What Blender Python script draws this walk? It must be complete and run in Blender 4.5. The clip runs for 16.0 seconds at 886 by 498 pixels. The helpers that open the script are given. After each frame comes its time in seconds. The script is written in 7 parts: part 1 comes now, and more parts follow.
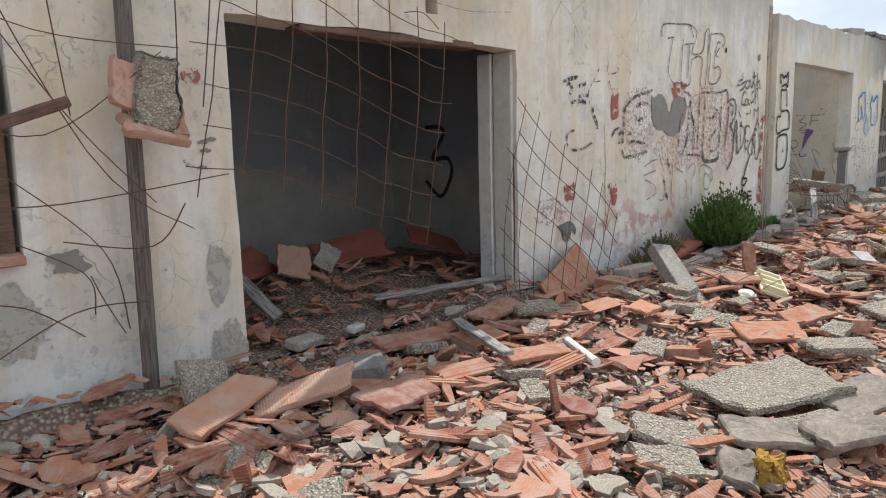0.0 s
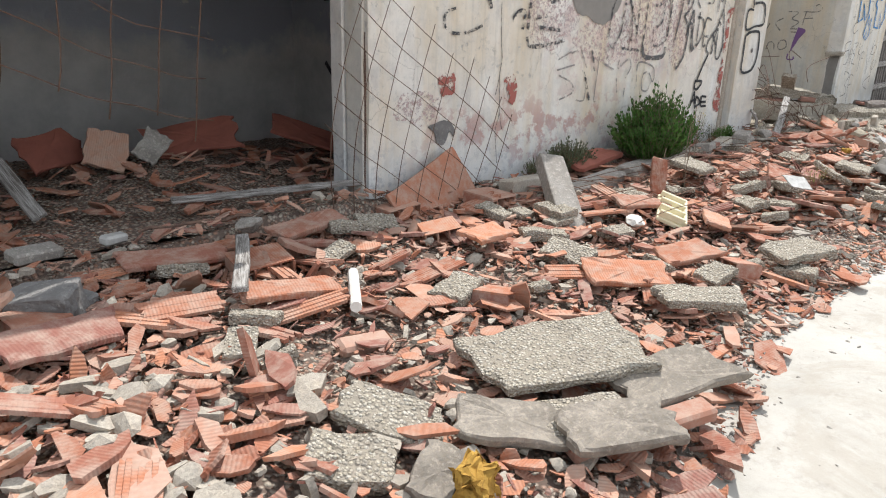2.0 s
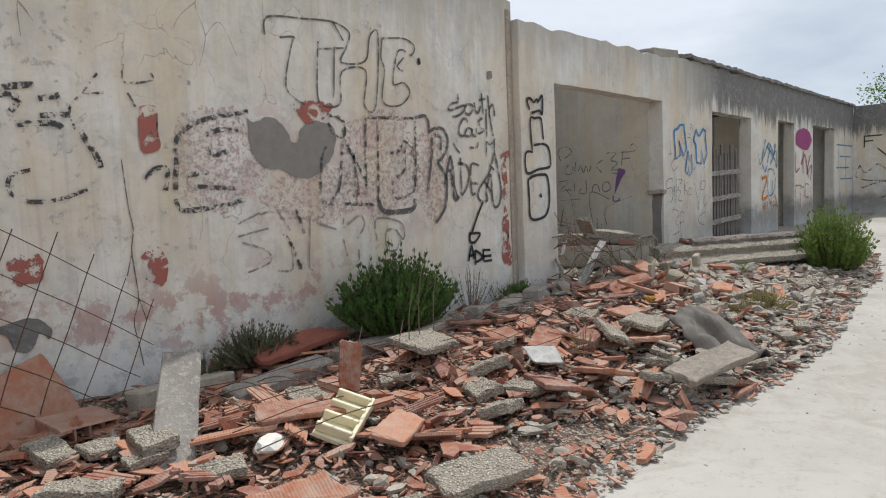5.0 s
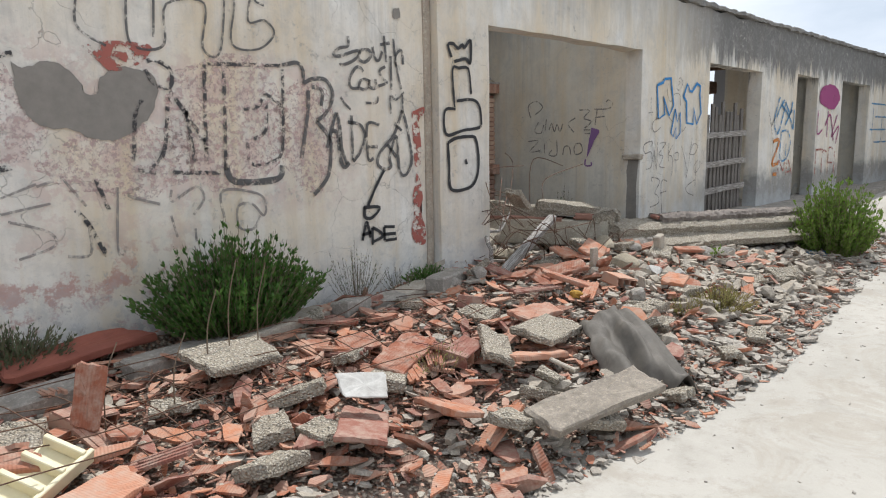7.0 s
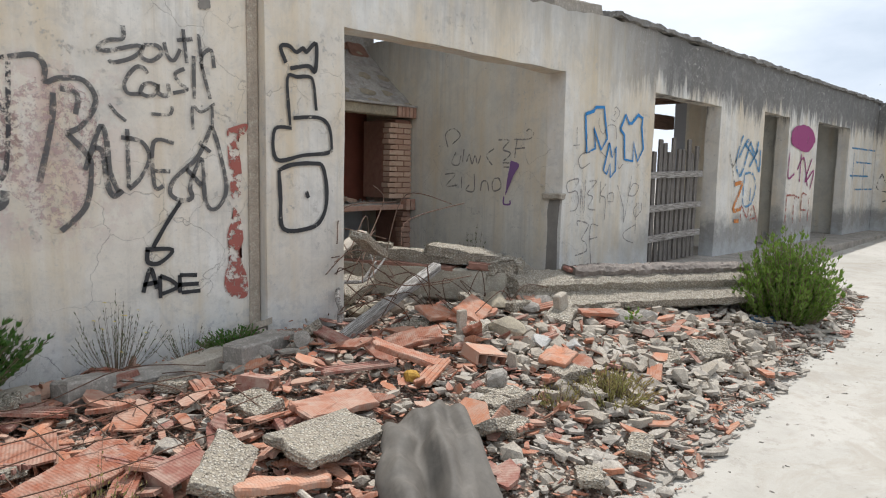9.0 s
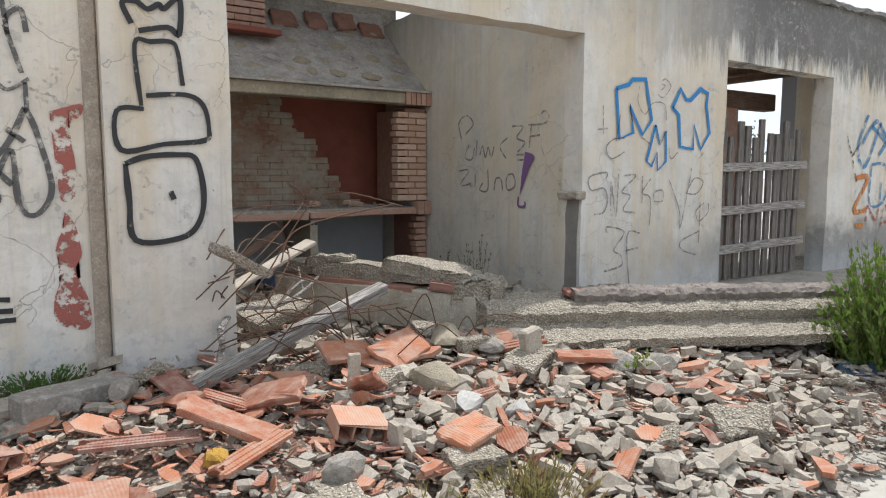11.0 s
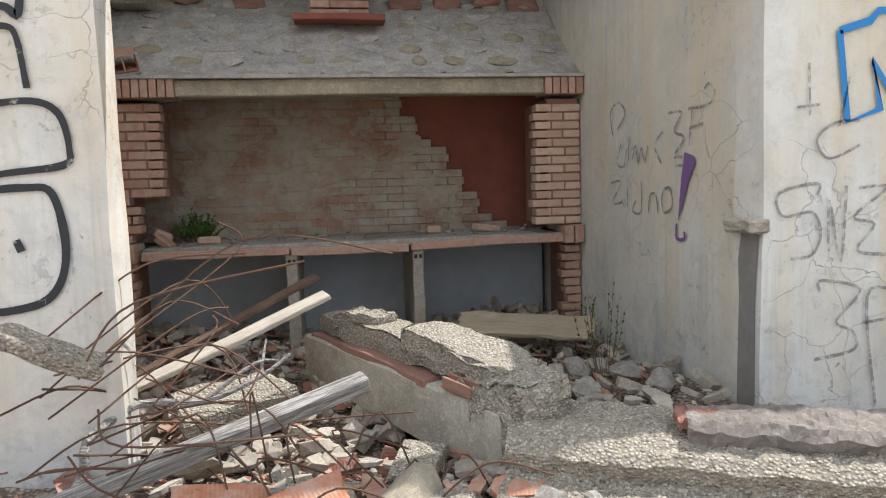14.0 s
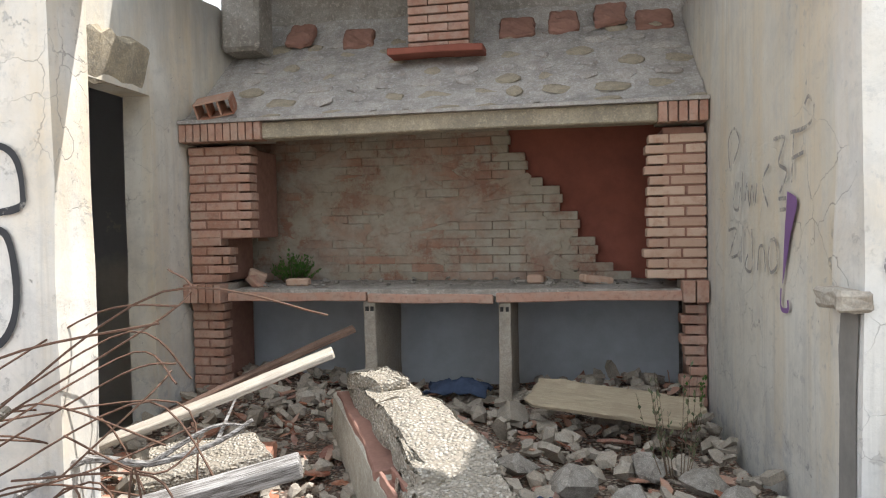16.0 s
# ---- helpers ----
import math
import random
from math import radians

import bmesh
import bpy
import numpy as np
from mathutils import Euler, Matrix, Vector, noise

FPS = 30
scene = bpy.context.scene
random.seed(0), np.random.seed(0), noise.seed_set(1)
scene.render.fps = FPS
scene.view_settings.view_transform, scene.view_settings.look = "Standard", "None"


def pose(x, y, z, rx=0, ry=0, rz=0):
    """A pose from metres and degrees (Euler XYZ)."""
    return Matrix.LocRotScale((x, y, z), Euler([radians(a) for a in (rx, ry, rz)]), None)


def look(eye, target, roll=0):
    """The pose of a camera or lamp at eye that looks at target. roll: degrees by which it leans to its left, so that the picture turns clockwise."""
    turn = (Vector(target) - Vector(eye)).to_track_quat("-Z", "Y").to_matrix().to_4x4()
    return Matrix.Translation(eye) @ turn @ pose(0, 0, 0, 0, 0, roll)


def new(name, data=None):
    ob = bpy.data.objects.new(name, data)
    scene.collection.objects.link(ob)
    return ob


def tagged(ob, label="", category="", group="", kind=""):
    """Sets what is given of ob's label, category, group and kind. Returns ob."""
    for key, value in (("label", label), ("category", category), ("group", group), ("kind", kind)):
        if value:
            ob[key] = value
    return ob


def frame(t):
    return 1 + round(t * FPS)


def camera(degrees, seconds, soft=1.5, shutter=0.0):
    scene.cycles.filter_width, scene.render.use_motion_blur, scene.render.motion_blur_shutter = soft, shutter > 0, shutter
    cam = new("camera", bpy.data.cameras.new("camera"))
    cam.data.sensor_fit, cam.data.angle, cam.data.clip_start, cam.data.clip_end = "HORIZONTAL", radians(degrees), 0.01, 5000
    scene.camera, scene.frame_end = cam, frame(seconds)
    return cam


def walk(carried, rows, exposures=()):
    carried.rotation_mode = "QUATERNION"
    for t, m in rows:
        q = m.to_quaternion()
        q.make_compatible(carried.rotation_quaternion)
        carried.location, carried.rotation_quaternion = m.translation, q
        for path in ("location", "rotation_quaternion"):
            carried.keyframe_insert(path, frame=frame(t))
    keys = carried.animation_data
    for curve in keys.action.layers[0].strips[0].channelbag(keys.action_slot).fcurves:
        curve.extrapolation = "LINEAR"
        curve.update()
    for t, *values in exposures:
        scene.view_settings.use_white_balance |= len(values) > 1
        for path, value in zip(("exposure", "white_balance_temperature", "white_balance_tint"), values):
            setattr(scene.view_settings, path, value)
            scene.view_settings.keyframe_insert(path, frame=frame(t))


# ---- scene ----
cam = camera(66.3, 16.0, soft=1.1)
PATH = [
    (0, (0.063, -0.098, 1.529), (1.444, 1.317, 1.23), -1.5),
    (0.5, (0.394, -0.206, 1.52), (1.722, 1.231, 1.105), -1.3),
    (1, (0.795, -0.231, 1.48), (2.126, 1.184, 1.002), 1.9),
    (1.5, (1.17, -0.289, 1.473), (2.517, 1.061, 0.871), 0.5),
    (2, (1.55, -0.349, 1.503), (2.852, 1.036, 0.883), 1.8),
    (2.5, (1.965, -0.295, 1.484), (3.395, 1.077, 1.218), 1.0),
    (3, (2.333, -0.319, 1.468), (3.78, 1.062, 1.478), -5.2),
    (3.5, (2.666, -0.601, 1.482), (3.916, 0.954, 1.61), -4.5),
    (4, (3.043, -0.569, 1.453), (4.408, 0.892, 1.433), -1.1),
    (4.5, (3.485, -0.564, 1.447), (4.972, 0.772, 1.404), -0.5),
    (4.7, (3.635, -0.611, 1.43), (5.138, 0.704, 1.315), -2.3),
    (6.8, (5.359, -0.833, 1.526), (6.753, 0.571, 1.235), -0.6),
    (7, (5.486, -0.817, 1.531), (6.879, 0.584, 1.218), -1.0),
    (7.5, (5.918, -0.766, 1.508), (7.287, 0.673, 1.282), -1.9),
    (8, (6.365, -0.885, 1.497), (7.702, 0.591, 1.313), 0.3),
    (8.5, (6.766, -0.789, 1.543), (8.117, 0.67, 1.328), 2.2),
    (9, (7.206, -0.73, 1.517), (8.612, 0.675, 1.296), 1.1),
    (9.2, (7.37, -0.688, 1.529), (8.815, 0.677, 1.312), -0.3),
    (11.3, (9.339, -0.503, 1.443), (10.346, 1.211, 1.221), -0.4),
    (11.5, (9.49, -0.454, 1.439), (10.439, 1.291, 1.209), -0.8),
    (12, (9.866, -0.256, 1.439), (10.701, 1.545, 1.196), -0.8),
    (12.5, (10.208, -0.074, 1.428), (10.957, 1.763, 1.18), -1.2),
    (13, (10.552, 0.094, 1.459), (11.109, 1.996, 1.193), 0.3),
    (13.5, (10.819, 0.34, 1.477), (11.201, 2.284, 1.21), 0.4),
    (14, (11.092, 0.546, 1.538), (11.391, 2.515, 1.347), -1.7),
    (14.5, (11.431, 0.697, 1.539), (11.462, 2.693, 1.416), -0.6),
    (15, (11.676, 0.766, 1.55), (11.655, 2.759, 1.381), -1.8),
    (15.5, (11.885, 0.985, 1.547), (11.836, 2.981, 1.433), -0.1),
    (16, (12.095, 1.106, 1.55), (11.731, 3.071, 1.488), -1.0),
]
EXPOSURES = [(0, 0.25, 6130, 10), (0.5, 0.38, 6130, 10), (0.8, 0.45, 6130, 10), (1.5, 0.5, 6130, 10), (2.5, 0.6, 6130, 10), (3.0, 0.45, 6130, 10), (3.5, 0.02, 6130, 10), (4.0, -0.08, 6130, 10), (4.7, -0.12, 6130, 10), (7, 0.2, 6130, 10), (9.2, 0.22, 6130, 10), (11.5, 0.4, 6130, 10), (13.5, 0.65, 6130, 10), (14.5, 0.85, 6130, 10), (16, 1.1, 6130, 10)]
walk(cam, [(t, look(eye, target, roll)) for t, eye, target, roll in PATH], EXPOSURES)

# ---- world, sun ----
SUN_WAY = Vector((0.50, 0.24, 1.0)).normalized()
world = bpy.data.worlds.new("world")
scene.world = world
world.use_nodes = True
wn, wl = world.node_tree.nodes, world.node_tree.links
sky = wn.new("ShaderNodeTexSky")
sky.sky_type, sky.sun_disc = "NISHITA", False
sky.sun_elevation = math.asin(SUN_WAY.z)
sky.sun_rotation = math.atan2(SUN_WAY.x, SUN_WAY.y)
sky.air_density, sky.dust_density = 1.0, 2.0
wtc, wmap, wno = wn.new("ShaderNodeTexCoord"), wn.new("ShaderNodeMapping"), wn.new("ShaderNodeTexNoise")
wmap.inputs["Scale"].default_value = (1.0, 1.0, 2.6)
wno.inputs["Scale"].default_value, wno.inputs["Detail"].default_value, wno.inputs["Roughness"].default_value = 2.2, 7, 0.55
wr = wn.new("ShaderNodeValToRGB")
wr.color_ramp.elements[0].position, wr.color_ramp.elements[1].position = 0.18, 0.46
wcl = wn.new("ShaderNodeValToRGB")
wcl.color_ramp.elements[0].position, wcl.color_ramp.elements[1].position = 0.35, 0.72
wcl.color_ramp.elements[0].color = (10.6, 10.8, 11.1, 1)
wcl.color_ramp.elements[1].color = (6.2, 6.9, 7.7, 1)
wmx = wn.new("ShaderNodeMix")
wmx.data_type = "RGBA"
wl.new(wtc.outputs["Generated"], wmap.inputs["Vector"])
wl.new(wmap.outputs[0], wno.inputs["Vector"])
wl.new(wno.outputs["Fac"], wr.inputs[0])
wl.new(wno.outputs["Fac"], wcl.inputs[0])
wl.new(wr.outputs[0], wmx.inputs["Factor"])
wl.new(sky.outputs[0], wmx.inputs["A"])
wl.new(wcl.outputs[0], wmx.inputs["B"])
wl.new(wmx.outputs["Result"], wn["Background"].inputs["Color"])
wn["Background"].inputs["Strength"].default_value = 0.095
sun = new("sun", bpy.data.lights.new("sun", "SUN"))
sun.data.energy, sun.data.angle, sun.data.color = 3.9, radians(0.6), (1.0, 0.95, 0.88)
sun.matrix_world = look(SUN_WAY * 30, (0, 0, 0))


# ---- node helpers ----
class Mat:
    def __init__(self, name, rough=0.9, metal=0.0, world=False):
        self.world = world
        self.m = bpy.data.materials.new(name)
        self.m.use_nodes = True
        self.n, self.l = self.m.node_tree.nodes, self.m.node_tree.links
        self.b = self.n["Principled BSDF"]
        self.b.inputs["Roughness"].default_value, self.b.inputs["Metallic"].default_value = rough, metal
        self.b.inputs["Specular IOR Level"].default_value = 0.25
        self.tc = self.n.new("ShaderNodeTexCoord")

    def link(self, a, b):
        self.l.new(a, b)

    def where(self, scale=(1, 1, 1), kind="Object"):
        mp = self.n.new("ShaderNodeMapping")
        mp.inputs["Scale"].default_value = scale
        self.link(self.n.new("ShaderNodeNewGeometry").outputs["Position"] if self.world else self.tc.outputs[kind], mp.inputs["Vector"])
        return mp.outputs[0]

    def noise(self, scale, detail=4.0, rough=0.6, vec=None, distort=0.0):
        t = self.n.new("ShaderNodeTexNoise")
        t.inputs["Scale"].default_value, t.inputs["Detail"].default_value = scale, detail
        t.inputs["Roughness"].default_value, t.inputs["Distortion"].default_value = rough, distort
        self.link(vec or self.where(), t.inputs["Vector"])
        return t.outputs["Fac"]

    def cells(self, scale, feature="F1", vec=None, out="Distance"):
        t = self.n.new("ShaderNodeTexVoronoi")
        t.feature = feature
        t.inputs["Scale"].default_value = scale
        self.link(vec or self.where(), t.inputs["Vector"])
        return t.outputs[out]

    def step(self, fac, lo, hi, flip=False):
        t = self.n.new("ShaderNodeMapRange")
        t.inputs["From Min"].default_value, t.inputs["From Max"].default_value = lo, hi
        if flip:
            t.inputs["To Min"].default_value, t.inputs["To Max"].default_value = 1.0, 0.0
        self.link(fac, t.inputs["Value"])
        return t.outputs["Result"]

    def calc(self, op, a, b):
        t = self.n.new("ShaderNodeMath")
        t.operation = op
        for k, v in ((0, a), (1, b)):
            if isinstance(v, (int, float)):
                t.inputs[k].default_value = v
            else:
                self.link(v, t.inputs[k])
        return t.outputs[0]

    def xyz(self, kind="Object"):
        t = self.n.new("ShaderNodeSeparateXYZ")
        self.link(self.tc.outputs[kind], t.inputs[0])
        return t.outputs

    def mix(self, fac, a, b):
        t = self.n.new("ShaderNodeMix")
        t.data_type = "RGBA"
        for k, v in (("Factor", fac), ("A", a), ("B", b)):
            if isinstance(v, (int, float)):
                t.inputs[k].default_value = v
            elif isinstance(v, tuple):
                t.inputs[k].default_value = (*v, 1)
            else:
                self.link(v, t.inputs[k])
        return t.outputs["Result"]

    def random(self, island=True):
        if island:
            return self.n.new("ShaderNodeNewGeometry").outputs["Random Per Island"]
        return self.n.new("ShaderNodeObjectInfo").outputs["Random"]

    def colour(self, c):
        if isinstance(c, tuple):
            self.b.inputs["Base Color"].default_value = (*c, 1)
        else:
            self.link(c, self.b.inputs["Base Color"])
        return self

    def bump(self, height, strength=0.5, dist=0.01):
        t = self.n.new("ShaderNodeBump")
        t.inputs["Strength"].default_value, t.inputs["Distance"].default_value = strength, dist
        self.link(height, t.inputs["Height"])
        old = self.b.inputs["Normal"].links
        if old:
            self.link(old[0].from_socket, t.inputs["Normal"])
        self.link(t.outputs[0], self.b.inputs["Normal"])
        return self

    def holes(self, fac):
        """Let the layer show only where fac is 1."""
        out = self.n["Material Output"]
        clear, mx = self.n.new("ShaderNodeBsdfTransparent"), self.n.new("ShaderNodeMixShader")
        self.link(fac, mx.inputs[0])
        self.link(clear.outputs[0], mx.inputs[1])
        self.link(self.b.outputs[0], mx.inputs[2])
        self.link(mx.outputs[0], out.inputs["Surface"])
        return self


# ---- materials ----
def plaster(name, base, dark, warm, moss=False, pink=False, damp=0.5):
    """Old lime-washed render: blotches, water streaks, cracks, damp foot, blackened top."""
    a = Mat(name, 0.92)
    p = a.xyz()
    c = a.mix(a.step(a.noise(0.9, 5), 0.35, 0.7), base, warm)
    c = a.mix(a.calc("MULTIPLY", a.step(a.noise(2.4, 8, 0.7), 0.46, 0.70), 0.6), c, dark)
    streak = a.noise(1.0, 5, 0.6, a.where((5.0, 5.0, 0.35)))
    c = a.mix(a.calc("MULTIPLY", a.step(streak, 0.48, 0.68), 0.6), c, (0.58, 0.46, 0.29))
    c = a.mix(a.calc("MULTIPLY", a.calc("MULTIPLY", a.step(a.noise(0.75, 6, 0.65, a.where((1.6, 1.6, 0.8))), 0.48, 0.66), a.step(p["Z"], 0.9, 1.6)), 0.55), c, (0.63, 0.50, 0.32))
    fine = a.noise(1.3, 7, 0.7, a.where((16.0, 16.0, 0.5)))
    c = a.mix(a.calc("MULTIPLY", a.calc("MULTIPLY", a.step(fine, 0.52, 0.66), a.step(a.noise(0.7, 4), 0.42, 0.6)), 0.32), c, (0.33, 0.31, 0.28))
    top = a.calc("MULTIPLY", a.step(a.calc("ADD", p["Z"], a.calc("MULTIPLY", a.noise(2.2, 6, 0.7, a.where((3, 3, 0.5))), 1.3)), 3.3, 3.9), 0.6)
    c = a.mix(top, c, (0.26, 0.25, 0.235))
    if moss:
        run = a.calc("ADD", p["Z"], a.calc("MULTIPLY", a.noise(1.6, 8, 0.75, a.where((4, 4, 0.6))), 1.5))
        far = a.step(p["X"], 13.3, 15.2)
        m = a.calc("MULTIPLY", a.step(run, 3.20, 3.42), far)
        c = a.mix(a.calc("MULTIPLY", m, 0.92), c, (0.10, 0.098, 0.096))
        low = a.calc("MULTIPLY", a.step(a.calc("ADD", p["Z"], a.calc("MULTIPLY", a.noise(3, 7, 0.7), 0.9)), 1.5, 1.25), far)
        c = a.mix(a.calc("MULTIPLY", low, 0.8), c, (0.17, 0.17, 0.165))
    if pink:
        spot = a.step(a.noise(3.2, 9, 0.72), 0.515, 0.56)
        band = a.calc("MULTIPLY", a.step(p["Z"], 1.15, 0.75), a.step(p["X"], 4.6, 5.2))
        band = a.calc("MULTIPLY", band, a.step(p["X"], 7.9, 7.2))
        c = a.mix(a.calc("MULTIPLY", a.calc("MULTIPLY", spot, band), 0.75), c, (0.40, 0.19, 0.155))
        spot2 = a.step(a.noise(5.0, 9, 0.75), 0.50, 0.54)
        zone = a.calc("MULTIPLY", a.step(a.calc("ABSOLUTE", a.calc("SUBTRACT", p["Z"], 1.6), 0), 0.62, 0.4), a.step(p["X"], 6.1, 6.5))
        zone = a.calc("MULTIPLY", zone, a.step(p["X"], 9.0, 8.3))
        c = a.mix(a.calc("MULTIPLY", a.calc("MULTIPLY", spot2, zone), 0.45), c, (0.52, 0.36, 0.33))
    foot = a.step(a.calc("ADD", p["Z"], a.calc("MULTIPLY", a.noise(4, 8, 0.7), 0.9)), 1.15, 0.85)
    c = a.mix(a.calc("MULTIPLY", foot, damp), c, (0.62, 0.65, 0.67))
    chip = a.step(a.noise(7, 10, 0.72), 0.66, 0.68)
    c = a.mix(chip, c, (0.33, 0.31, 0.28))
    c = a.mix(a.calc("MULTIPLY", a.step(a.noise(26, 8, 0.75), 0.56, 0.66), 0.45), c, dark)
    c = a.mix(a.calc("MULTIPLY", a.step(a.noise(5.5, 9, 0.75, None, 0.8), 0.50, 0.62), 0.28), c, (0.40, 0.39, 0.37))
    dirt = a.calc("MULTIPLY", a.step(a.noise(8.5, 9, 0.76), 0.52, 0.58), a.step(a.calc("ADD", p["Z"], a.calc("MULTIPLY", a.noise(2.3, 5), 0.8)), 1.20, 0.80))
    c = a.mix(a.calc("MULTIPLY", dirt, 0.6), c, (0.34, 0.345, 0.36))
    flake = a.calc("MULTIPLY", a.step(a.noise(15, 9, 0.74), 0.585, 0.605), a.step(a.noise(1.2, 4), 0.50, 0.58))
    c = a.mix(a.calc("MULTIPLY", flake, 0.8), c, (0.43, 0.41, 0.375))
    grain = a.noise(60, 4)
    c = a.mix(a.calc("MULTIPLY", grain, 0.16), c, dark)
    crack = a.cells(3.1, "DISTANCE_TO_EDGE", a.where())
    wob = a.n[-1].inputs["Vector"]
    mixv = a.n.new("ShaderNodeMixRGB")
    mixv.blend_type = "ADD"
    mixv.inputs[0].default_value = 0.35
    nz = a.n.new("ShaderNodeTexNoise")
    nz.inputs["Scale"].default_value, nz.inputs["Detail"].default_value = 3.0, 6
    a.link(a.tc.outputs["Object"], nz.inputs["Vector"])
    a.link(a.tc.outputs["Object"], mixv.inputs[1])
    a.link(nz.outputs["Color"], mixv.inputs[2])
    a.link(mixv.outputs[0], wob)
    line = a.calc("MULTIPLY", a.step(crack, 0.007, 0.002), a.step(a.noise(1.1, 3), 0.52, 0.6))
    c = a.mix(a.calc("MULTIPLY", line, 0.5), c, (0.22, 0.20, 0.18))
    a.colour(c)
    a.bump(a.noise(9, 8, 0.65), 0.35, 0.02).bump(grain, 0.25, 0.004).bump(a.calc("SUBTRACT", 1.0, a.calc("MAXIMUM", a.calc("MAXIMUM", chip, flake), line)), 0.6, 0.006)
    return a.m


M_WALL_L = plaster("plaster_cream", (0.76, 0.735, 0.68), (0.43, 0.415, 0.385), (0.655, 0.575, 0.455), pink=True)
M_WALL_R = plaster("plaster_grey_cream", (0.70, 0.685, 0.645), (0.44, 0.43, 0.41), (0.64, 0.58, 0.485), moss=True)
M_WALL_IN = plaster("plaster_inside", (0.66, 0.64, 0.575), (0.40, 0.385, 0.345), (0.58, 0.53, 0.43), damp=0.3)


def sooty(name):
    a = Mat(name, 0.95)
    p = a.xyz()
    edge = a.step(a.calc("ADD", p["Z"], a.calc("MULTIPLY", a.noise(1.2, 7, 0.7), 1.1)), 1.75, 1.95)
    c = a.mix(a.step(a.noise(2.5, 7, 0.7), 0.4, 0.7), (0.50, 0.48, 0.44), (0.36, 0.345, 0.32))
    # upper soot colour is lifted and blued to stand in for haze and sky light
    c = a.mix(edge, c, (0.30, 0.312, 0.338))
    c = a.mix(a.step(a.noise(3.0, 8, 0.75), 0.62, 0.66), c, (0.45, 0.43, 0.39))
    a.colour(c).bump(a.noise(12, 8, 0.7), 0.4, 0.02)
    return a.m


M_SOOT_HAZE = sooty("hazed_sooty_plaster")


def stone_like(name, c1, c2, c3, grain=90, bump=0.6, island=True, pebble=0.0):
    a = Mat(name, 0.93, world=not island)
    r = a.random(island)
    c = a.mix(r, c1, c2)
    c = a.mix(a.step(a.noise(9, 7, 0.7), 0.42, 0.68), c, c3)
    c = a.mix(a.calc("MULTIPLY", a.step(a.noise(3.2, 8, 0.7), 0.46, 0.62), 0.5), c, tuple(0.55 * v for v in c3))
    c = a.mix(a.calc("MULTIPLY", a.step(a.noise(32, 7, 0.75), 0.52, 0.62), 0.5), c, tuple(min(0.62, 1.45 * v) for v in c2))
    g = a.noise(grain, 5, 0.7)
    c = a.mix(a.calc("MULTIPLY", a.step(g, 0.4, 0.66), 0.5), c, (0.16, 0.15, 0.14))
    if pebble:
        d = a.cells(pebble, vec=a.where((1.0, 1.0, 1.25)))
        tint = a.cells(pebble, vec=a.where((1.0, 1.0, 1.25)), out="Color")
        sep = a.n.new("ShaderNodeSeparateXYZ")
        a.link(tint, sep.inputs[0])
        c = a.mix(a.calc("MULTIPLY", sep.outputs["X"], 0.62), c, (0.60, 0.56, 0.49))
        c = a.mix(a.calc("MULTIPLY", a.step(sep.outputs["Y"], 0.75, 0.85), 0.6), c, (0.27, 0.235, 0.19))
        c = a.mix(a.step(d, 0.44, 0.66), c, (0.27, 0.235, 0.185))
        a.bump(a.step(d, 0.66, 0.08), 1.0, 0.014)
    a.colour(c).bump(a.noise(14, 7, 0.7), bump, 0.02).bump(g, 0.5, 0.004)
    return a.m


M_CONC = stone_like("old_concrete", (0.31, 0.285, 0.25), (0.42, 0.385, 0.335), (0.26, 0.23, 0.195))
M_MORTAR = stone_like("lime_mortar", (0.50, 0.45, 0.37), (0.34, 0.30, 0.245), (0.43, 0.365, 0.285))
M_PEBBLE = stone_like("pebbledash", (0.50, 0.435, 0.33), (0.44, 0.38, 0.285), (0.41, 0.34, 0.245), pebble=66)
M_SLATE = stone_like("grey_tile", (0.31, 0.28, 0.24), (0.44, 0.395, 0.335), (0.35, 0.305, 0.25))
M_YSTONE = stone_like("tuff_stone", (0.50, 0.40, 0.25), (0.42, 0.36, 0.26), (0.33, 0.29, 0.22))
M_RIDGE = stone_like("pinkish_old_mortar", (0.21, 0.18, 0.155), (0.26, 0.225, 0.195), (0.17, 0.14, 0.12))
M_SCORED = stone_like("scored_cement", (0.25, 0.215, 0.17), (0.32, 0.275, 0.22), (0.19, 0.16, 0.125), island=False)
M_FOOT = stone_like("dark_footing", (0.20, 0.19, 0.18), (0.25, 0.24, 0.22), (0.15, 0.145, 0.14))


def simple(name, c1, c2, rough=0.7, scale=12, metal=0.0, bump=0.3):
    a = Mat(name, rough, metal)
    a.colour(a.mix(a.step(a.noise(scale, 6, 0.7), 0.35, 0.7), c1, c2)).bump(a.noise(scale * 3, 5, 0.7), bump, 0.004)
    return a.m


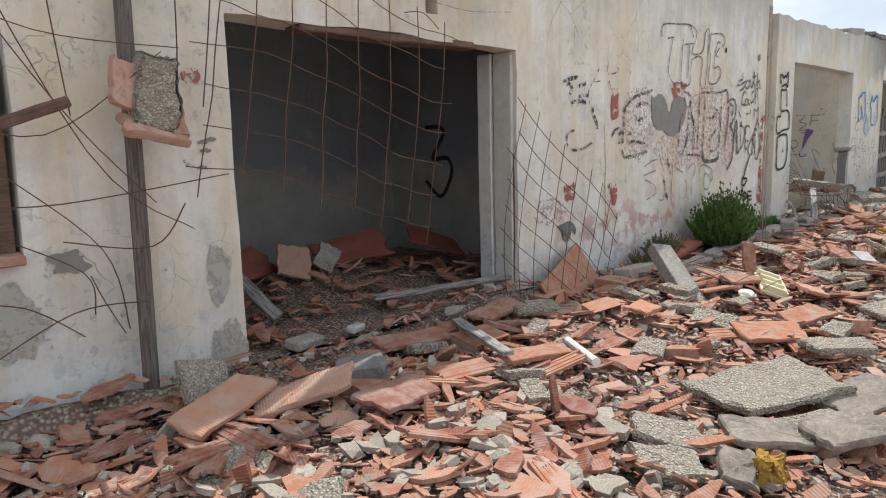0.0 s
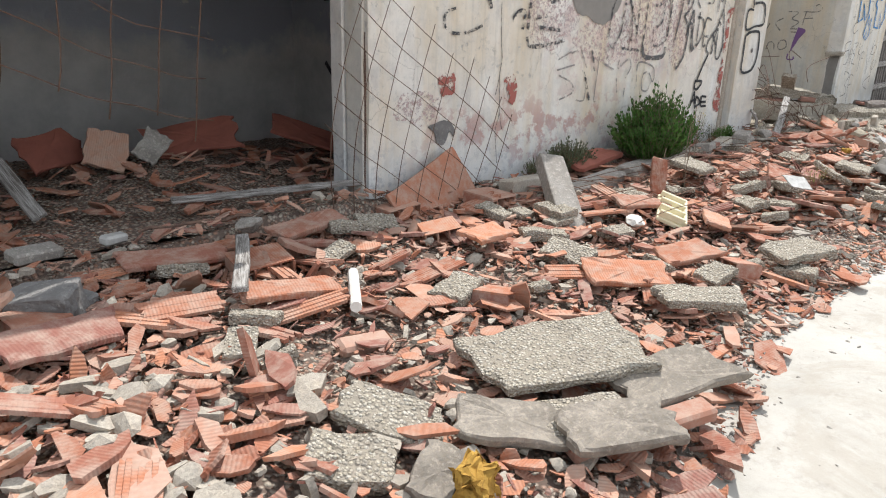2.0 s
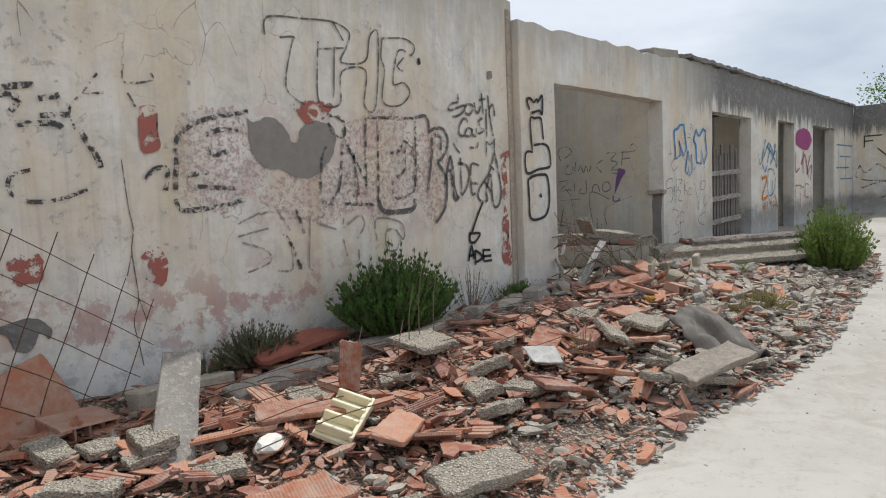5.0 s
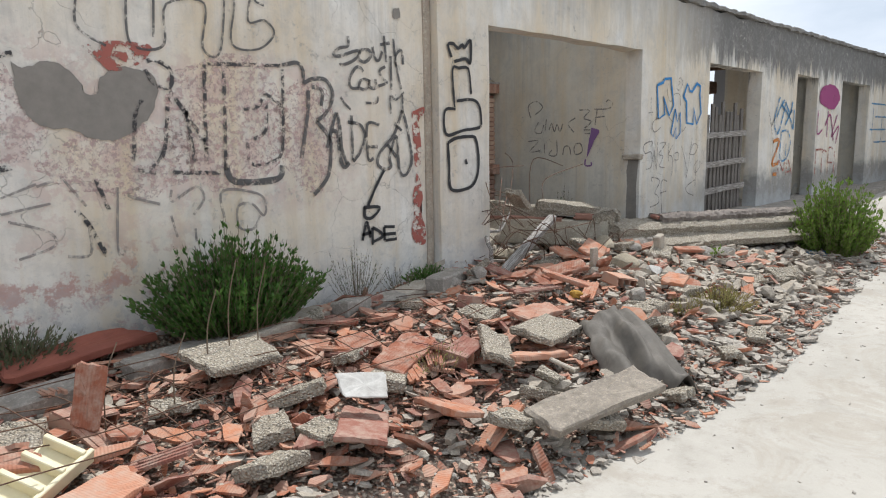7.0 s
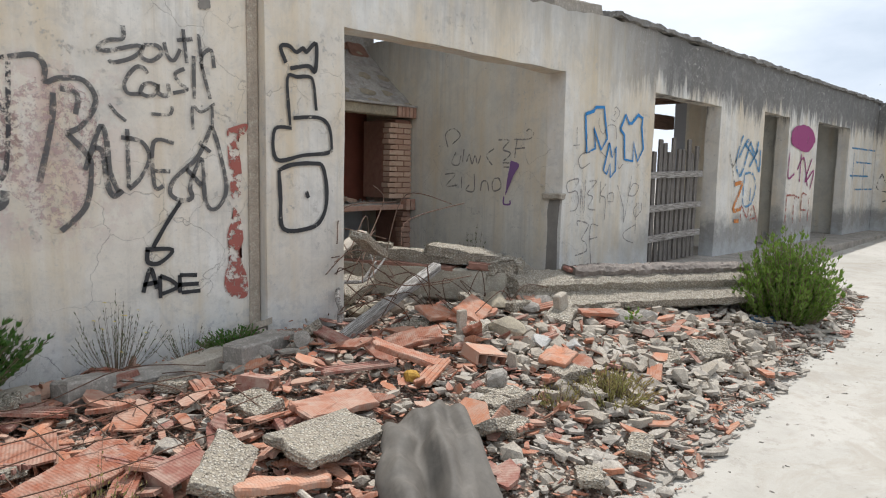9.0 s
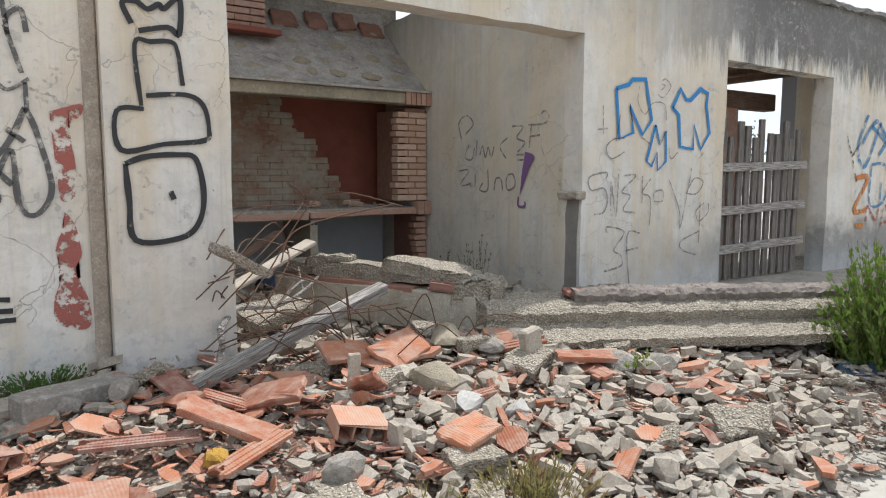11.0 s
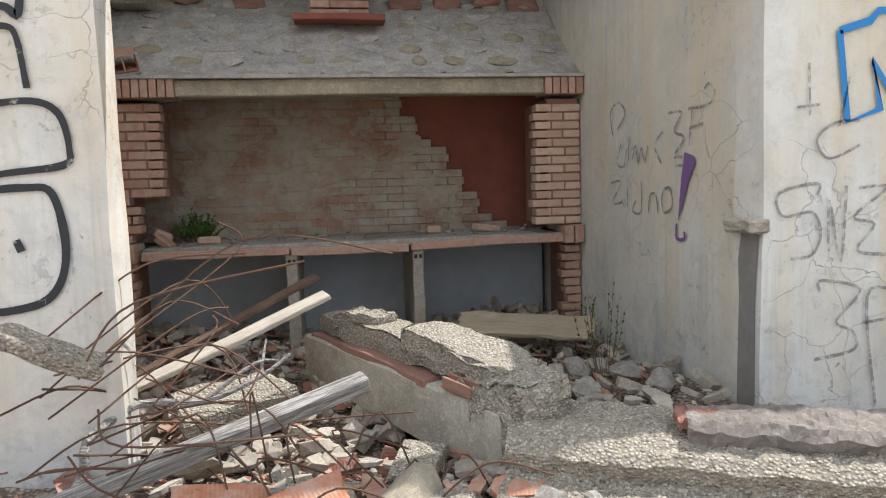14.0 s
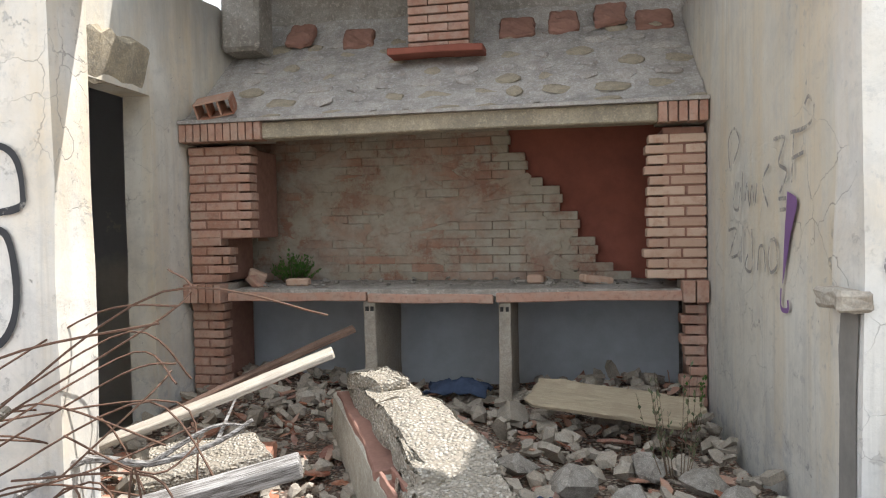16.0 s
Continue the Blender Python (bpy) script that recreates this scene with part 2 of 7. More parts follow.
def clay(name, island, ribs, dusty=0.58):
    """Fired hollow-block clay, ribbed by the extruder, dusted with mortar."""
    a = Mat(name, 0.88, world=not island)
    r = a.random(island)
    c = a.mix(r, (0.25, 0.088, 0.05), (0.47, 0.205, 0.112))
    r2 = a.calc("FRACT", a.calc("MULTIPLY", r, 7.31), 0)
    c = a.mix(a.step(r2, 0.62, 0.9), c, (0.24, 0.105, 0.08))
    c = a.mix(a.calc("MULTIPLY", a.step(r2, 0.3, 0.0), 0.55), c, (0.47, 0.355, 0.28))
    c = a.mix(a.calc("MULTIPLY", a.step(a.noise(11, 7, 0.72), 0.42, 0.62), dusty), c, (0.43, 0.355, 0.285))
    c = a.mix(a.calc("MULTIPLY", a.noise(45, 4), 0.25), c, (0.25, 0.10, 0.07))
    a.colour(c)
    a.bump(a.noise(25, 6, 0.7), 0.35, 0.008)
    if ribs:
        w = a.n.new("ShaderNodeTexWave")
        w.inputs["Scale"].default_value = ribs
        w.inputs["Distortion"].default_value = 0.4
        uv = a.n.new("ShaderNodeUVMap")
        a.link(uv.outputs[0], w.inputs["Vector"])
        a.bump(w.outputs["Fac"], 0.38, 0.004)
    return a.m


M_CLAY = clay("terracotta", True, 22.0)
M_CLAY_ONE = clay("terracotta_piece", False, 22.0)
M_CLAY_DULL = simple("dull_red_clay", (0.30, 0.165, 0.125), (0.22, 0.12, 0.09), 0.92, 16)
M_CREAM_CONC = stone_like("cream_cast_concrete", (0.50, 0.46, 0.375), (0.46, 0.42, 0.34), (0.40, 0.35, 0.275), bump=0.3)
def brick_dull():
    a = Mat("red_brick", 0.92, world=True)
    c = a.mix(a.random(False), (0.34, 0.185, 0.13), (0.45, 0.27, 0.20))
    c = a.mix(a.calc("MULTIPLY", a.step(a.noise(9, 7, 0.72), 0.42, 0.62), 0.6), c, (0.43, 0.34, 0.275))
    c = a.mix(a.calc("MULTIPLY", a.step(a.noise(28, 6, 0.7), 0.50, 0.66), 0.5), c, (0.22, 0.125, 0.095))
    a.colour(c).bump(a.noise(30, 6, 0.7), 0.5, 0.007)
    return a.m


M_BRICK_R = brick_dull()


def brick_pale():
    a = Mat("pale_brick", 0.9, world=True)
    c = a.mix(a.random(False), (0.42, 0.28, 0.205), (0.52, 0.385, 0.29))
    c = a.mix(a.step(a.noise(18, 6, 0.7), 0.5, 0.75), c, (0.38, 0.22, 0.15))
    a.colour(c).bump(a.noise(40, 5, 0.7), 0.4, 0.005)
    return a.m


M_BRICK = brick_pale()


def concrete_yard():
    a = Mat("yard_concrete", 0.93)
    c = a.mix(a.step(a.noise(0.55, 7, 0.65), 0.36, 0.68), (0.43, 0.405, 0.36), (0.35, 0.33, 0.29))
    c = a.mix(a.calc("MULTIPLY", a.step(a.noise(2.8, 8, 0.7), 0.5, 0.68), 0.5), c, (0.29, 0.27, 0.235))
    c = a.mix(a.calc("MULTIPLY", a.step(a.noise(0.25, 5, 0.6), 0.5, 0.62), 0.6), c, (0.48, 0.455, 0.41))
    c = a.mix(a.calc("MULTIPLY", a.step(a.noise(1.3, 9, 0.75, None, 1.2), 0.50, 0.60), 0.55), c, (0.31, 0.275, 0.225))
    c = a.mix(a.calc("MULTIPLY", a.step(a.noise(9, 8, 0.75), 0.54, 0.64), 0.4), c, (0.25, 0.225, 0.19))
    c = a.mix(a.step(a.noise(38, 3, 0.7), 0.7, 0.74), c, (0.30, 0.27, 0.23))
    g = a.noise(120, 4, 0.7)
    c = a.mix(a.calc("MULTIPLY", g, 0.15), c, (0.32, 0.29, 0.24))
    a.colour(c).bump(a.noise(6, 8, 0.7), 0.3, 0.02).bump(g, 0.3, 0.003)
    return a.m


M_YARD = concrete_yard()


def debris_dust():
    a = Mat("crushed_debris", 0.96)
    d = a.cells(42)
    t = a.cells(42, out="Color")
    sep = a.n.new("ShaderNodeSeparateXYZ")
    a.link(t, sep.inputs[0])
    c = a.mix(a.step(sep.outputs["X"], 0.35, 0.5), (0.33, 0.18, 0.12), (0.43, 0.375, 0.30))
    c = a.mix(a.calc("MULTIPLY", sep.outputs["Y"], 0.6), c, (0.41, 0.32, 0.255))
    c = a.mix(a.step(d, 0.35, 0.65), c, (0.13, 0.095, 0.075))
    a.colour(c).bump(a.step(d, 0.6, 0.0), 1.0, 0.02).bump(a.noise(30, 6, 0.7), 0.6, 0.01)
    return a.m


M_DUST = debris_dust()


def wood(name, c1, c2, c3, along=(1, 18, 18)):
    a = Mat(name, 0.85)
    g = a.noise(2.2, 8, 0.7, a.where(tuple(2.6 * v for v in along)), 0.6)
    c = a.mix(a.step(g, 0.42, 0.58), c1, c2)
    c = a.mix(a.step(a.noise(5, 7, 0.7), 0.5, 0.75), c, c3)
    a.colour(c).bump(g, 0.9, 0.01)
    return a.m


M_WOOD_GREY = wood("weathered_wood", (0.42, 0.395, 0.365), (0.13, 0.115, 0.10), (0.27, 0.245, 0.22))
M_WOOD_GREY_Z = wood("weathered_upright_wood", (0.22, 0.20, 0.18), (0.10, 0.09, 0.08), (0.15, 0.13, 0.115), (18, 18, 1))
M_WOOD_PALE = wood("pale_wood", (0.54, 0.485, 0.41), (0.42, 0.365, 0.29), (0.36, 0.31, 0.26))
M_WOOD_BROWN = wood("brown_wood", (0.17, 0.105, 0.075), (0.10, 0.065, 0.05), (0.22, 0.15, 0.11))
M_WOOD_POST = wood("old_post_wood", (0.20, 0.165, 0.14), (0.085, 0.07, 0.06), (0.14, 0.115, 0.10))
M_PLY = wood("yellowed_board", (0.44, 0.37, 0.26), (0.36, 0.30, 0.21), (0.31, 0.25, 0.18))
M_FASCIA = wood("purple_brown_paint", (0.085, 0.055, 0.055), (0.05, 0.036, 0.04), (0.13, 0.095, 0.09))


M_GUTTER = simple("grey_fibre_cement", (0.20, 0.205, 0.215), (0.13, 0.13, 0.14), 0.85, 5)
M_RUST = simple("rusted_wire", (0.15, 0.085, 0.055), (0.085, 0.055, 0.042), 0.8, 60, 0.3)
M_PVC = simple("white_plastic", (0.74, 0.72, 0.67), (0.62, 0.59, 0.52), 0.5, 9)
M_CREAM = simple("cream_plastic", (0.72, 0.66, 0.46), (0.62, 0.55, 0.36), 0.55, 9)
M_FOAM = simple("yellow_foam", (0.42, 0.25, 0.05), (0.27, 0.155, 0.035), 0.95, 25, 0, 0.9)
M_MAT = simple("grey_rubber_sheet", (0.095, 0.085, 0.073), (0.15, 0.135, 0.115), 0.7, 7)
M_BLUE = simple("blue_cloth", (0.055, 0.075, 0.125), (0.035, 0.05, 0.085), 0.95, 14)
M_BLUE_PALE = simple("faded_blue_cloth", (0.10, 0.17, 0.24), (0.06, 0.11, 0.17), 0.95, 14)
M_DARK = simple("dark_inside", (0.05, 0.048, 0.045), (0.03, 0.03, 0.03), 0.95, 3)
M_WHITE = simple("white_glaze", (0.47, 0.455, 0.425), (0.30, 0.285, 0.26), 0.6, 14)


def leaf(name, c1, c2, c3):
    a = Mat(name, 0.6)
    c = a.mix(a.random(True), c1, c2)
    c = a.mix(a.step(a.noise(3.5, 4), 0.45, 0.7), c, c3)
    a.colour(c)
    a.b.inputs["Subsurface Weight"].default_value = 0.0
    tr, mx, out = a.n.new("ShaderNodeBsdfTranslucent"), a.n.new("ShaderNodeMixShader"), a.n["Material Output"]
    a.link(c, tr.inputs[0])
    mx.inputs[0].default_value = 0.35
    a.link(a.b.outputs[0], mx.inputs[1])
    a.link(tr.outputs[0], mx.inputs[2])
    a.link(mx.outputs[0], out.inputs["Surface"])
    return a.m


M_LEAF = leaf("dark_green_leaf", (0.055, 0.135, 0.026), (0.11, 0.215, 0.042), (0.042, 0.095, 0.022))
M_LEAF_Y = leaf("bright_green_leaf", (0.13, 0.22, 0.035), (0.20, 0.29, 0.055), (0.09, 0.16, 0.03))
M_LEAF_DRY = leaf("dry_leaf", (0.30, 0.26, 0.10), (0.22, 0.22, 0.07), (0.32, 0.22, 0.10))
M_LEAF_GREY = leaf("grey_green_leaf", (0.11, 0.14, 0.075), (0.16, 0.17, 0.09), (0.09, 0.10, 0.06))
M_TWIG = simple("dry_twig", (0.20, 0.15, 0.10), (0.13, 0.095, 0.07), 0.9, 30)
M_YELLOW = simple("yellow_petal", (0.70, 0.55, 0.03), (0.6, 0.45, 0.02), 0.7)


def paint(name, c, wear=(0.40, 0.50), scale=14, thin=0.0):
    """Sprayed or brushed paint, flaked off in spots."""
    a = Mat(name, 0.75)
    a.colour(a.mix(a.noise(20, 4), c, tuple(v * 0.75 + 0.03 for v in c)))
    fac = a.step(a.noise(scale, 8, 0.72), *wear)
    if thin:
        fac = a.calc("MULTIPLY", fac, 1 - thin)
    a.holes(fac)
    return a.m


P_BLACK = paint("black_spray", (0.028, 0.028, 0.03), (0.30, 0.40))
P_MID = paint("thin_black_spray", (0.09, 0.088, 0.088), (0.36, 0.5), 18, 0.12)
P_WORN = paint("worn_black_paint", (0.05, 0.048, 0.05), (0.47, 0.53), 22)
P_FAINT = paint("faint_grey_marker", (0.22, 0.20, 0.19), (0.38, 0.55), 16, 0.25)
P_BLUE = paint("blue_spray", (0.03, 0.22, 0.52), (0.28, 0.38))
P_BLUE_W = paint("worn_blue_spray", (0.06, 0.24, 0.45), (0.40, 0.5), 12, 0.2)
P_RED = paint("red_oxide_paint", (0.36, 0.11, 0.085), (0.47, 0.51), 13)
P_PINK = paint("faded_pink_paint", (0.56, 0.40, 0.385), (0.48, 0.57), 24, 0.45)
P_MAG = paint("magenta_spray", (0.30, 0.05, 0.17), (0.3, 0.42), 5)
P_PURPLE = paint("purple_spray", (0.20, 0.10, 0.25), (0.25, 0.35))
P_ORANGE = paint("orange_spray", (0.60, 0.22, 0.05), (0.38, 0.5))
P_GREY = simple("bare_render_patch", (0.255, 0.235, 0.21), (0.20, 0.185, 0.165), 0.95, 10)
P_DAMP = paint("grey_cement_smear", (0.42, 0.39, 0.34), (0.40, 0.52), 6)


# ---- mesh helpers ----
def mesh_of(name, verts, faces, material, uv=None, smooth=False):
    me = bpy.data.meshes.new(name)
    me.from_pydata([tuple(v) for v in verts], [], faces)
    me.materials.append(material)
    if uv is not None:
        lay = me.uv_layers.new(name="UVMap")
        idx = np.empty(len(me.loops), dtype=np.int32)
        me.loops.foreach_get("vertex_index", idx)
        lay.data.foreach_set("uv", np.asarray(uv, dtype=np.float32)[idx].ravel())
    if smooth:
        me.polygons.foreach_set("use_smooth", [True] * len(me.polygons))
    return me


def bm_mesh(name, bm, material, smooth=False):
    me = bpy.data.meshes.new(name)
    bmesh.ops.recalc_face_normals(bm, faces=bm.faces)
    bm.to_mesh(me)
    bm.free()
    me.materials.append(material)
    if smooth:
        me.polygons.foreach_set("use_smooth", [True] * len(me.polygons))
    return me


def part(name, me, parent=None, label="", m=None):
    ob = new(name, me)
    if parent is not None:
        ob.parent = parent
    if m is not None:
        ob.matrix_basis = m
    if label:
        ob["label"] = label
    return ob


def empty(name, m, label, category, group="", kind=""):
    ob = new(name)
    ob.matrix_basis = m
    ob.empty_display_size = 0.1
    return tagged(ob, label, category, group, kind)


def bevel_box(sx, sy, sz, bev=0.006, rough=0.0, cuts=0, seed=1, base=True):
    """A box with bevelled, worn edges; its base at z = 0 if base."""
    bm = bmesh.new()
    bmesh.ops.create_cube(bm, size=1.0)
    bmesh.ops.scale(bm, verts=bm.verts, vec=(sx, sy, sz))
    if cuts:
        bmesh.ops.subdivide_edges(bm, edges=bm.edges[:], cuts=cuts, use_grid_fill=True)
    if bev:
        sharp = [e for e in bm.edges if e.calc_face_angle(0) > 0.5]
        bmesh.ops.bevel(bm, geom=sharp, offset=bev, segments=1, affect="EDGES")
    if rough:
        for v in bm.verts:
            q = v.co * (2.2 / max(sx, sy, sz)) + Vector((seed * 3.7, seed * 1.3, seed))
            q2 = v.co * (9.0 / max(sx, sy, sz)) + Vector((seed, seed * 2.3, 0))
            v.co += noise.noise_vector(q) * rough + noise.noise_vector(q2) * rough * 0.5
    if base:
        bmesh.ops.translate(bm, verts=bm.verts, vec=(0, 0, sz / 2))
    return bm


def tube(points, radius, sides=5, taper=1.0, close=True):
    """Vertices and faces of a round bar through points."""
    pts = [Vector(p) for p in points]
    verts, faces = [], []
    for i, p in enumerate(pts):
        d = (pts[min(i + 1, len(pts) - 1)] - pts[max(i - 1, 0)]).normalized()
        u = d.cross(Vector((0.31, 0.52, 0.79))).normalized()
        w = d.cross(u)
        r = radius * (1 + (taper - 1) * i / max(1, len(pts) - 1))
        for k in range(sides):
            a = 2 * math.pi * k / sides
            verts.append(p + (u * math.cos(a) + w * math.sin(a)) * r)
    for i in range(len(pts) - 1):
        for k in range(sides):
            a, b = i * sides + k, i * sides + (k + 1) % sides
            faces.append((a, b, b + sides, a + sides))
    if close:
        faces.append(tuple(range(sides))[::-1])
        faces.append(tuple(range(len(verts) - sides, len(verts))))
    return verts, faces


def join(bits):
    verts, faces = [], []
    for v, f in bits:
        n = len(verts)
        verts += list(v)
        faces += [tuple(i + n for i in q) for q in f]
    return verts, faces


def ground_z(x, y=0.0):
    return max(0.0, 0.025 * (min(x, 26.0) - 9.0))


# ---- ground ----
def ground():
    xs = [-400, -60, -12] + [-6 + i * 1.0 for i in range(36)] + [45, 90, 400]
    ys = [-400, -60, -15] + [-9 + i * 1.0 for i in range(21)] + [25, 60, 400]
    verts = [(x, y, ground_z(x, y) + 0.006 * noise.noise((x * 0.7, y * 0.7, 0))) for y in ys for x in xs]
    n = len(xs)
    faces = [(j * n + i, j * n + i + 1, j * n + n + i + 1, j * n + n + i) for j in range(len(ys) - 1) for i in range(n - 1)]
    tagged(new("ground", mesh_of("ground", verts, faces, M_YARD)), "sunlit pale worn concrete yard with cracks and stains", "ground", kind="structure")


ground()


# ---- walls ----
def wall(name, along, x0, x1, face, thick, top, holes, material, label, z0=-0.05, step=0.14, chew=0.02, parts=None):
    """A thick wall with openings cut through. along 'x': its face lies at y = face and its back at y = face + thick;
    along 'y': its face lies at x = face. top(u) gives its broken upper edge; holes are (u0, u1, z0, z1)."""
    us = {round(x0, 3), round(x1, 3)}
    u = x0
    while u < x1:
        us.add(round(u, 3))
        u += step
    for h in holes:
        us = {v for v in us if min(abs(v - h[0]), abs(v - h[1])) > 0.05 or v in (x0, x1)}
    for h in holes:
        us |= {round(h[0], 3), round(h[1], 3)}
    us = sorted(us)
    zs = sorted({z0, 0.35, 0.7, 1.05, 1.4, 1.75, 2.1, 2.9} | {round(h[2], 3) for h in holes} | {round(h[3], 3) for h in holes})
    zs = [z for i, z in enumerate(zs) if i == 0 or z - zs[i - 1] > 1e-4] + [None]
    verts, index = [], {}

    def vert(i, j, back):
        key = (i, j, back)
        if key not in index:
            u = us[i]
            zz = top(u) if zs[j] is None else min(zs[j], top(u) - 0.02)
            edge = any(abs(u - h[0]) < 1e-3 or abs(u - h[1]) < 1e-3 for h in holes) or any(zs[j] is not None and abs(zs[j] - h[3]) < 1e-3 for h in holes)
            w = chew if edge else chew * 0.4
            if i in (0, len(us) - 1):
                w = 0
            dv = noise.noise_vector((u * 3.1, (zz or 0) * 3.1, 5.0 + back))
            f = face + (thick if back else 0) + (dv.y * 0.006 if not back else 0)
            uu = u + dv.x * w
            zz = zz + dv.z * w * (0 if j == 0 else 1)
            index[key] = len(verts)
            verts.append((uu, f, zz) if along == "x" else (f, uu, zz))
        return index[key]

    def solid(i, j):
        if i < 0 or j < 0 or i >= len(us) - 1 or j >= len(zs) - 1:
            return False
        uc = (us[i] + us[i + 1]) / 2
        hi = top(uc) if zs[j + 1] is None else zs[j + 1]
        zc = (zs[j] + hi) / 2
        return not any(h[0] < uc < h[1] and h[2] < zc < h[3] for h in holes)

    faces = []
    for i in range(len(us) - 1):
        for j in range(len(zs) - 1):
            if not solid(i, j):
                continue
            a, b, c, d = vert(i, j, 0), vert(i + 1, j, 0), vert(i + 1, j + 1, 0), vert(i, j + 1, 0)
            e, f, g, h = vert(i, j, 1), vert(i + 1, j, 1), vert(i + 1, j + 1, 1), vert(i, j + 1, 1)
            faces += [(a, b, c, d), (f, e, h, g)]
            if not solid(i - 1, j):
                faces.append((e, a, d, h))
            if not solid(i + 1, j):
                faces.append((b, f, g, c))
            if not solid(i, j + 1):
                faces.append((d, c, g, h))
            if not solid(i, j - 1):
                faces.append((e, f, b, a))
    ob = new(name, mesh_of(name, verts, faces, material))
    bm = bmesh.new()
    bm.from_mesh(ob.data)
    bmesh.ops.recalc_face_normals(bm, faces=bm.faces)
    bm.to_mesh(ob.data)
    bm.free()
    return tagged(ob, label, "wall", kind="structure")


YL, YR = 3.42, 3.32


def lerp_table(table):
    def f(u):
        for (a, za), (b, zb) in zip(table, table[1:]):
            if u <= b:
                return za + (zb - za) * (max(u, a) - a) / (b - a)
        return table[-1][1]
    return f


top_l = lerp_table([(-4, 3.3), (3.0, 3.32), (5.25, 3.37), (5.7, 3.33), (6.4, 3.33), (7.1, 3.27), (7.3, 3.18), (8.0, 3.2), (8.6, 3.2), (9.2, 3.29), (9.72, 3.32)])
top_r = lerp_table([(9.5, 3.11), (11, 3.13), (13.0, 3.15), (13.8, 3.22), (16, 3.22), (18, 3.27), (25, 3.28)])


def broken(f, seed, amp=0.05):
    return lambda u: f(u) + amp * noise.noise((u * 2.7, seed, 0)) + amp * 0.6 * noise.noise((u * 9, seed, 3))


wall("wall_front_1", "x", -4.0, 9.6, YL, 0.22, broken(top_l, 2, 0.03), [(1.90, 4.36, -1, 2.27), (-0.6, 0.84, 1.07, 2.25), (3.39, 3.50, 2.44, 2.56)], M_WALL_L,
     "cream plastered wall with worn graffiti, pink paint traces and cracks", chew=0.025)
wall("wall_front_2", "x", 9.58, 25.0, YR, 0.21, broken(top_r, 7, 0.05), [(10.22, 12.955, -1, 2.55), (14.78, 16.66, -1, 2.52), (18.26, 19.38, -1, 2.56), (20.86, 22.86, -1, 2.58)], M_WALL_R,
     "cream plastered wall blackened along its top, with graffiti and door openings", chew=0.015)
wall("wall_end", "y", -14.0, 3.31, 24.95, 0.25, broken(lambda u: 3.26, 9, 0.03), [], M_WALL_R, "grey plastered yard wall with black graffiti", z0=0.2, step=0.5)
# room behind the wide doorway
wall("wall_room_1_back", "x", -2.0, 5.83, 6.49, 0.2, lambda u: 2.9, [], M_SOOT_HAZE, "soot-blackened plaster wall, pale at its foot", step=0.5)
wall("wall_room_1_right", "y", 3.62, 6.50, 5.62, 0.2, lambda u: 2.9, [], M_SOOT_HAZE, "soot-blackened plaster wall with a sprayed scrawl", step=0.5)
wall("wall_room_1_left", "y", 3.62, 6.50, -2.0, 0.2, lambda u: 2.9, [], M_SOOT_HAZE, "soot-blackened plaster side wall", step=0.5)
# fireplace room
wall("wall_room_2_right", "y", 3.52, 6.62, 12.96, 0.2, broken(lambda u: 3.2, 4, 0.06), [], M_WALL_IN, "stained grey plaster wall with black scribbles", step=0.2)
wall("wall_room_2_left", "y", 3.53, 6.62, 9.18, 0.2, broken(lambda u: 3.3, 5, 0.06), [(3.75, 5.2, -1, 2.46)], M_WALL_IN, "stained plaster wall with a broken doorway", step=0.2)
wall("wall_room_2_back", "x", 9.17, 13.17, 6.63, 0.2, lambda u: 3.72, [], M_CONC, "bare mortared back wall above the hearth", step=0.4)
# rooms behind the far openings
wall("wall_room_3_left", "y", 3.53, 5.6, 14.3, 0.2, lambda u: 2.9, [], M_WALL_IN, "dim plaster partition wall", step=0.6)
wall("wall_room_3_right", "y", 3.53, 4.42, 17.9, 0.2, lambda u: 2.9, [], M_WALL_IN, "dim plaster partition wall", step=0.6)
wall("wall_room_4_right", "y", 3.53, 4.42, 19.55, 0.2, lambda u: 2.9, [], M_WALL_IN, "dim plaster partition wall", step=0.6)
wall("wall_room_5_right", "y", 3.53, 4.42, 23.1, 0.2, lambda u: 2.9, [], M_WALL_IN, "pale plaster partition wall with scribbles", step=0.6)
# here the sooty tone stands in for the darkness of the far rooms
wall("wall_rooms_back", "x", 17.9, 25.0, 4.42, 0.2, lambda u: 2.9, [], M_SOOT_HAZE, "dark plaster back wall of the far rooms", step=0.6)
wall("wall_side_room", "x", 5.85, 9.17, 6.5, 0.2, lambda u: 2.9, [], M_SOOT_HAZE, "dark back wall of the middle room", step=0.5)


def slab(name, x0, x1, y0, y1, z0, z1, material, label, category):
    bm = bevel_box(x1 - x0, y1 - y0, z1 - z0, 0.01)
    bmesh.ops.translate(bm, verts=bm.verts, vec=((x0 + x1) / 2, (y0 + y1) / 2, z0))
    return tagged(new(name, bm_mesh(name, bm, material)), label, category, kind="structure")


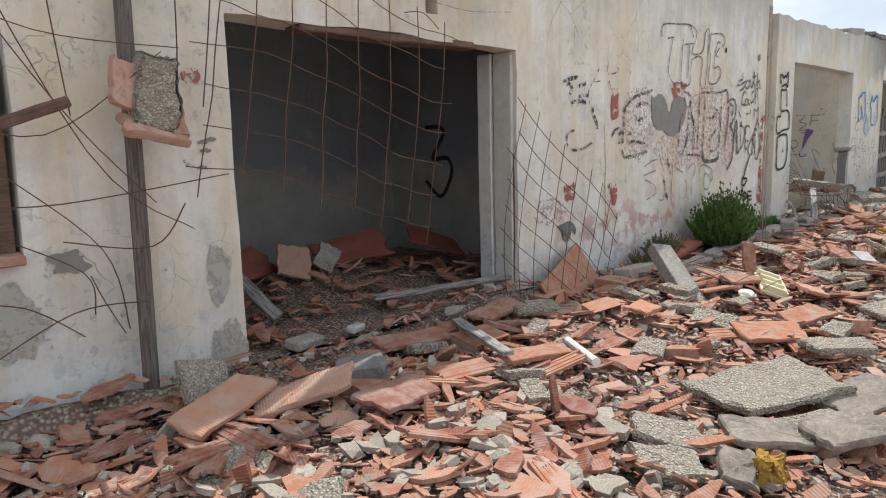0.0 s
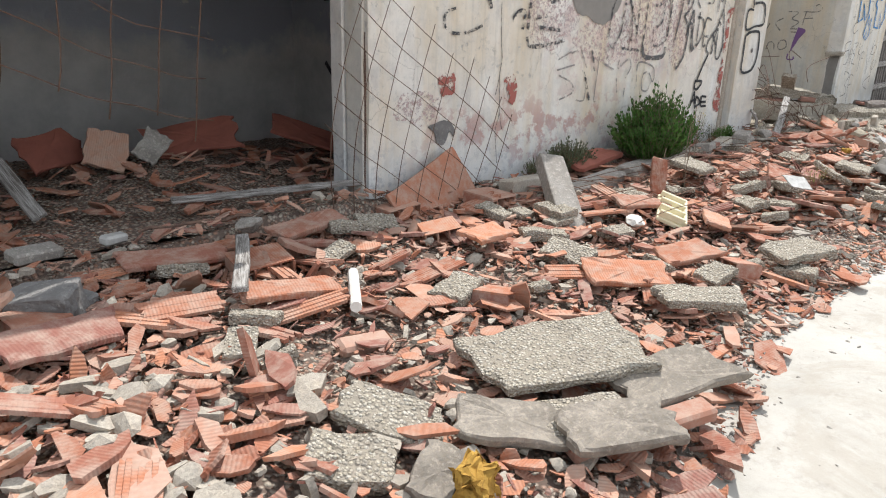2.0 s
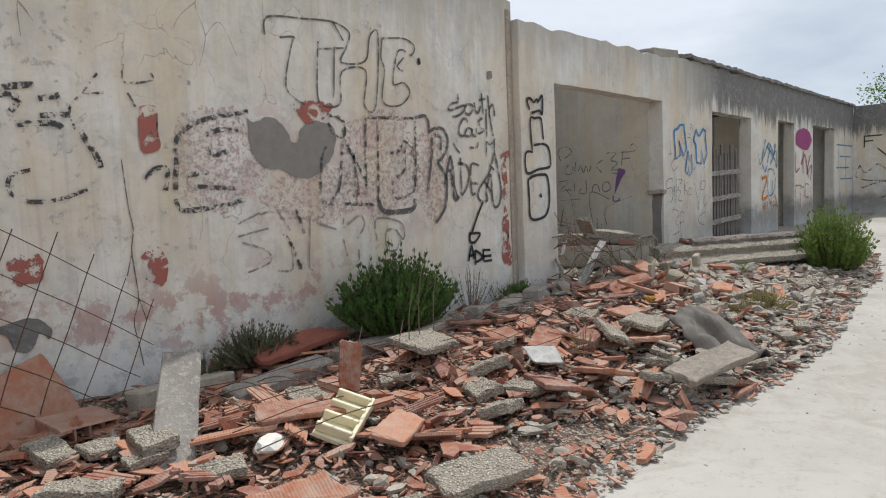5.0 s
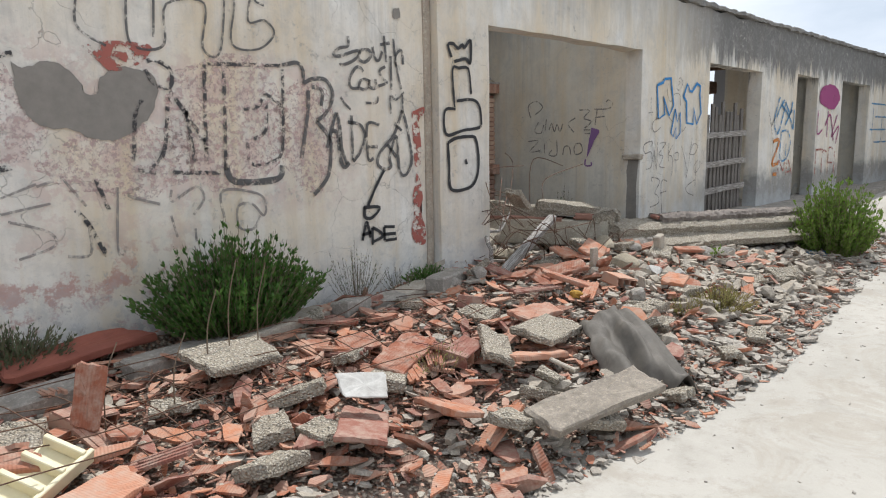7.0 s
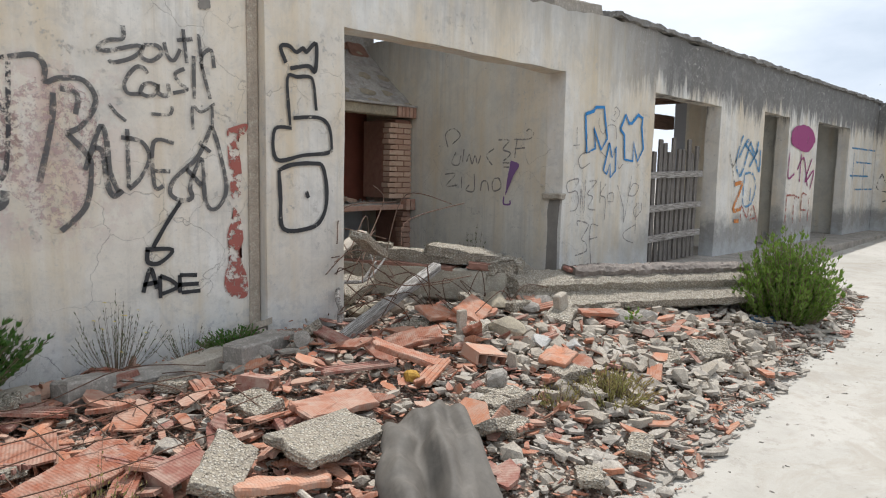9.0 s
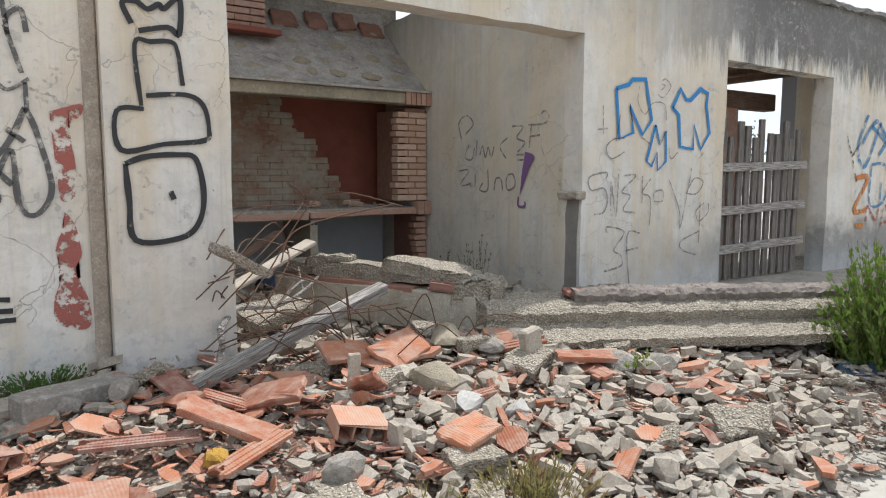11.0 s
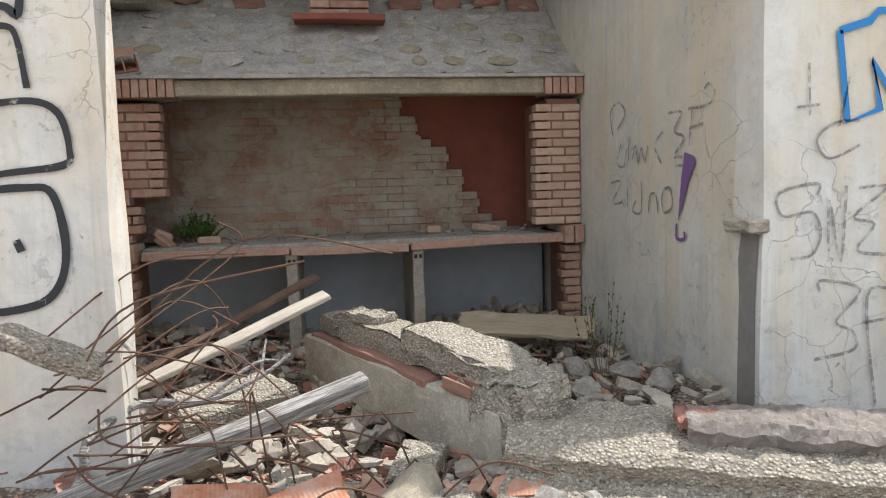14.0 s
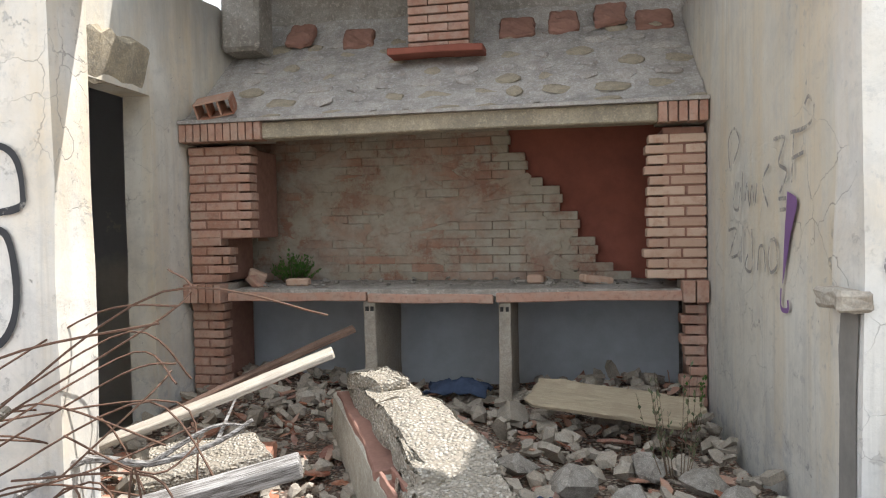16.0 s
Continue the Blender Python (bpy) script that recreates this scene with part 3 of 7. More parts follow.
slab("ceiling_room_1", -2.0, 5.82, 3.65, 6.7, 2.9, 3.05, M_SOOT_HAZE, "soot-black concrete ceiling", "ceiling")
slab("ceiling_side_room", 5.83, 9.17, 3.65, 6.7, 2.9, 3.05, M_SOOT_HAZE, "dark concrete ceiling", "ceiling")
# roof out of view, inferred from the sun's edge; pale underside bounces light to the hood
slab("ceiling_room_2", 9.2, 14.25, 5.05, 6.85, 3.72, 3.80, M_WALL_IN, "unseen concrete roof remains, pale below to bounce light", "ceiling")
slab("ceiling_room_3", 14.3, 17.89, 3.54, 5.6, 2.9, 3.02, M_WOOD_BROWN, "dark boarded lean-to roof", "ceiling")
slab("ceiling_rooms", 17.9, 25.0, 3.54, 4.62, 2.9, 3.02, M_SOOT_HAZE, "dark concrete ceiling", "ceiling")
slab("floor_room_1", -2.0, 5.8, 3.43, 6.6, 0.0, 0.2, M_CONC, "grey concrete floor strewn with rubble", "floor")
slab("floor_room_2", 9.2, 13.1, 3.33, 6.7, 0.0, 0.25, M_CONC, "grey concrete floor under rubble", "floor")
slab("floor_room_3", 13.2, 25.2, 2.75, 9.0, 0.0, 0.42, M_CONC, "raised concrete floor and step", "floor")
slab("footing_left", -4.0, 9.57, 3.36, 3.415, 0.0, 0.30, M_FOOT, "dark damp concrete footing of the wall", "footing")
slab("footing_pier", 9.57, 10.21, 3.25, 3.315, 0.0, 0.36, M_FOOT, "dark damp concrete footing of the pier", "footing")


# Tan strip beside the pier: shade of the pier's side face, put in as colour.
M_SEAM_SHADE = stone_like("tan_seam_shade", (0.42, 0.35, 0.275), (0.47, 0.40, 0.32), (0.34, 0.285, 0.225))
slab("trim_seam", 9.50, 9.578, 3.398, 3.43, 0.31, 3.22, M_SEAM_SHADE, "added tan strip coloured like the shaded side of the pier", "trim")


# ---- paint on the walls ----
def on_wall(kind, at):
    """Maps (u, z) of a wall to a place just proud of its face."""
    if kind == "L":
        return lambda u, z: Vector((u, YL - at, z))
    if kind == "R":
        return lambda u, z: Vector((u, YR - at, z))
    if kind == "E":
        return lambda u, z: Vector((24.95 - at, u, z))
    if kind == "I":
        return lambda u, z: Vector((12.96 - at, u, z))
    if kind == "S":
        return lambda u, z: Vector((5.62 - at, u, z))
    return lambda u, z: Vector((u, 6.5 - at, z))


def smooth_line(pts, n=5):
    out = []
    for i in range(len(pts) - 1):
        p0, p1, p2, p3 = pts[max(i - 1, 0)], pts[i], pts[i + 1], pts[min(i + 2, len(pts) - 1)]
        for k in range(n):
            t = k / n
            out.append(0.5 * (2 * p1 + (p2 - p0) * t + (2 * p0 - 5 * p1 + 4 * p2 - p3) * t * t + (3 * p1 - p0 - 3 * p2 + p3) * t ** 3))
    return out + [pts[-1]]


def strokes(name, side, u0, u1, z0, z1, text, width, material, label, round_off=True, at=0.012, base=10):
    """Lines on a grid inside the box: each pair of signs is a point, bars part the lines."""
    put = on_wall(side, at)
    bits = []
    for n, line in enumerate(text.split("|")):
        pts = [Vector((u0 + (u1 - u0) * int(p[0], base) / (base - 1), z0 + (z1 - z0) * int(p[1], base) / (base - 1))) for p in line.split()]
        if len(pts) < 2:
            continue
        if round_off:
            pts = smooth_line(pts)
        verts, faces = [], []
        for i, p in enumerate(pts):
            d = (pts[min(i + 1, len(pts) - 1)] - pts[max(i - 1, 0)])
            d = d.normalized() if d.length > 1e-6 else Vector((1, 0))
            w = width * 0.5 * (1 + 0.25 * noise.noise((p.x * 9, p.y * 9, n)))
            s = Vector((-d.y, d.x)) * w
            verts += [put(*(p + s)), put(*(p - s))]
            if i:
                k = 2 * i
                faces.append((k - 2, k - 1, k + 1, k))
        bits.append((verts, faces))
    if len(bits) == 1:
        return tagged(new(name, mesh_of(name, *bits[0], material)), label, "graffiti", "graffiti on the walls")
    ob = empty(name, Matrix.Translation(put(u0, z0)), label, "graffiti", "graffiti on the walls")
    for v, f in bits:
        line = part("stroke", mesh_of("stroke", v, f, material), ob)
        line.matrix_parent_inverse = ob.matrix_basis.inverted()
    return ob


def blot(name, side, u, z, ru, rz, material, label, seed=1, lobes=0.35, at=0.009, n=40, shape=None, category="stain", group="stains on the walls"):
    put = on_wall(side, at)
    verts = [put(u, z)]
    for i in range(n):
        a = 2 * math.pi * i / n
        r = 1 + lobes * noise.noise((math.cos(a) * 1.5, math.sin(a) * 1.5, seed * 3.3)) + lobes * 0.5 * noise.noise((math.cos(a) * 5, math.sin(a) * 5, seed))
        if shape:
            r *= shape(a)
        verts.append(put(u + ru * r * math.cos(a), z + rz * r * math.sin(a)))
    faces = [(0, 1 + i, 1 + (i + 1) % n) for i in range(n)]
    return tagged(new(name, mesh_of(name, verts, faces, material)), label, category, group)


def sketch(name, side, u0, u1, z0, z1, text, width, material, label, round_off=True):
    """Strokes on a finer grid of 36 steps."""
    return strokes(name, side, u0, u1, z0, z1, text, width, material, label, round_off, base=36)


def patch(name, side, u0, u1, z0, z1, text, material, label, at=0.009, category="stain", group="stains on the walls"):
    """A filled outline on the grid of 36 steps, its rim frayed."""
    put = on_wall(side, at)
    rim = [Vector((u0 + (u1 - u0) * int(p[0], 36) / 35, z0 + (z1 - z0) * int(p[1], 36) / 35)) for p in text.split()]
    rim = smooth_line(rim + rim[:1], 5)[:-1]
    fray = 0.03 * min(abs(u1 - u0), abs(z1 - z0))
    bm = bmesh.new()
    ring = [bm.verts.new(put(p.x + fray * noise.noise((p.x * 31, p.y * 31, 1)), p.y + fray * noise.noise((p.x * 31, p.y * 31, 7)))) for p in rim]
    face = bm.faces.new(ring)
    bmesh.ops.triangulate(bm, faces=[face])
    return tagged(new(name, bm_mesh(name, bm, material)), label, category, group)


GB = "black sprayed graffiti on cream plaster"
GW = "worn black painted lettering on cream plaster"
# main wall
blot("paint_remnant", "L", 7.75, 1.68, 0.50, 0.42, P_PINK, "faded pink paint flaking from plaster", 11, 0.2, 0.005)
blot("paint_remnant", "L", 6.28, 1.70, 0.34, 0.36, P_PINK, "faded pink paint flaking from plaster", 12, 0.25, 0.005)
blot("paint_remnant", "L", 8.33, 1.62, 0.24, 0.42, P_PINK, "faded pink paint flaking from plaster", 13, 0.25, 0.005)
blot("paint_remnant", "L", 7.05, 1.45, 0.45, 0.22, P_PINK, "faded pink paint flaking from plaster", 14, 0.3, 0.005)
blot("red_paint", "L", 5.08, 1.11, 0.09, 0.09, P_RED, "dull red paint patch on plaster", 8)
blot("red_paint", "L", 5.78, 1.05, 0.08, 0.13, P_RED, "dull red paint patch on plaster", 9)
blot("red_paint", "L", 4.78, 0.95, 0.22, 0.12, P_PINK, "pale red paint traces low on the wall", 10)
blot("red_paint", "L", 1.68, 1.925, 0.055, 0.045, P_RED, "small dull red paint spot on plaster", 15, 0.2)
blot("plaster_hole", "L", 1.01, 1.03, 0.085, 0.055, P_GREY, "ragged hole where plaster has fallen", 18, 0.5)
blot("plaster_hole", "L", 9.21, 2.545, 0.045, 0.05, P_GREY, "small chipped hole in plaster", 19, 0.4)
# no opening is cut here: the hole's inner shade is a flat dark patch
blot("plaster_hole", "L", 8.22, 2.56, 0.02, 0.03, M_DARK, "flat dark patch for the shade in a small drilled hole", 20, 0.3)
for k, (u, z) in enumerate(((1.72, 1.585), (1.77, 1.60), (1.73, 1.54), (1.705, 1.45))):
    blot("plaster_chip", "L", u, z, 0.03, 0.012, P_GREY, "small dark chip in the plaster", 21 + k, 0.4)
blot("cement_smear", "L", 1.76, 0.86, 0.07, 0.16, P_DAMP, "grey cement smear beside the doorway", 26, 0.4)
blot("cement_smear", "L", 1.78, 0.45, 0.11, 0.14, P_DAMP, "grey cement smear beside the doorway", 27, 0.4)
blot("cement_smear", "L", 0.76, 0.76, 0.14, 0.18, P_DAMP, "grey cement smear under the window", 28, 0.4)
strokes("crack", "L", 2.9, 4.3, 2.42, 2.56, "07 27 46 65 98", 0.005, P_FAINT, "fine crack level with the vent hole", at=0.006)
strokes("crack", "L", 4.75, 5.35, 2.35, 3.15, "09 17 26 34 53 71|26 47 68 99|34 23 12 00|53 74 95|47 38 49|71 62 60", 0.004, P_FAINT, "web of fine cracks in the plaster", at=0.006)
strokes("crack", "L", 6.0, 6.5, 2.3, 3.2, "59 47 56 34 42 30|56 78 97|34 13 02|42 63 81", 0.004, P_FAINT, "web of fine cracks in the plaster", at=0.006)
strokes("crack", "L", 5.55, 5.72, 0.45, 1.70, "49 57 66 55 63 42 51 60|55 34|63 82", 0.007, P_MID, "dark branching crack in the plaster", at=0.006)
# traced lettering and patches
sketch("lettering", "L", 6.67, 7.75, 2.11, 2.75, "0p 1w by kz pw oq mj ul ww zx x2 t2 uh mf l2 g0 e5 fq|4p 8q 7m 56 a0|kp j4|fn np|kz ns", 0.015, P_MID, GW)
sketch("lettering", "L", 7.77, 8.17, 2.17, 2.73, "2x oz zw vr mt gq bb mc s7 h0 01 3h 0n 2x|np gk mi", 0.015, P_MID, GW)
sketch("scrawl", "L", 4.96, 5.50, 1.65, 2.10, "0t 3w fz|4u at|7n as|gt nv|gm qn|8i kj nh|tg y5 z0", 0.035, P_WORN, GW)
sketch("scrawl", "L", 5.03, 5.42, 1.47, 1.64, "az 1s 0b 70 l1 zc", 0.022, P_WORN, GW)
sketch("scrawl", "L", 5.36, 5.84, 1.85, 2.26, "ct 6j ek|nz nq zs zw|ol re|6j 0b 20", 0.014, P_WORN, GW)
sketch("face_outline", "L", 5.75, 6.50, 1.38, 2.03, "aj bp jv zz|ai 97|kq ps vs|ln mj sl|dc kd|g8 u7|94 b0 n1 w3|0a 3e 7e 67", 0.032, P_WORN, GW)
sketch("block_letters", "L", 7.08, 7.63, 1.35, 2.05, "7y bz hw gr as 7w|gq qe u8|5n 2j 05|fo c8 62|ml o4|vz t4|d1 z0|12 81", 0.026, P_WORN, GW)
sketch("block_letters", "L", 7.59, 8.14, 1.37, 2.07, "7y 50|0y yz|qm pd ja|fk ml qp yl|g9 g3 k1 r2 x7 zy", 0.024, P_WORN, GW)
sketch("block_letters", "L", 7.67, 8.10, 1.29, 1.40, "0z 50 v0 zu", 0.045, P_MID, GW)
sketch("block_letters", "L", 8.14, 8.56, 1.16, 2.10, "0y az ex eu kv uv zr tm mk|mk ug wd t5 i0|hs gm aa|kt rs qo", 0.030, P_MID, GW)
sketch("scrawl", "L", 7.03, 7.95, 0.96, 1.29, "na nt xp zf y9 vi rh r2 v0 x9|aw ao gx ip fe|3z 0u 7n", 0.018, P_FAINT, GW)
sketch("scrawl", "L", 6.36, 7.43, 0.89, 1.38, "0l 8o|1i 7d 87 23|az em|ef e2 a2|kt j3 k0|uf v5|z8 z2|6v 9x|0r 6w", 0.015, P_FAINT, GW)
sketch("scrawl", "L", 6.73, 6.91, 0.89, 1.35, "0m bg l7 t0|oz zl", 0.026, P_WORN, GW)
sketch("tag_word", "L", 8.58, 9.27, 2.11, 2.36, "7u 7k 3h 0a 39 bg cc 95 40 32|dh c8 f5 ic hi dh|jm kb m8 oi|pz q7|np ss|ux v4 vf yl z6", 0.024, P_MID, GB)
sketch("tag_word", "L", 8.72, 9.24, 1.94, 2.21, "9h 7l 4k 09 11 61|78 62 a0 d7 aa 78|da d3 h2 hb|oo kj mc p8 j4|sz s1|vv z2", 0.024, P_MID, GB)
sketch("tag_word", "L", 8.63, 9.27, 1.76, 1.93, "0o 2e 55|dg jh kr|r0 rt un zz|yv y3", 0.020, P_MID, GB)
sketch("tag_word", "L", 8.49, 8.69, 1.35, 1.75, "0d 7n gz ls nd v2|ao hm k7 q0 z3", 0.030, P_MID, GB)
sketch("tag_word", "L", 8.69, 9.00, 1.39, 1.74, "4z 41|0u ds ij c7 40|zs ls l2 r2|lb wb", 0.026, P_MID, GB)
sketch("tag_word", "L", 8.97, 9.34, 1.26, 1.79, "qz hm 3d 07 64 d5 ca hj kk l5 p0 v2 za ur qz|is po|ah ja", 0.028, P_MID, GB)
sketch("arrow", "L", 8.81, 9.04, 0.94, 1.32, "zz ln 79|08 p7 d0 21 28", 0.026, P_BLACK, GB)
sketch("tag_word", "L", 8.79, 9.15, 0.72, 0.90, "09 4z 6u 8c|0i 9k|ar a0|ar hk kb b5|mq xo|le yd|n4 z4|mq m4", 0.026, P_BLACK, GB)
sketch("crown_graffiti", "R", 9.69, 9.97, 2.20, 2.39, "56 0o 8r fl mr pn zz y1 r6 90", 0.028, P_BLACK, GB)
sketch("sprayed_box", "R", 9.74, 9.97, 1.82, 2.16, "30 0w cy rz wu zc", 0.024, P_BLACK, GB)
sketch("sprayed_box", "R", 9.64, 10.10, 1.59, 1.89, "bx qz xt ze x7 h4 10 0n ap", 0.026, P_BLACK, GB)
sketch("sprayed_box", "R", 9.67, 10.06, 1.12, 1.57, "0v 1g 30 n0 w6 zi wx oz 9y 0v", 0.030, P_BLACK, GB)
sketch("sprayed_letter", "R", 13.31, 13.75, 1.76, 2.26, "0s cv fy sz ur zc q3 dj h4 40 0s", 0.034, P_BLUE, "bright blue sprayed outline letter", False)
sketch("sprayed_letter", "R", 13.70, 13.95, 1.51, 1.89, "ez 07 93 ie k0 z7 xv nk ez", 0.024, P_BLUE, "bright blue sprayed outline letter", False)
sketch("sprayed_letter", "R", 14.01, 14.54, 1.70, 2.23, "0n 7y cs gs pz wx vq za r0 ke k0 81 6j 0n", 0.036, P_BLUE, "bright blue sprayed outline letter", False)
sketch("scribble", "R", 13.57, 14.10, 1.61, 2.28, "ju mw jx mz rw lr gs|1v 0o 6j co mo oh|49 c6|r6 t0 z3", 0.010, P_FAINT, "thin grey marker lettering")
sketch("scribble", "R", 13.11, 13.43, 1.60, 2.02, "6z 7g|0j ck|su nc|ye kd b7 i0 z5", 0.012, P_FAINT, "thin grey marker lettering")
sketch("scribble", "R", 13.03, 13.76, 1.04, 1.49, "9v 9z 0w 1o 8p ah 8a 39|cb ct f7 gy|jx qx in nk jb q9|ux uf|zv um zi z0", 0.014, P_FAINT, "thin grey marker lettering")
sketch("scribble", "R", 13.81, 14.56, 1.01, 1.53, "0h 0l 5m 5g 0g|9s ga h0 nz|kk pt vr rk kk|we r9 t3 z8 ze", 0.012, P_FAINT, "thin grey marker lettering")
sketch("scribble", "R", 13.22, 13.64, 0.44, 1.05, "2w 2z jw 9o gl hg 0e|zv mu r0|ln yo", 0.015, P_FAINT, "thin grey marker lettering")
sketch("scribble", "R", 14.19, 14.45, 0.75, 1.22, "zg 0a 34 t0|yz y8", 0.013, P_FAINT, "thin grey marker lettering")
sketch("scribble", "I", 5.00, 4.24, 1.62, 2.04, "2h 0u 6z bs 5k|8c 52 a0 c9|ef d2|g3 ia k1 m9 o1 q9|zf u9 y0", 0.016, P_FAINT, "thin black scribble on stained plaster")
sketch("scribble", "I", 4.18, 3.70, 1.60, 2.00, "0q bp 5h dd 66|jp h9|gq vq zv vz sx|hh ri|54 c4|60 c0", 0.016, P_FAINT, "thin black scribble on stained plaster")
sketch("scribble", "I", 5.00, 4.13, 1.33, 1.52, "0x 7y 18 8a|bs b4|gc e0 j0 jz|n0 oj rj s0|vq yq z8 v1 uf vq", 0.016, P_FAINT, "thin black scribble on stained plaster")
patch("bare_patch", "L", 6.49, 7.26, 1.57, 2.00, "0y 3w 7z by fr gm jm kt pz ty xx zq xe s5 m0 h1 c5 57 1g", P_GREY, "bare grey heart-shaped patch where plaster fell", 0.008)
patch("red_paint", "L", 5.74, 5.87, 1.74, 2.03, "3x kz yx ul z5 i0 31 0g", P_RED, "dull red paint patch on plaster", 0.010)
patch("red_paint", "L", 6.84, 7.23, 1.97, 2.14, "0r cz zy ve n5 e0 8a", P_RED, "dull red paint patch on plaster", 0.010)
patch("red_paint", "L", 9.35, 9.49, 1.33, 1.82, "0w ax zz yv iq pe n2 80 48 1n", P_RED, "dull red flaking paint strip beside the seam", 0.010)
patch("red_paint", "L", 9.32, 9.48, 0.66, 1.27, "fz ow un nh z8 x0 32 09 9h 4o cu", P_RED, "dull red flaking paint strip beside the seam", 0.010)
patch("exclamation_mark", "I", 4.06, 3.88, 1.32, 1.67, "cz zv lj 30 00 5h", P_PURPLE, "purple sprayed exclamation mark", 0.012, "graffiti", "graffiti on the walls")
patch("plaster_hole", "L", 4.89, 5.17, 0.66, 0.84, "0s 8w oz zl x9 si l0 c4 9i", M_FOOT, "ragged hole where plaster has fallen", 0.009)
strokes("sprayed_dot", "R", 9.88, 9.91, 1.33, 1.38, "28 70", 0.03, P_BLACK, GB, False)
# pier
# inside the fireplace room
strokes("exclamation_mark", "I", 4.08, 3.97, 1.19, 1.28, "09 01 71 75", 0.02, P_PURPLE, "purple sprayed exclamation mark")
# between the fireplace room and the gate
# far piers
strokes("sprayed_tag", "R", 17.25, 18.15, 1.58, 2.16, "29 03 20 58|37 74 91 96|14 48 75 88|52 86", 0.05, P_BLUE_W, "worn blue sprayed tag")
strokes("sprayed_tag", "R", 17.6, 18.05, 1.15, 1.6, "09 00 60 95 69 09|55 50", 0.035, P_BLUE_W, "worn blue sprayed tag")
strokes("sprayed_tag", "R", 17.0, 17.4, 1.4, 1.9, "09 35 60|78 35", 0.025, P_WORN, "worn black sprayed tag")
strokes("sprayed_tag", "R", 17.2, 17.62, 0.9, 1.44, "19 79 13 73|20 60", 0.06, P_ORANGE, "worn orange sprayed tag")
strokes("sprayed_tag", "R", 17.55, 18.2, 0.86, 1.12, "00 09 33 49|50 69 90|62 82", 0.03, P_RED, "worn red sprayed letters")
blot("sprayed_blob", "R", 20.08, 2.24, 0.6, 0.23, P_MAG, "magenta sprayed blob on grey plaster", 31, 0.2, 0.012, category="graffiti", group="graffiti on the walls")
strokes("sprayed_tag", "R", 19.45, 20.75, 1.35, 1.98, "49 42|09 03 24|35 58 71|88 62 95 80", 0.035, P_MAG, "worn magenta sprayed scrawl")
strokes("sprayed_tag", "R", 19.45, 20.6, 0.78, 1.26, "00 09|09 39|30 38 58|60 69 89|84 64|98 90", 0.035, P_RED, "pale red sprayed letters")
strokes("sprayed_tag", "R", 23.05, 24.85, 1.35, 2.2, "09 99|26 86|03 73|20 90|18 12|56 50", 0.035, P_BLUE_W, "worn blue sprayed lines")
strokes("sprayed_letters", "E", 3.05, 1.2, 2.15, 2.45, "09 00|05 15|09 29|35 33 51 56 37|60 69 72 79|99 89 80 90|85 95", 0.03, P_BLACK, GB)
strokes("sprayed_letters", "E", 2.75, 1.3, 1.85, 2.12, "09 20 39|45 41 53 56|69 60 70|84 95 82 91", 0.03, P_BLACK, GB)
strokes("crown_graffiti", "E", 3.15, 1.9, 1.2, 1.7, "09 15 39 55 69 85 98 92 02 09", 0.025, P_WORN, GB)
strokes("sprayed_scrawl", "E", 3.1, 1.2, 0.8, 1.3, "05 38 72 95|20 55 88|40 62 49", 0.03, P_WORN, GB)
strokes("sprayed_scrawl", "S", 5.9, 5.35, 0.95, 1.75, "19 59 68 35 75 83 50 12", 0.05, P_BLACK, "black sprayed scrawl on sooty plaster")


# ---- rubble ----
edge_y = lerp_table([(-4, -1.3), (0, -1.1), (1.4, -0.45), (3.0, 0.15), (3.6, 0.38), (4.7, 0.68), (5.2, 0.80), (7.9, 0.80), (9, 0.66), (10.2, 0.62), (11.75, 0.78), (14, 0.9), (16.2, 1.3), (17.5, 2.4)])
RISE = lerp_table([(-4, 0.30), (2, 0.27), (4, 0.26), (6, 0.29), (8, 0.34), (9, 0.36), (10.3, 0.36), (12, 0.36), (14, 0.26), (16, 0.10), (17.5, 0.03)])


def heap(x, y):
    """Height of the rubble's surface."""
    if y > 3.3 and x < 8:
        return 0.36 - 0.03 * min(1.0, max(0.0, (y - 4.2))) + 0.22 * max(0.0, 1 - abs(y - 4.9) / 0.8) * max(0.0, 1 - abs(x - 3.4) / 1.5) * (1 if 1.5 < x < 5.5 else 0)
    if y > 3.2 and x < 13.1:
        return 0.38 + 0.06 * math.sin(x * 2.1) * math.sin(y * 2.4) + 0.12 * max(0.0, 1 - (12.96 - x) / 0.7) * max(0.0, 1 - abs(y - 4.0) / 1.2)
    d = y - edge_y(x)
    s = min(1.0, max(0.0, d / 2.2))
    s = s * s * (3 - 2 * s) if s < 1 else 1
    s = 0.25 * min(1.0, max(0.0, d / 0.5)) + 0.75 * s
    return ground_z(x) + RISE(x) * s * (1 + 0.22 * noise.noise((x * 1.3, y * 1.3, 2.0))) - (0.03 if d < 0 else 0)


def heap_sheet(name, x0, x1, y0, y1, res, label):
    nx, ny = int((x1 - x0) / res) + 1, int((y1 - y0) / res) + 1
    verts, keep, faces = [], {}, []
    for j in range(ny):
        for i in range(nx):
            x, y = x0 + i * res, y0 + j * res
            verts.append((x, y, heap(x, y) - 0.035 + 0.02 * noise.noise((x * 6, y * 6, 1)) + 0.012 * noise.noise((x * 17, y * 17, 4))))
    for j in range(ny - 1):
        for i in range(nx - 1):
            a = j * nx + i
            x, y = x0 + (i + 0.5) * res, y0 + (j + 0.5) * res
            if y > 3.2 or y > edge_y(x) - 0.02:
                faces.append((a, a + 1, a + nx + 1, a + nx))
    return part(name, mesh_of(name, verts, faces, M_DUST, smooth=True), label=label)


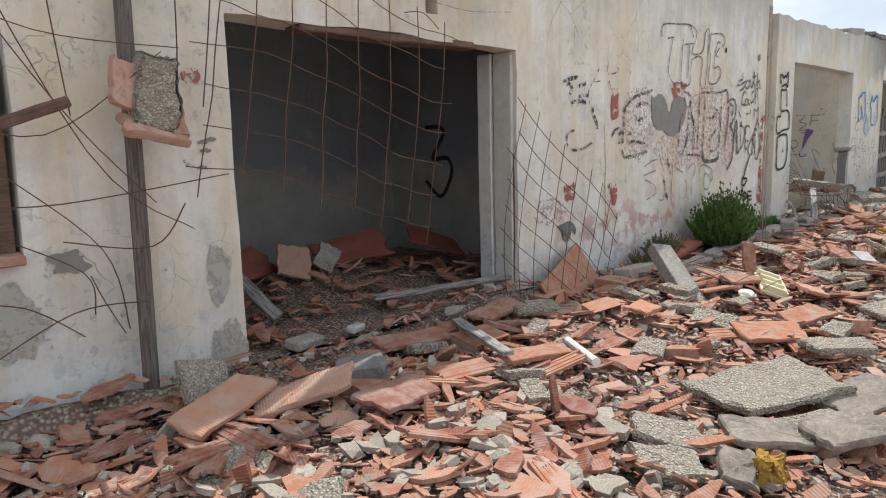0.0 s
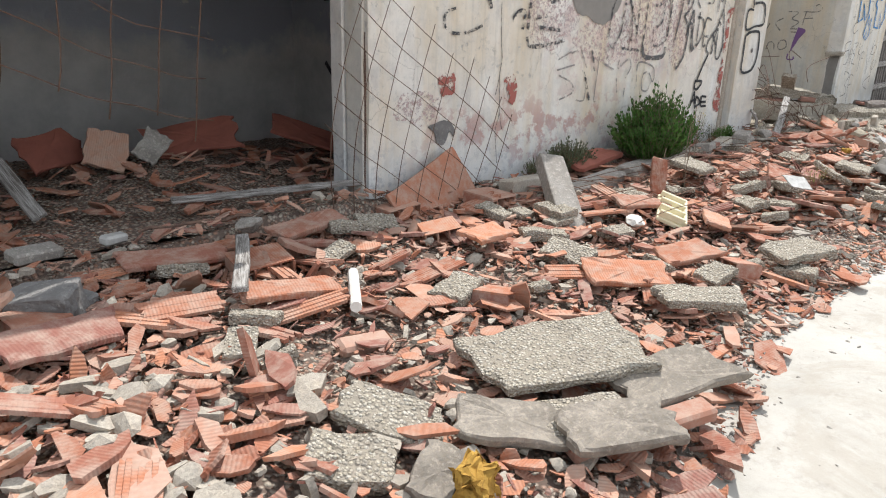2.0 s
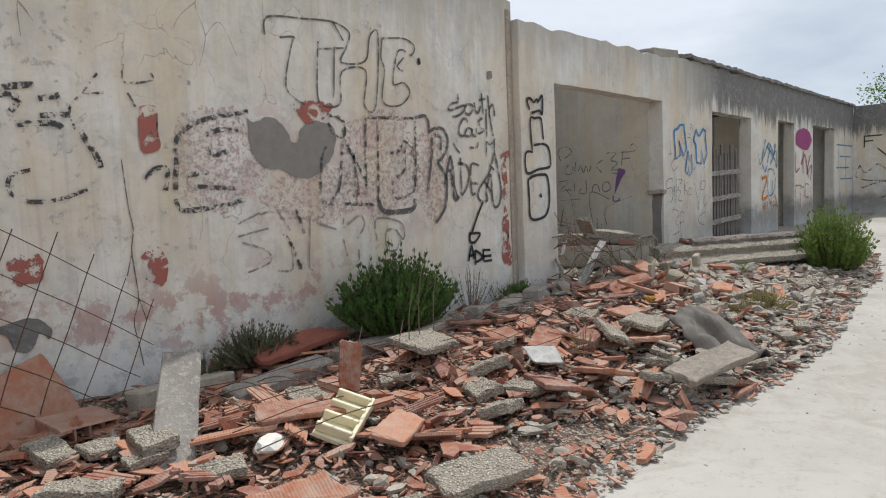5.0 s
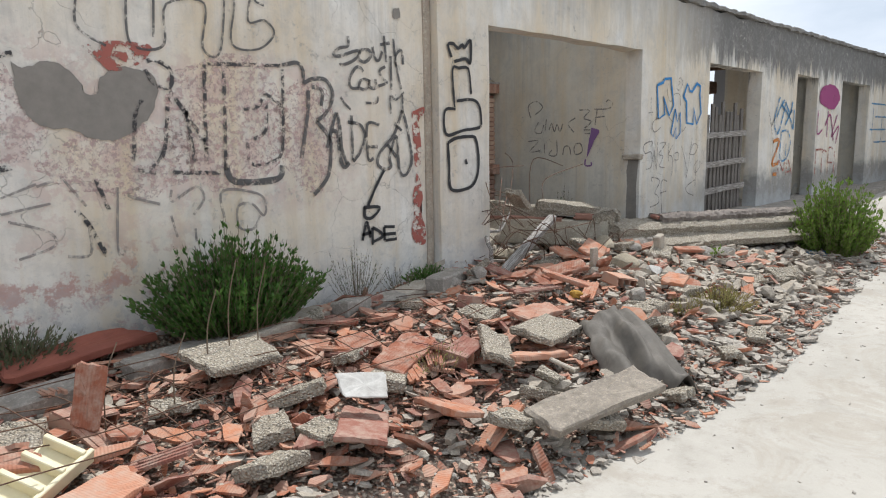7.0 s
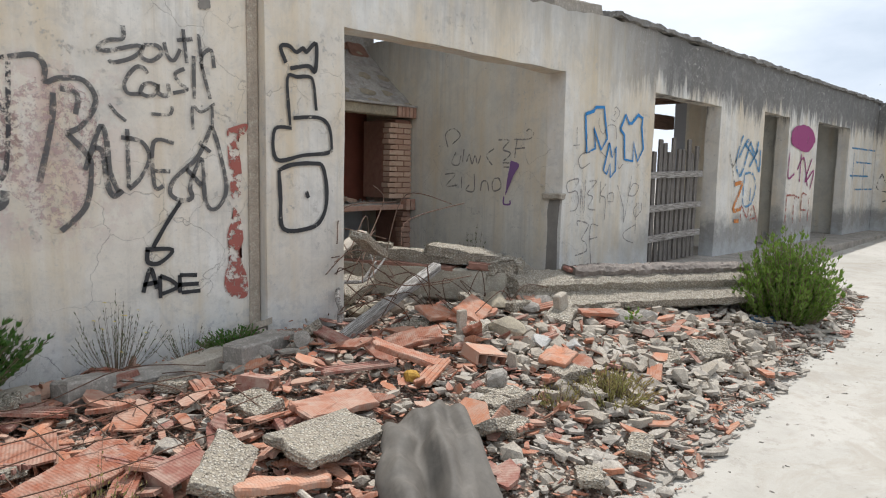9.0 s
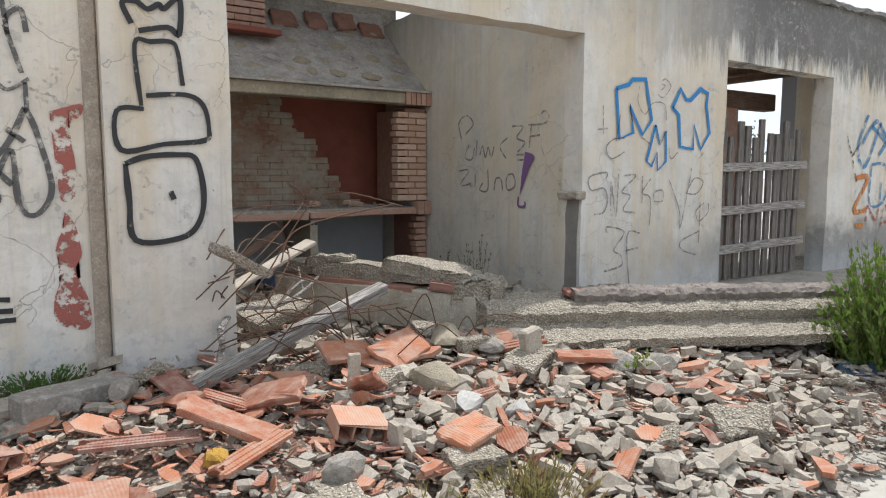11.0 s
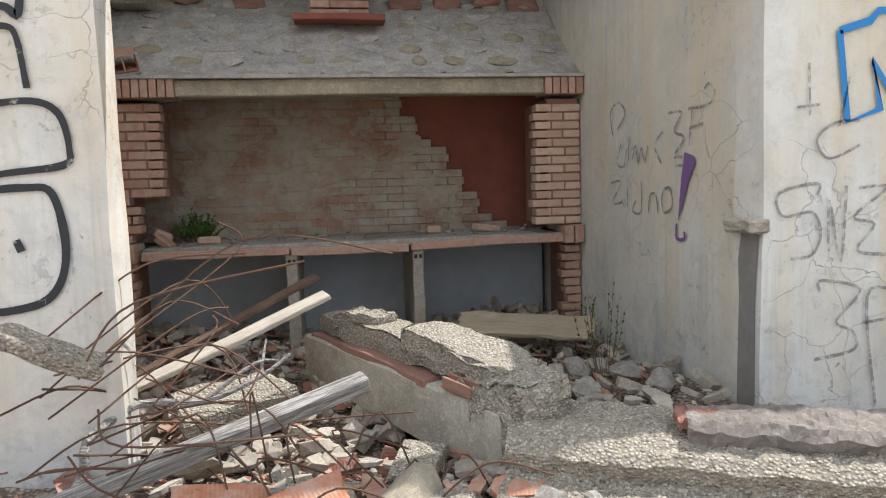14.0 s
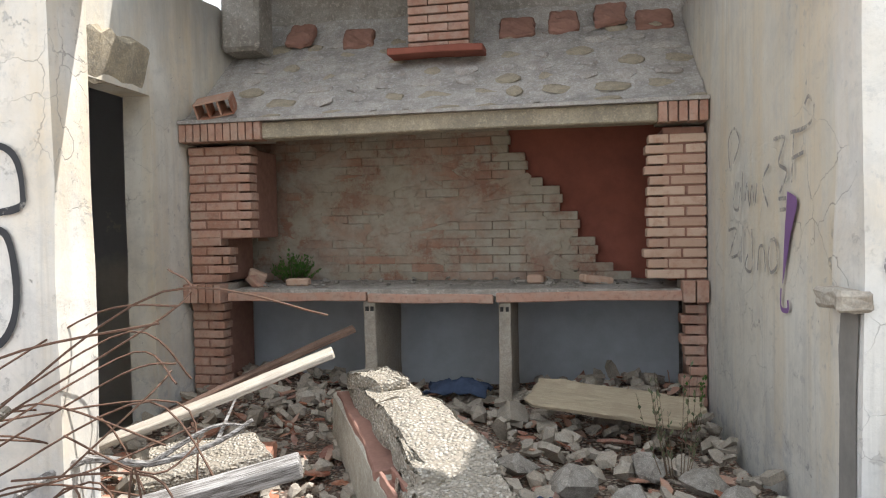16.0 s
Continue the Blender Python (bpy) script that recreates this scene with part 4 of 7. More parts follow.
RUBBLE = empty("rubble_heap", pose(6, 2, 0), "heap of broken red clay blocks, mortar and stones along the wall", "rubble", kind="stuff")


def under(ob, parent, kind=""):
    """Parent ob, built in world places, without moving it."""
    ob.parent = parent
    ob.matrix_parent_inverse = parent.matrix_basis.inverted()
    if kind:
        ob["kind"] = kind
    return ob


under(heap_sheet("crushed_bed", -3.4, 17.4, -1.4, 3.38, 0.055, "crushed clay and mortar grit"), RUBBLE, "stuff")
under(heap_sheet("crushed_bed", 1.6, 5.6, 3.36, 6.4, 0.07, "crushed clay and mortar grit"), RUBBLE, "stuff")
under(heap_sheet("crushed_bed", 9.4, 12.95, 3.22, 6.4, 0.055, "crushed clay and mortar grit"), RUBBLE, "stuff")
rnd = random.Random(11)


def proto_plate(seed, thick, ribbed=False):
    r = random.Random(seed)
    n = r.randint(5, 9)
    ang = sorted(2 * math.pi * (i + r.uniform(-0.3, 0.3)) / n for i in range(n))
    asp = r.uniform(0.24, 0.72)
    ring = [(0.5 * (q := r.uniform(0.6, 1.15)) * math.cos(a), 0.5 * asp * q * math.sin(a)) for a in ang]
    bend = r.uniform(-0.15, 0.15)
    verts = [(x, y, thick / 2 + bend * x * x + r.uniform(-0.008, 0.008)) for x, y in ring]
    verts += [(x * r.uniform(0.9, 1.06), y * r.uniform(0.9, 1.06), -thick / 2 + bend * x * x) for x, y in ring]
    faces = [tuple(range(n)), tuple(range(2 * n - 1, n - 1, -1))] + [(i, i + n, (i + 1) % n + n, (i + 1) % n) for i in range(n)]
    return verts, faces


def proto_lump(seed, flat=1.0, n=1):
    r = random.Random(seed)
    bm = bmesh.new()
    bmesh.ops.create_icosphere(bm, subdivisions=n, radius=0.5)
    off = Vector((seed, seed * 0.7, 0))
    for _ in range(9):
        nrm = Vector((r.uniform(-1, 1), r.uniform(-1, 1), r.uniform(-1, 1))).normalized()
        lim = r.uniform(0.24, 0.36)
        for v in bm.verts:
            k = v.co.dot(nrm)
            if k > lim:
                v.co -= nrm * (k - lim)
    for v in bm.verts:
        v.co += noise.noise_vector(v.co * 4 + off) * 0.035
        v.co.z *= flat
    bm.verts.ensure_lookup_table()
    out = [tuple(v.co) for v in bm.verts], [tuple(v.index for v in f.verts) for f in bm.faces]
    bm.free()
    return out


CLAYS = [proto_plate(s, 0.034 + 0.022 * (s % 3)) for s in range(25)]
STONES = [proto_lump(s, 0.6) for s in range(7)] + [proto_plate(40 + s, 0.14 + 0.03 * (s % 4)) for s in range(12)]
SLATES = [proto_plate(60 + s, 0.10 + 0.02 * (s % 3)) for s in range(12)] + [proto_lump(20 + s, 0.5) for s in range(2)]


def scatter(count, pick, size, tilt, proto_set, lift=0.0):
    """Random poses: (proto, matrix)."""
    out = []
    while len(out) < count:
        spot = pick()
        if spot is None:
            continue
        x, y = spot
        s = size()
        steep = tilt * (3.2 if rnd.random() < 0.10 else 1)
        m = pose(x, y, heap(x, y) + lift + s * rnd.uniform(-0.02, 0.16), rnd.gauss(0, steep), rnd.gauss(0, steep), rnd.uniform(0, 360)) @ Matrix.Diagonal((s, s * rnd.uniform(0.7, 1.1), s, 1))
        out.append((rnd.randrange(len(proto_set)), m))
    return out


def joined(name, placed, protos, material, label):
    verts, faces, uvs = [], [], []
    for k, m in placed:
        pv, pf = protos[k]
        a = np.asarray(pv)
        mm = np.array(m)
        n = len(verts)
        s = np.linalg.norm(mm[:3, 0])
        verts.extend(map(tuple, a @ mm[:3, :3].T + mm[:3, 3]))
        uvs.extend(map(tuple, a[:, :2] * s + mm[:2, 3]))
        faces.extend(tuple(i + n for i in f) for f in pf)
    ob = part(name, mesh_of(name, verts, faces, material, uvs), label=label)
    return under(ob, RUBBLE, "stuff")


def clay_share(x, y):
    d = y - edge_y(x)
    if y > 3.25:
        return 0.45 if x > 8 else 0.85
    base = 0.88 if x < 8 else max(0.30, 0.88 - 0.17 * (x - 8))
    if x > 6.5 and d < 0.7:
        base *= 0.45
    if x > 13:
        base = 0.12
    return base


def spot_for(want_clay, x0=-3.2, x1=16.8, dmin=0.0, ymax=3.3):
    def f():
        x = rnd.uniform(x0, x1)
        y = rnd.uniform(edge_y(x) + dmin, ymax)
        if 9.58 < x < 10.25 and y > 3.22:
            return None
        p = clay_share(x, y)
        return (x, y) if rnd.random() < (p if want_clay else 1 - p) else None
    return f


def spot_room(x0, x1, y0, y1):
    return lambda: (rnd.uniform(x0, x1), rnd.uniform(y0, y1))


rs = lambda a, b, p=1.6: (lambda: a + (b - a) * rnd.random() ** p)
clays = scatter(2500, spot_for(True), rs(0.09, 0.34, 2.4), 11, CLAYS, 0.012)
clays += scatter(11500, spot_for(True), rs(0.035, 0.13), 19, CLAYS, 0.004)
clays += scatter(900, spot_room(-0.8, 2.6, 1.2, 3.25), rs(0.06, 0.26, 2.0), 13, CLAYS, 0.01)
clays += scatter(330, spot_room(1.7, 5.4, 3.5, 5.6), rs(0.08, 0.30), 12, CLAYS, 0.01)
clays += scatter(420, spot_room(9.5, 12.8, 3.35, 6.2), rs(0.06, 0.20), 14, CLAYS, 0.01)
stones = scatter(1500, spot_for(False, dmin=0.15), rs(0.05, 0.17, 2.2), 14, STONES, 0.0)
stones += scatter(2200, spot_for(True, dmin=0.1), rs(0.03, 0.12, 2.2), 14, STONES, 0.004)
stones += scatter(260, spot_room(-0.8, 2.6, 1.2, 3.25), rs(0.05, 0.16, 2.0), 14, STONES, 0.01)
stones += scatter(900, spot_room(9.5, 12.9, 3.35, 6.2), rs(0.06, 0.22, 1.8), 18, STONES, 0.02)
stones += scatter(160, spot_room(10.5, 12.8, 1.7, 3.2), rs(0.06, 0.16), 16, STONES, 0.01)
clays += scatter(190, spot_room(10.0, 12.6, 1.3, 3.1), rs(0.06, 0.26, 1.8), 15, CLAYS, 0.02)
stones += scatter(420, spot_room(10.3, 13.0, 1.05, 2.5), rs(0.06, 0.22, 1.9), 17, STONES, 0.02)
stones += scatter(130, spot_room(1.1, 3.0, 0.7, 2.1), rs(0.06, 0.2, 1.8), 9, STONES, 0.012)
slates = scatter(2600, spot_for(False, 7.5, 16.8), rs(0.05, 0.18, 1.8), 7, SLATES, 0.0)
slates += scatter(320, spot_for(False, 3.4, 12, -0.02, 2.0), rs(0.05, 0.16), 8, SLATES, 0.0)
crumbs = scatter(5200, spot_for(True, dmin=-0.06), rs(0.012, 0.045), 20, CLAYS, 0.0)
grit = scatter(5200, lambda: (lambda x: (x, edge_y(x) + rnd.gauss(0.22, 0.26)))(rnd.uniform(-2.5, 16.8)), rs(0.008, 0.04, 2.2), 20, STONES, 0.0)
crumbs += scatter(1800, lambda: (lambda x: (x, edge_y(x) + rnd.gauss(0.05, 0.22)))(rnd.uniform(1.5, 12)), rs(0.012, 0.06, 1.8), 12, CLAYS, 0.012)
grit += scatter(2200, lambda: (lambda x: (x, edge_y(x) + rnd.gauss(-0.05, 0.2)))(rnd.uniform(1.5, 16)), rs(0.012, 0.055, 2.2), 10, STONES, 0.018)
grit += scatter(160, lambda: (rnd.uniform(2.5, 16), rnd.uniform(-0.4, 0.7)), rs(0.008, 0.03, 2), 12, STONES, 0.03)
# the pieces nearest to the way are single parts
near = [c for c in clays[:2500] if 1.2 < c[1].translation.x < 9.5 and c[1].translation.y < 2.6][:300]
taken = {id(c) for c in near}
clays = [c for c in clays if id(c) not in taken]
stone_near, slate_near = stones[:280], slates[:280]
stones, slates = stones[280:], slates[280:]
M_MORTAR_ONE = stone_like("lime_mortar_piece", (0.50, 0.45, 0.37), (0.34, 0.30, 0.245), (0.43, 0.365, 0.285), island=False)
M_SLATE_ONE = stone_like("grey_tile_piece", (0.28, 0.25, 0.205), (0.36, 0.315, 0.255), (0.29, 0.245, 0.195), island=False)
joined("clay_debris", clays, CLAYS, M_CLAY, "broken ribbed red clay block pieces")
joined("clay_crumbs", crumbs, CLAYS, M_CLAY, "small red clay crumbs")
joined("stone_debris", stones, STONES, M_MORTAR, "lumps of pale mortar and stone")
joined("tile_debris", slates, SLATES, M_SLATE, "grey flat cement tile pieces")
joined("grit", grit, STONES, M_CONC, "grey grit")
PIECES = []
for k, (v, f) in enumerate(CLAYS):
    PIECES.append(mesh_of("clay_shard", v, f, M_CLAY_ONE, [(p[0] * 0.18, p[1] * 0.18) for p in v]))
for k, m in near:
    ob = part("clay_shard", PIECES[k], m=m)
    under(ob, RUBBLE)
LUMPS = [mesh_of("mortar_piece", v, f, M_MORTAR_ONE) for v, f in STONES]
FLATS = [mesh_of("tile_piece", v, f, M_SLATE_ONE) for v, f in SLATES]
for k, m in stone_near:
    under(part("mortar_piece", LUMPS[k], m=m), RUBBLE)
for k, m in slate_near:
    under(part("tile_piece", FLATS[k], m=m), RUBBLE)


# ---- fireplace room ----
def fire_back_material():
    a = Mat("smeared_fire_brick", 0.95, world=True)
    c = a.mix(a.step(a.random(False), 0.55, 0.9), (0.35, 0.305, 0.235), (0.34, 0.20, 0.14))
    c = a.mix(a.step(a.noise(4.5, 7, 0.75), 0.47, 0.58), c, (0.27, 0.15, 0.105))
    c = a.mix(a.calc("MULTIPLY", a.step(a.noise(1.6, 6, 0.7), 0.45, 0.62), 0.75), c, (0.40, 0.365, 0.30))
    c = a.mix(a.calc("MULTIPLY", a.step(a.noise(14, 6, 0.7), 0.45, 0.7), 0.5), c, (0.23, 0.195, 0.16))
    a.colour(c).bump(a.noise(22, 6, 0.7), 0.6, 0.01)
    return a.m


M_FIRE = fire_back_material()
M_FIRE_RED = simple("red_fire_clay", (0.27, 0.095, 0.065), (0.20, 0.07, 0.05), 0.92, 4)
M_HOOD = stone_like("hood_mortar", (0.42, 0.385, 0.35), (0.49, 0.455, 0.41), (0.33, 0.30, 0.27), island=False)
M_HOOD_STONE = stone_like("hood_stone", (0.43, 0.40, 0.365), (0.56, 0.515, 0.455), (0.37, 0.325, 0.29), island=False)
M_UNDER = simple("bluish_whitewash", (0.50, 0.52, 0.53), (0.40, 0.41, 0.41), 0.92, 3)


def box_mesh(name, sx, sy, sz, material, bev=0.004, rough=0.0, cuts=0, seed=1):
    return bm_mesh(name, bevel_box(sx, sy, sz, bev, rough, cuts, seed), material)


FIRE = empty("fireplace", pose(11.2, 6.0, 0.25), "ruined brick barbecue fireplace with sloping stone hood and worktop", "fireplace")


def in_fire(name, me, x, y, z, label="", parent=None, rot=(0, 0, 0)):
    ob = part(name, me, label=label, m=pose(x, y, z, *rot))
    return under(ob, FIRE) if parent is None else under2(ob, parent)


def under2(ob, parent):
    ob.parent = parent
    ob.matrix_parent_inverse = (FIRE.matrix_basis @ parent.matrix_parent_inverse @ parent.matrix_basis).inverted()
    return ob


brick_w, brick_h, joint = 0.235, 0.054, 0.012
BRICKS = {}


def brick_mesh(w, d, material):
    key = (round(w, 2), round(d, 2), material.name)
    if key not in BRICKS:
        BRICKS[key] = box_mesh("brick", round(w, 2), round(d, 2), brick_h, material, 0.004)
    return BRICKS[key]


def brick_column(name, x0, x1, z0, z1, ragged, material, label, y=5.6):
    """Courses of brick between x0 and x1; ragged(z) gives the broken outer edge as (lo, hi)."""
    core = box_mesh(name, max(0.05, x1 - x0 - 0.10), 0.62, z1 - z0, M_CLAY_DULL, 0.004)
    cx = (x0 + x1) / 2 + (-0.05 if ragged and ragged(z0)[1] < x1 + 1 and x0 < 10 else 0.04)
    col = in_fire(name, core, cx, y + 0.319, z0, label)
    z, row = z0, 0
    while z + brick_h <= z1 + 0.01:
        lo, hi = ragged(z + 0.03)
        u = lo - (0.12 if row % 2 else 0.0)
        while u < hi - 0.03:
            a, b = max(u, lo), min(u + brick_w, hi)
            if b - a > 0.04:
                in_fire("brick", brick_mesh(b - a, 0.115, material), (a + b) / 2, y + 0.0575 + rnd.uniform(-0.003, 0.003), z + joint / 2, parent=col)
            u += brick_w + joint
        z += brick_h + joint
        row += 1
    return col


def rag(lo, hi, seed, left=False, right=False, amp=0.024):
    def f(z):
        k = amp * (1.6 * noise.noise((z * 7, seed, 0)) + (0.4 if int(z / 0.066) % 2 else -0.4))
        return (lo + (k if left else 0), hi + (k if right else 0))
    return f


brick_column("right_pillar", 12.60, 12.95, 1.20, 2.16, rag(12.59, 12.95, 1, left=True), M_BRICK, "pale narrow brick pillar with a broken edge")
brick_column("left_pillar", 9.41, 9.90, 1.50, 2.16, rag(9.41, 9.89, 2, right=True, amp=0.03), M_BRICK_R, "pinkish red brick pillar with a broken edge")
brick_column("left_pillar_foot", 9.41, 9.68, 1.18, 1.50, rag(9.41, 9.70, 3, right=True), M_BRICK_R, "stepped remains of a red brick pillar")
brick_column("left_base", 9.41, 9.67, 0.25, 1.04, rag(9.41, 9.66, 4), M_BRICK_R, "red brick base pillar")
brick_column("right_base", 12.82, 12.95, 0.25, 1.05, rag(12.81, 12.95, 5, left=True, amp=0.03), M_BRICK_R, "narrow red brick base pillar")


def soldier_row(name, x0, x1, z0, z1, label):
    bed = in_fire(name, box_mesh(name, x1 - x0 - 0.01, 0.22, z1 - z0 - 0.006, M_MORTAR), (x0 + x1) / 2, 5.67, z0 + 0.003, label)
    n = max(2, int((x1 - x0) / 0.056))
    w = (x1 - x0) / n
    me = box_mesh("brick", w - 0.009, 0.12, z1 - z0, M_BRICK_R, 0.003)
    for k in range(n):
        in_fire("brick", me, x0 + (k + 0.5) * w, 5.57 + 0.0, z0, parent=bed)


soldier_row("left_mantel_bricks", 9.385, 10.01, 2.185, 2.31, "row of upright red bricks")
soldier_row("right_mantel_bricks", 12.65, 12.952, 2.185, 2.31, "row of upright red bricks")
soldier_row("left_band", 9.385, 9.68, 1.045, 1.178, "row of upright red bricks")
soldier_row("right_band", 12.79, 12.952, 1.06, 1.195, "row of upright red bricks")
in_fire("mantel_beam", bm_mesh("mantel_beam", bevel_box(2.66, 0.16, 0.118, 0.01, 0.010, 8, 5), M_YSTONE), 11.33, 5.62, 2.195, "pale worn timber beam")


def hood():
    """Sloping mortared skirt with a flat front shelf."""
    prof = [(5.50, 2.312), (5.50, 2.335), (5.62, 2.36), (5.74, 2.45), (5.90, 2.58), (6.10, 2.76), (6.30, 2.93), (6.50, 3.10), (6.62, 3.3)]
    xs = [9.385 + (12.955 - 9.385) * i / 60 for i in range(61)]
    verts = []
    for (y, z) in prof:
        for x in xs:
            k = 0.0 if y < 5.51 else 1.0
            verts.append((x, y + 0.012 * k * noise.noise((x * 5, y * 5, 1)), z + k * (0.028 * noise.noise((x * 4, y * 6, 2)) + 0.014 * noise.noise((x * 13, y * 13, 3)))))
    n, m = len(xs), len(prof)
    faces = [(j * n + i, j * n + i + 1, j * n + n + i + 1, j * n + n + i) for j in range(m - 1) for i in range(n - 1)]
    low = len(verts)
    for x in xs:
        verts.append((x, 6.60, 2.312))
    faces += [(i + 1, i, low + i, low + i + 1) for i in range(n - 1)]
    ob = under(part("hood", mesh_of("hood", verts, faces, M_HOOD), label="grey cracked stone and mortar hood"), FIRE)
    stones = [bm_stone(s) for s in range(6)]
    for row in range(7):
        x = 9.5 + rnd.uniform(0, 0.15)
        while x < 12.9:
            w = rnd.uniform(0.16, 0.34)
            t = (row + 0.5) / 7
            y = 5.58 + 0.92 * t
            z = 2.345 + 0.005 + max(0.0, (y - 5.64)) * 0.86
            if not (10.8 < x < 11.55 and row > 3):
                m = pose(x + w / 2, y, z + 0.004, 40 if row else 14, rnd.uniform(-3, 3), rnd.uniform(-6, 6)) @ Matrix.Diagonal((w * 0.92, rnd.uniform(0.14, 0.17), 0.07, 1))
                s = part("stone", stones[rnd.randrange(6)], m=m)
                under2(s, ob)
            x += w + 0.02
    return ob


def bm_stone(seed):
    v, f = proto_lump(80 + seed, 0.8, 2)
    return mesh_of("stone", v, f, M_HOOD_STONE if seed % 3 else M_YSTONE)


hood()
chimney = in_fire("chimney", box_mesh("chimney", 0.44, 0.4, 1.2, M_MORTAR), 11.165, 6.32, 2.86, "brick chimney stub on the hood")
for row in range(17):
    for k in range(2):
        w = (0.30, 0.155)[(k + row) % 2]
        x = 10.935 + (0.155 if k == 0 else 0.305 + 0.08) if row % 2 == 0 else 10.935 + (0.08 if k == 0 else 0.31)
        in_fire("brick", brick_mesh(w, 0.08, M_BRICK_R), x, 6.10, 2.87 + row * 0.066, parent=chimney)
in_fire("chimney_ledge", bm_mesh("chimney_ledge", bevel_box(0.70, 0.2, 0.05, 0.006, 0.008, 3, 2), M_FIRE_RED), 11.165, 6.03, 2.815, "red tile ledge")
for x, w in ((11.72, 0.26), (12.08, 0.22), (12.42, 0.24), (12.74, 0.26), (9.95, 0.22), (10.45, 0.25)):
    in_fire("tile", bm_mesh("tile", bevel_box(w, 0.05, 0.24, 0.012, 0.022, 5, w * 9), M_CLAY_DULL), x, 6.38, 2.98 + 0.1 * rnd.random(), "sooty red tile", rot=(-38, 0, rnd.uniform(-8, 8)))
in_fire("flue_pipe", bm_mesh("flue_pipe", bevel_box(0.32, 0.3, 1.3, 0.03, 0.01, 3, 3), M_CONC), 9.57, 6.25, 2.97, "square grey concrete flue")
# back of the hearth
in_fire("hearth_back", box_mesh("hearth_back", 3.55, 0.10, 1.25, M_FIRE_RED, 0), 11.17, 6.54, 1.12, "red fire-clay back of the hearth")
hearth = in_fire("hearth_bricks", box_mesh("hearth_bricks", 2.0, 0.07, 1.16, M_FIRE, 0.0), 10.40, 6.4315, 1.13, "smeared old brick lining, half broken away")
hearth_brick = [bm_mesh("brick", bevel_box(q, 0.08, 0.0625, 0.004, 0.004, 1, 3), M_FIRE) for q in (0.257, 0.145)]
row, z = 0, 1.13
while z < 2.28:
    lim = 12.40 - (z - 1.28) * 0.80 + 0.06 * noise.noise((z * 9, 3, 1))
    x = 9.42 - (0.13 if row % 2 else 0)
    while x + 0.1 < lim:
        w = min(0.25, lim - x)
        in_fire("brick", hearth_brick[0 if w > 0.2 else 1], x + (0.125 if w > 0.2 else 0.07), 6.43 + rnd.uniform(-0.006, 0.004), z + 0.006, parent=hearth)
        x += 0.262
    z += 0.066
    row += 1
in_fire("hearth_side", box_mesh("hearth_side", 0.03, 0.8, 1.1, M_DARK), 9.40, 6.15, 1.14, "black side of the hearth")
# worktop
in_fire("worktop", bm_mesh("worktop", bevel_box(3.12, 0.92, 0.055, 0.008, 0.012, 8, 4), M_CONC), 11.26, 6.07, 1.085, "dusty grey concrete worktop")
for x0, x1, dz in ((9.70, 10.72, 0.0), (10.73, 11.60, -0.012), (11.62, 12.80, 0.004)):
    in_fire("edge_board", bm_mesh("edge_board", bevel_box(x1 - x0, 0.06, 0.06, 0.006, 0.008, 5, x0), M_BRICK_R), (x0 + x1) / 2, 5.60, 1.055 + dz, "ribbed red clay edge board", rot=(0, rnd.uniform(-0.8, 0.8), 0))
for x in (10.735, 11.67):
    leg = in_fire("leg", bm_mesh("leg", bevel_box(0.085, 0.72, 0.80, 0.006, 0.010, 5, x), M_MORTAR), x, 5.98, 0.25, "worn mortared block leg")
    for k in (-0.018, 0.018):
        # solid dark blocks on the leg's front stand in for shade inside open cells
        in_fire("hollow", box_mesh("hollow", 0.02, 0.02, 0.03, M_DARK, 0), x + k, 5.616, 0.985, parent=leg)
in_fire("back_panel", box_mesh("back_panel", 3.5, 0.04, 0.84, M_UNDER, 0), 11.17, 6.56, 0.25, "bluish whitewashed panel under the worktop")


def lump_thing(name, x, y, z, sx, sy, sz, material, label, category, seed=1, rot=(0, 0, 0), group="", rough=None, cuts=3, bev=0.012):
    """A worn block of its own."""
    me = bm_mesh(name, bevel_box(sx, sy, sz, bev, 0.05 * min(sx, sy, sz) if rough is None else rough, cuts, seed), material)
    ob = new(name, me)
    ob.matrix_basis = pose(x, y, z, *rot)
    return tagged(ob, label, category, group)


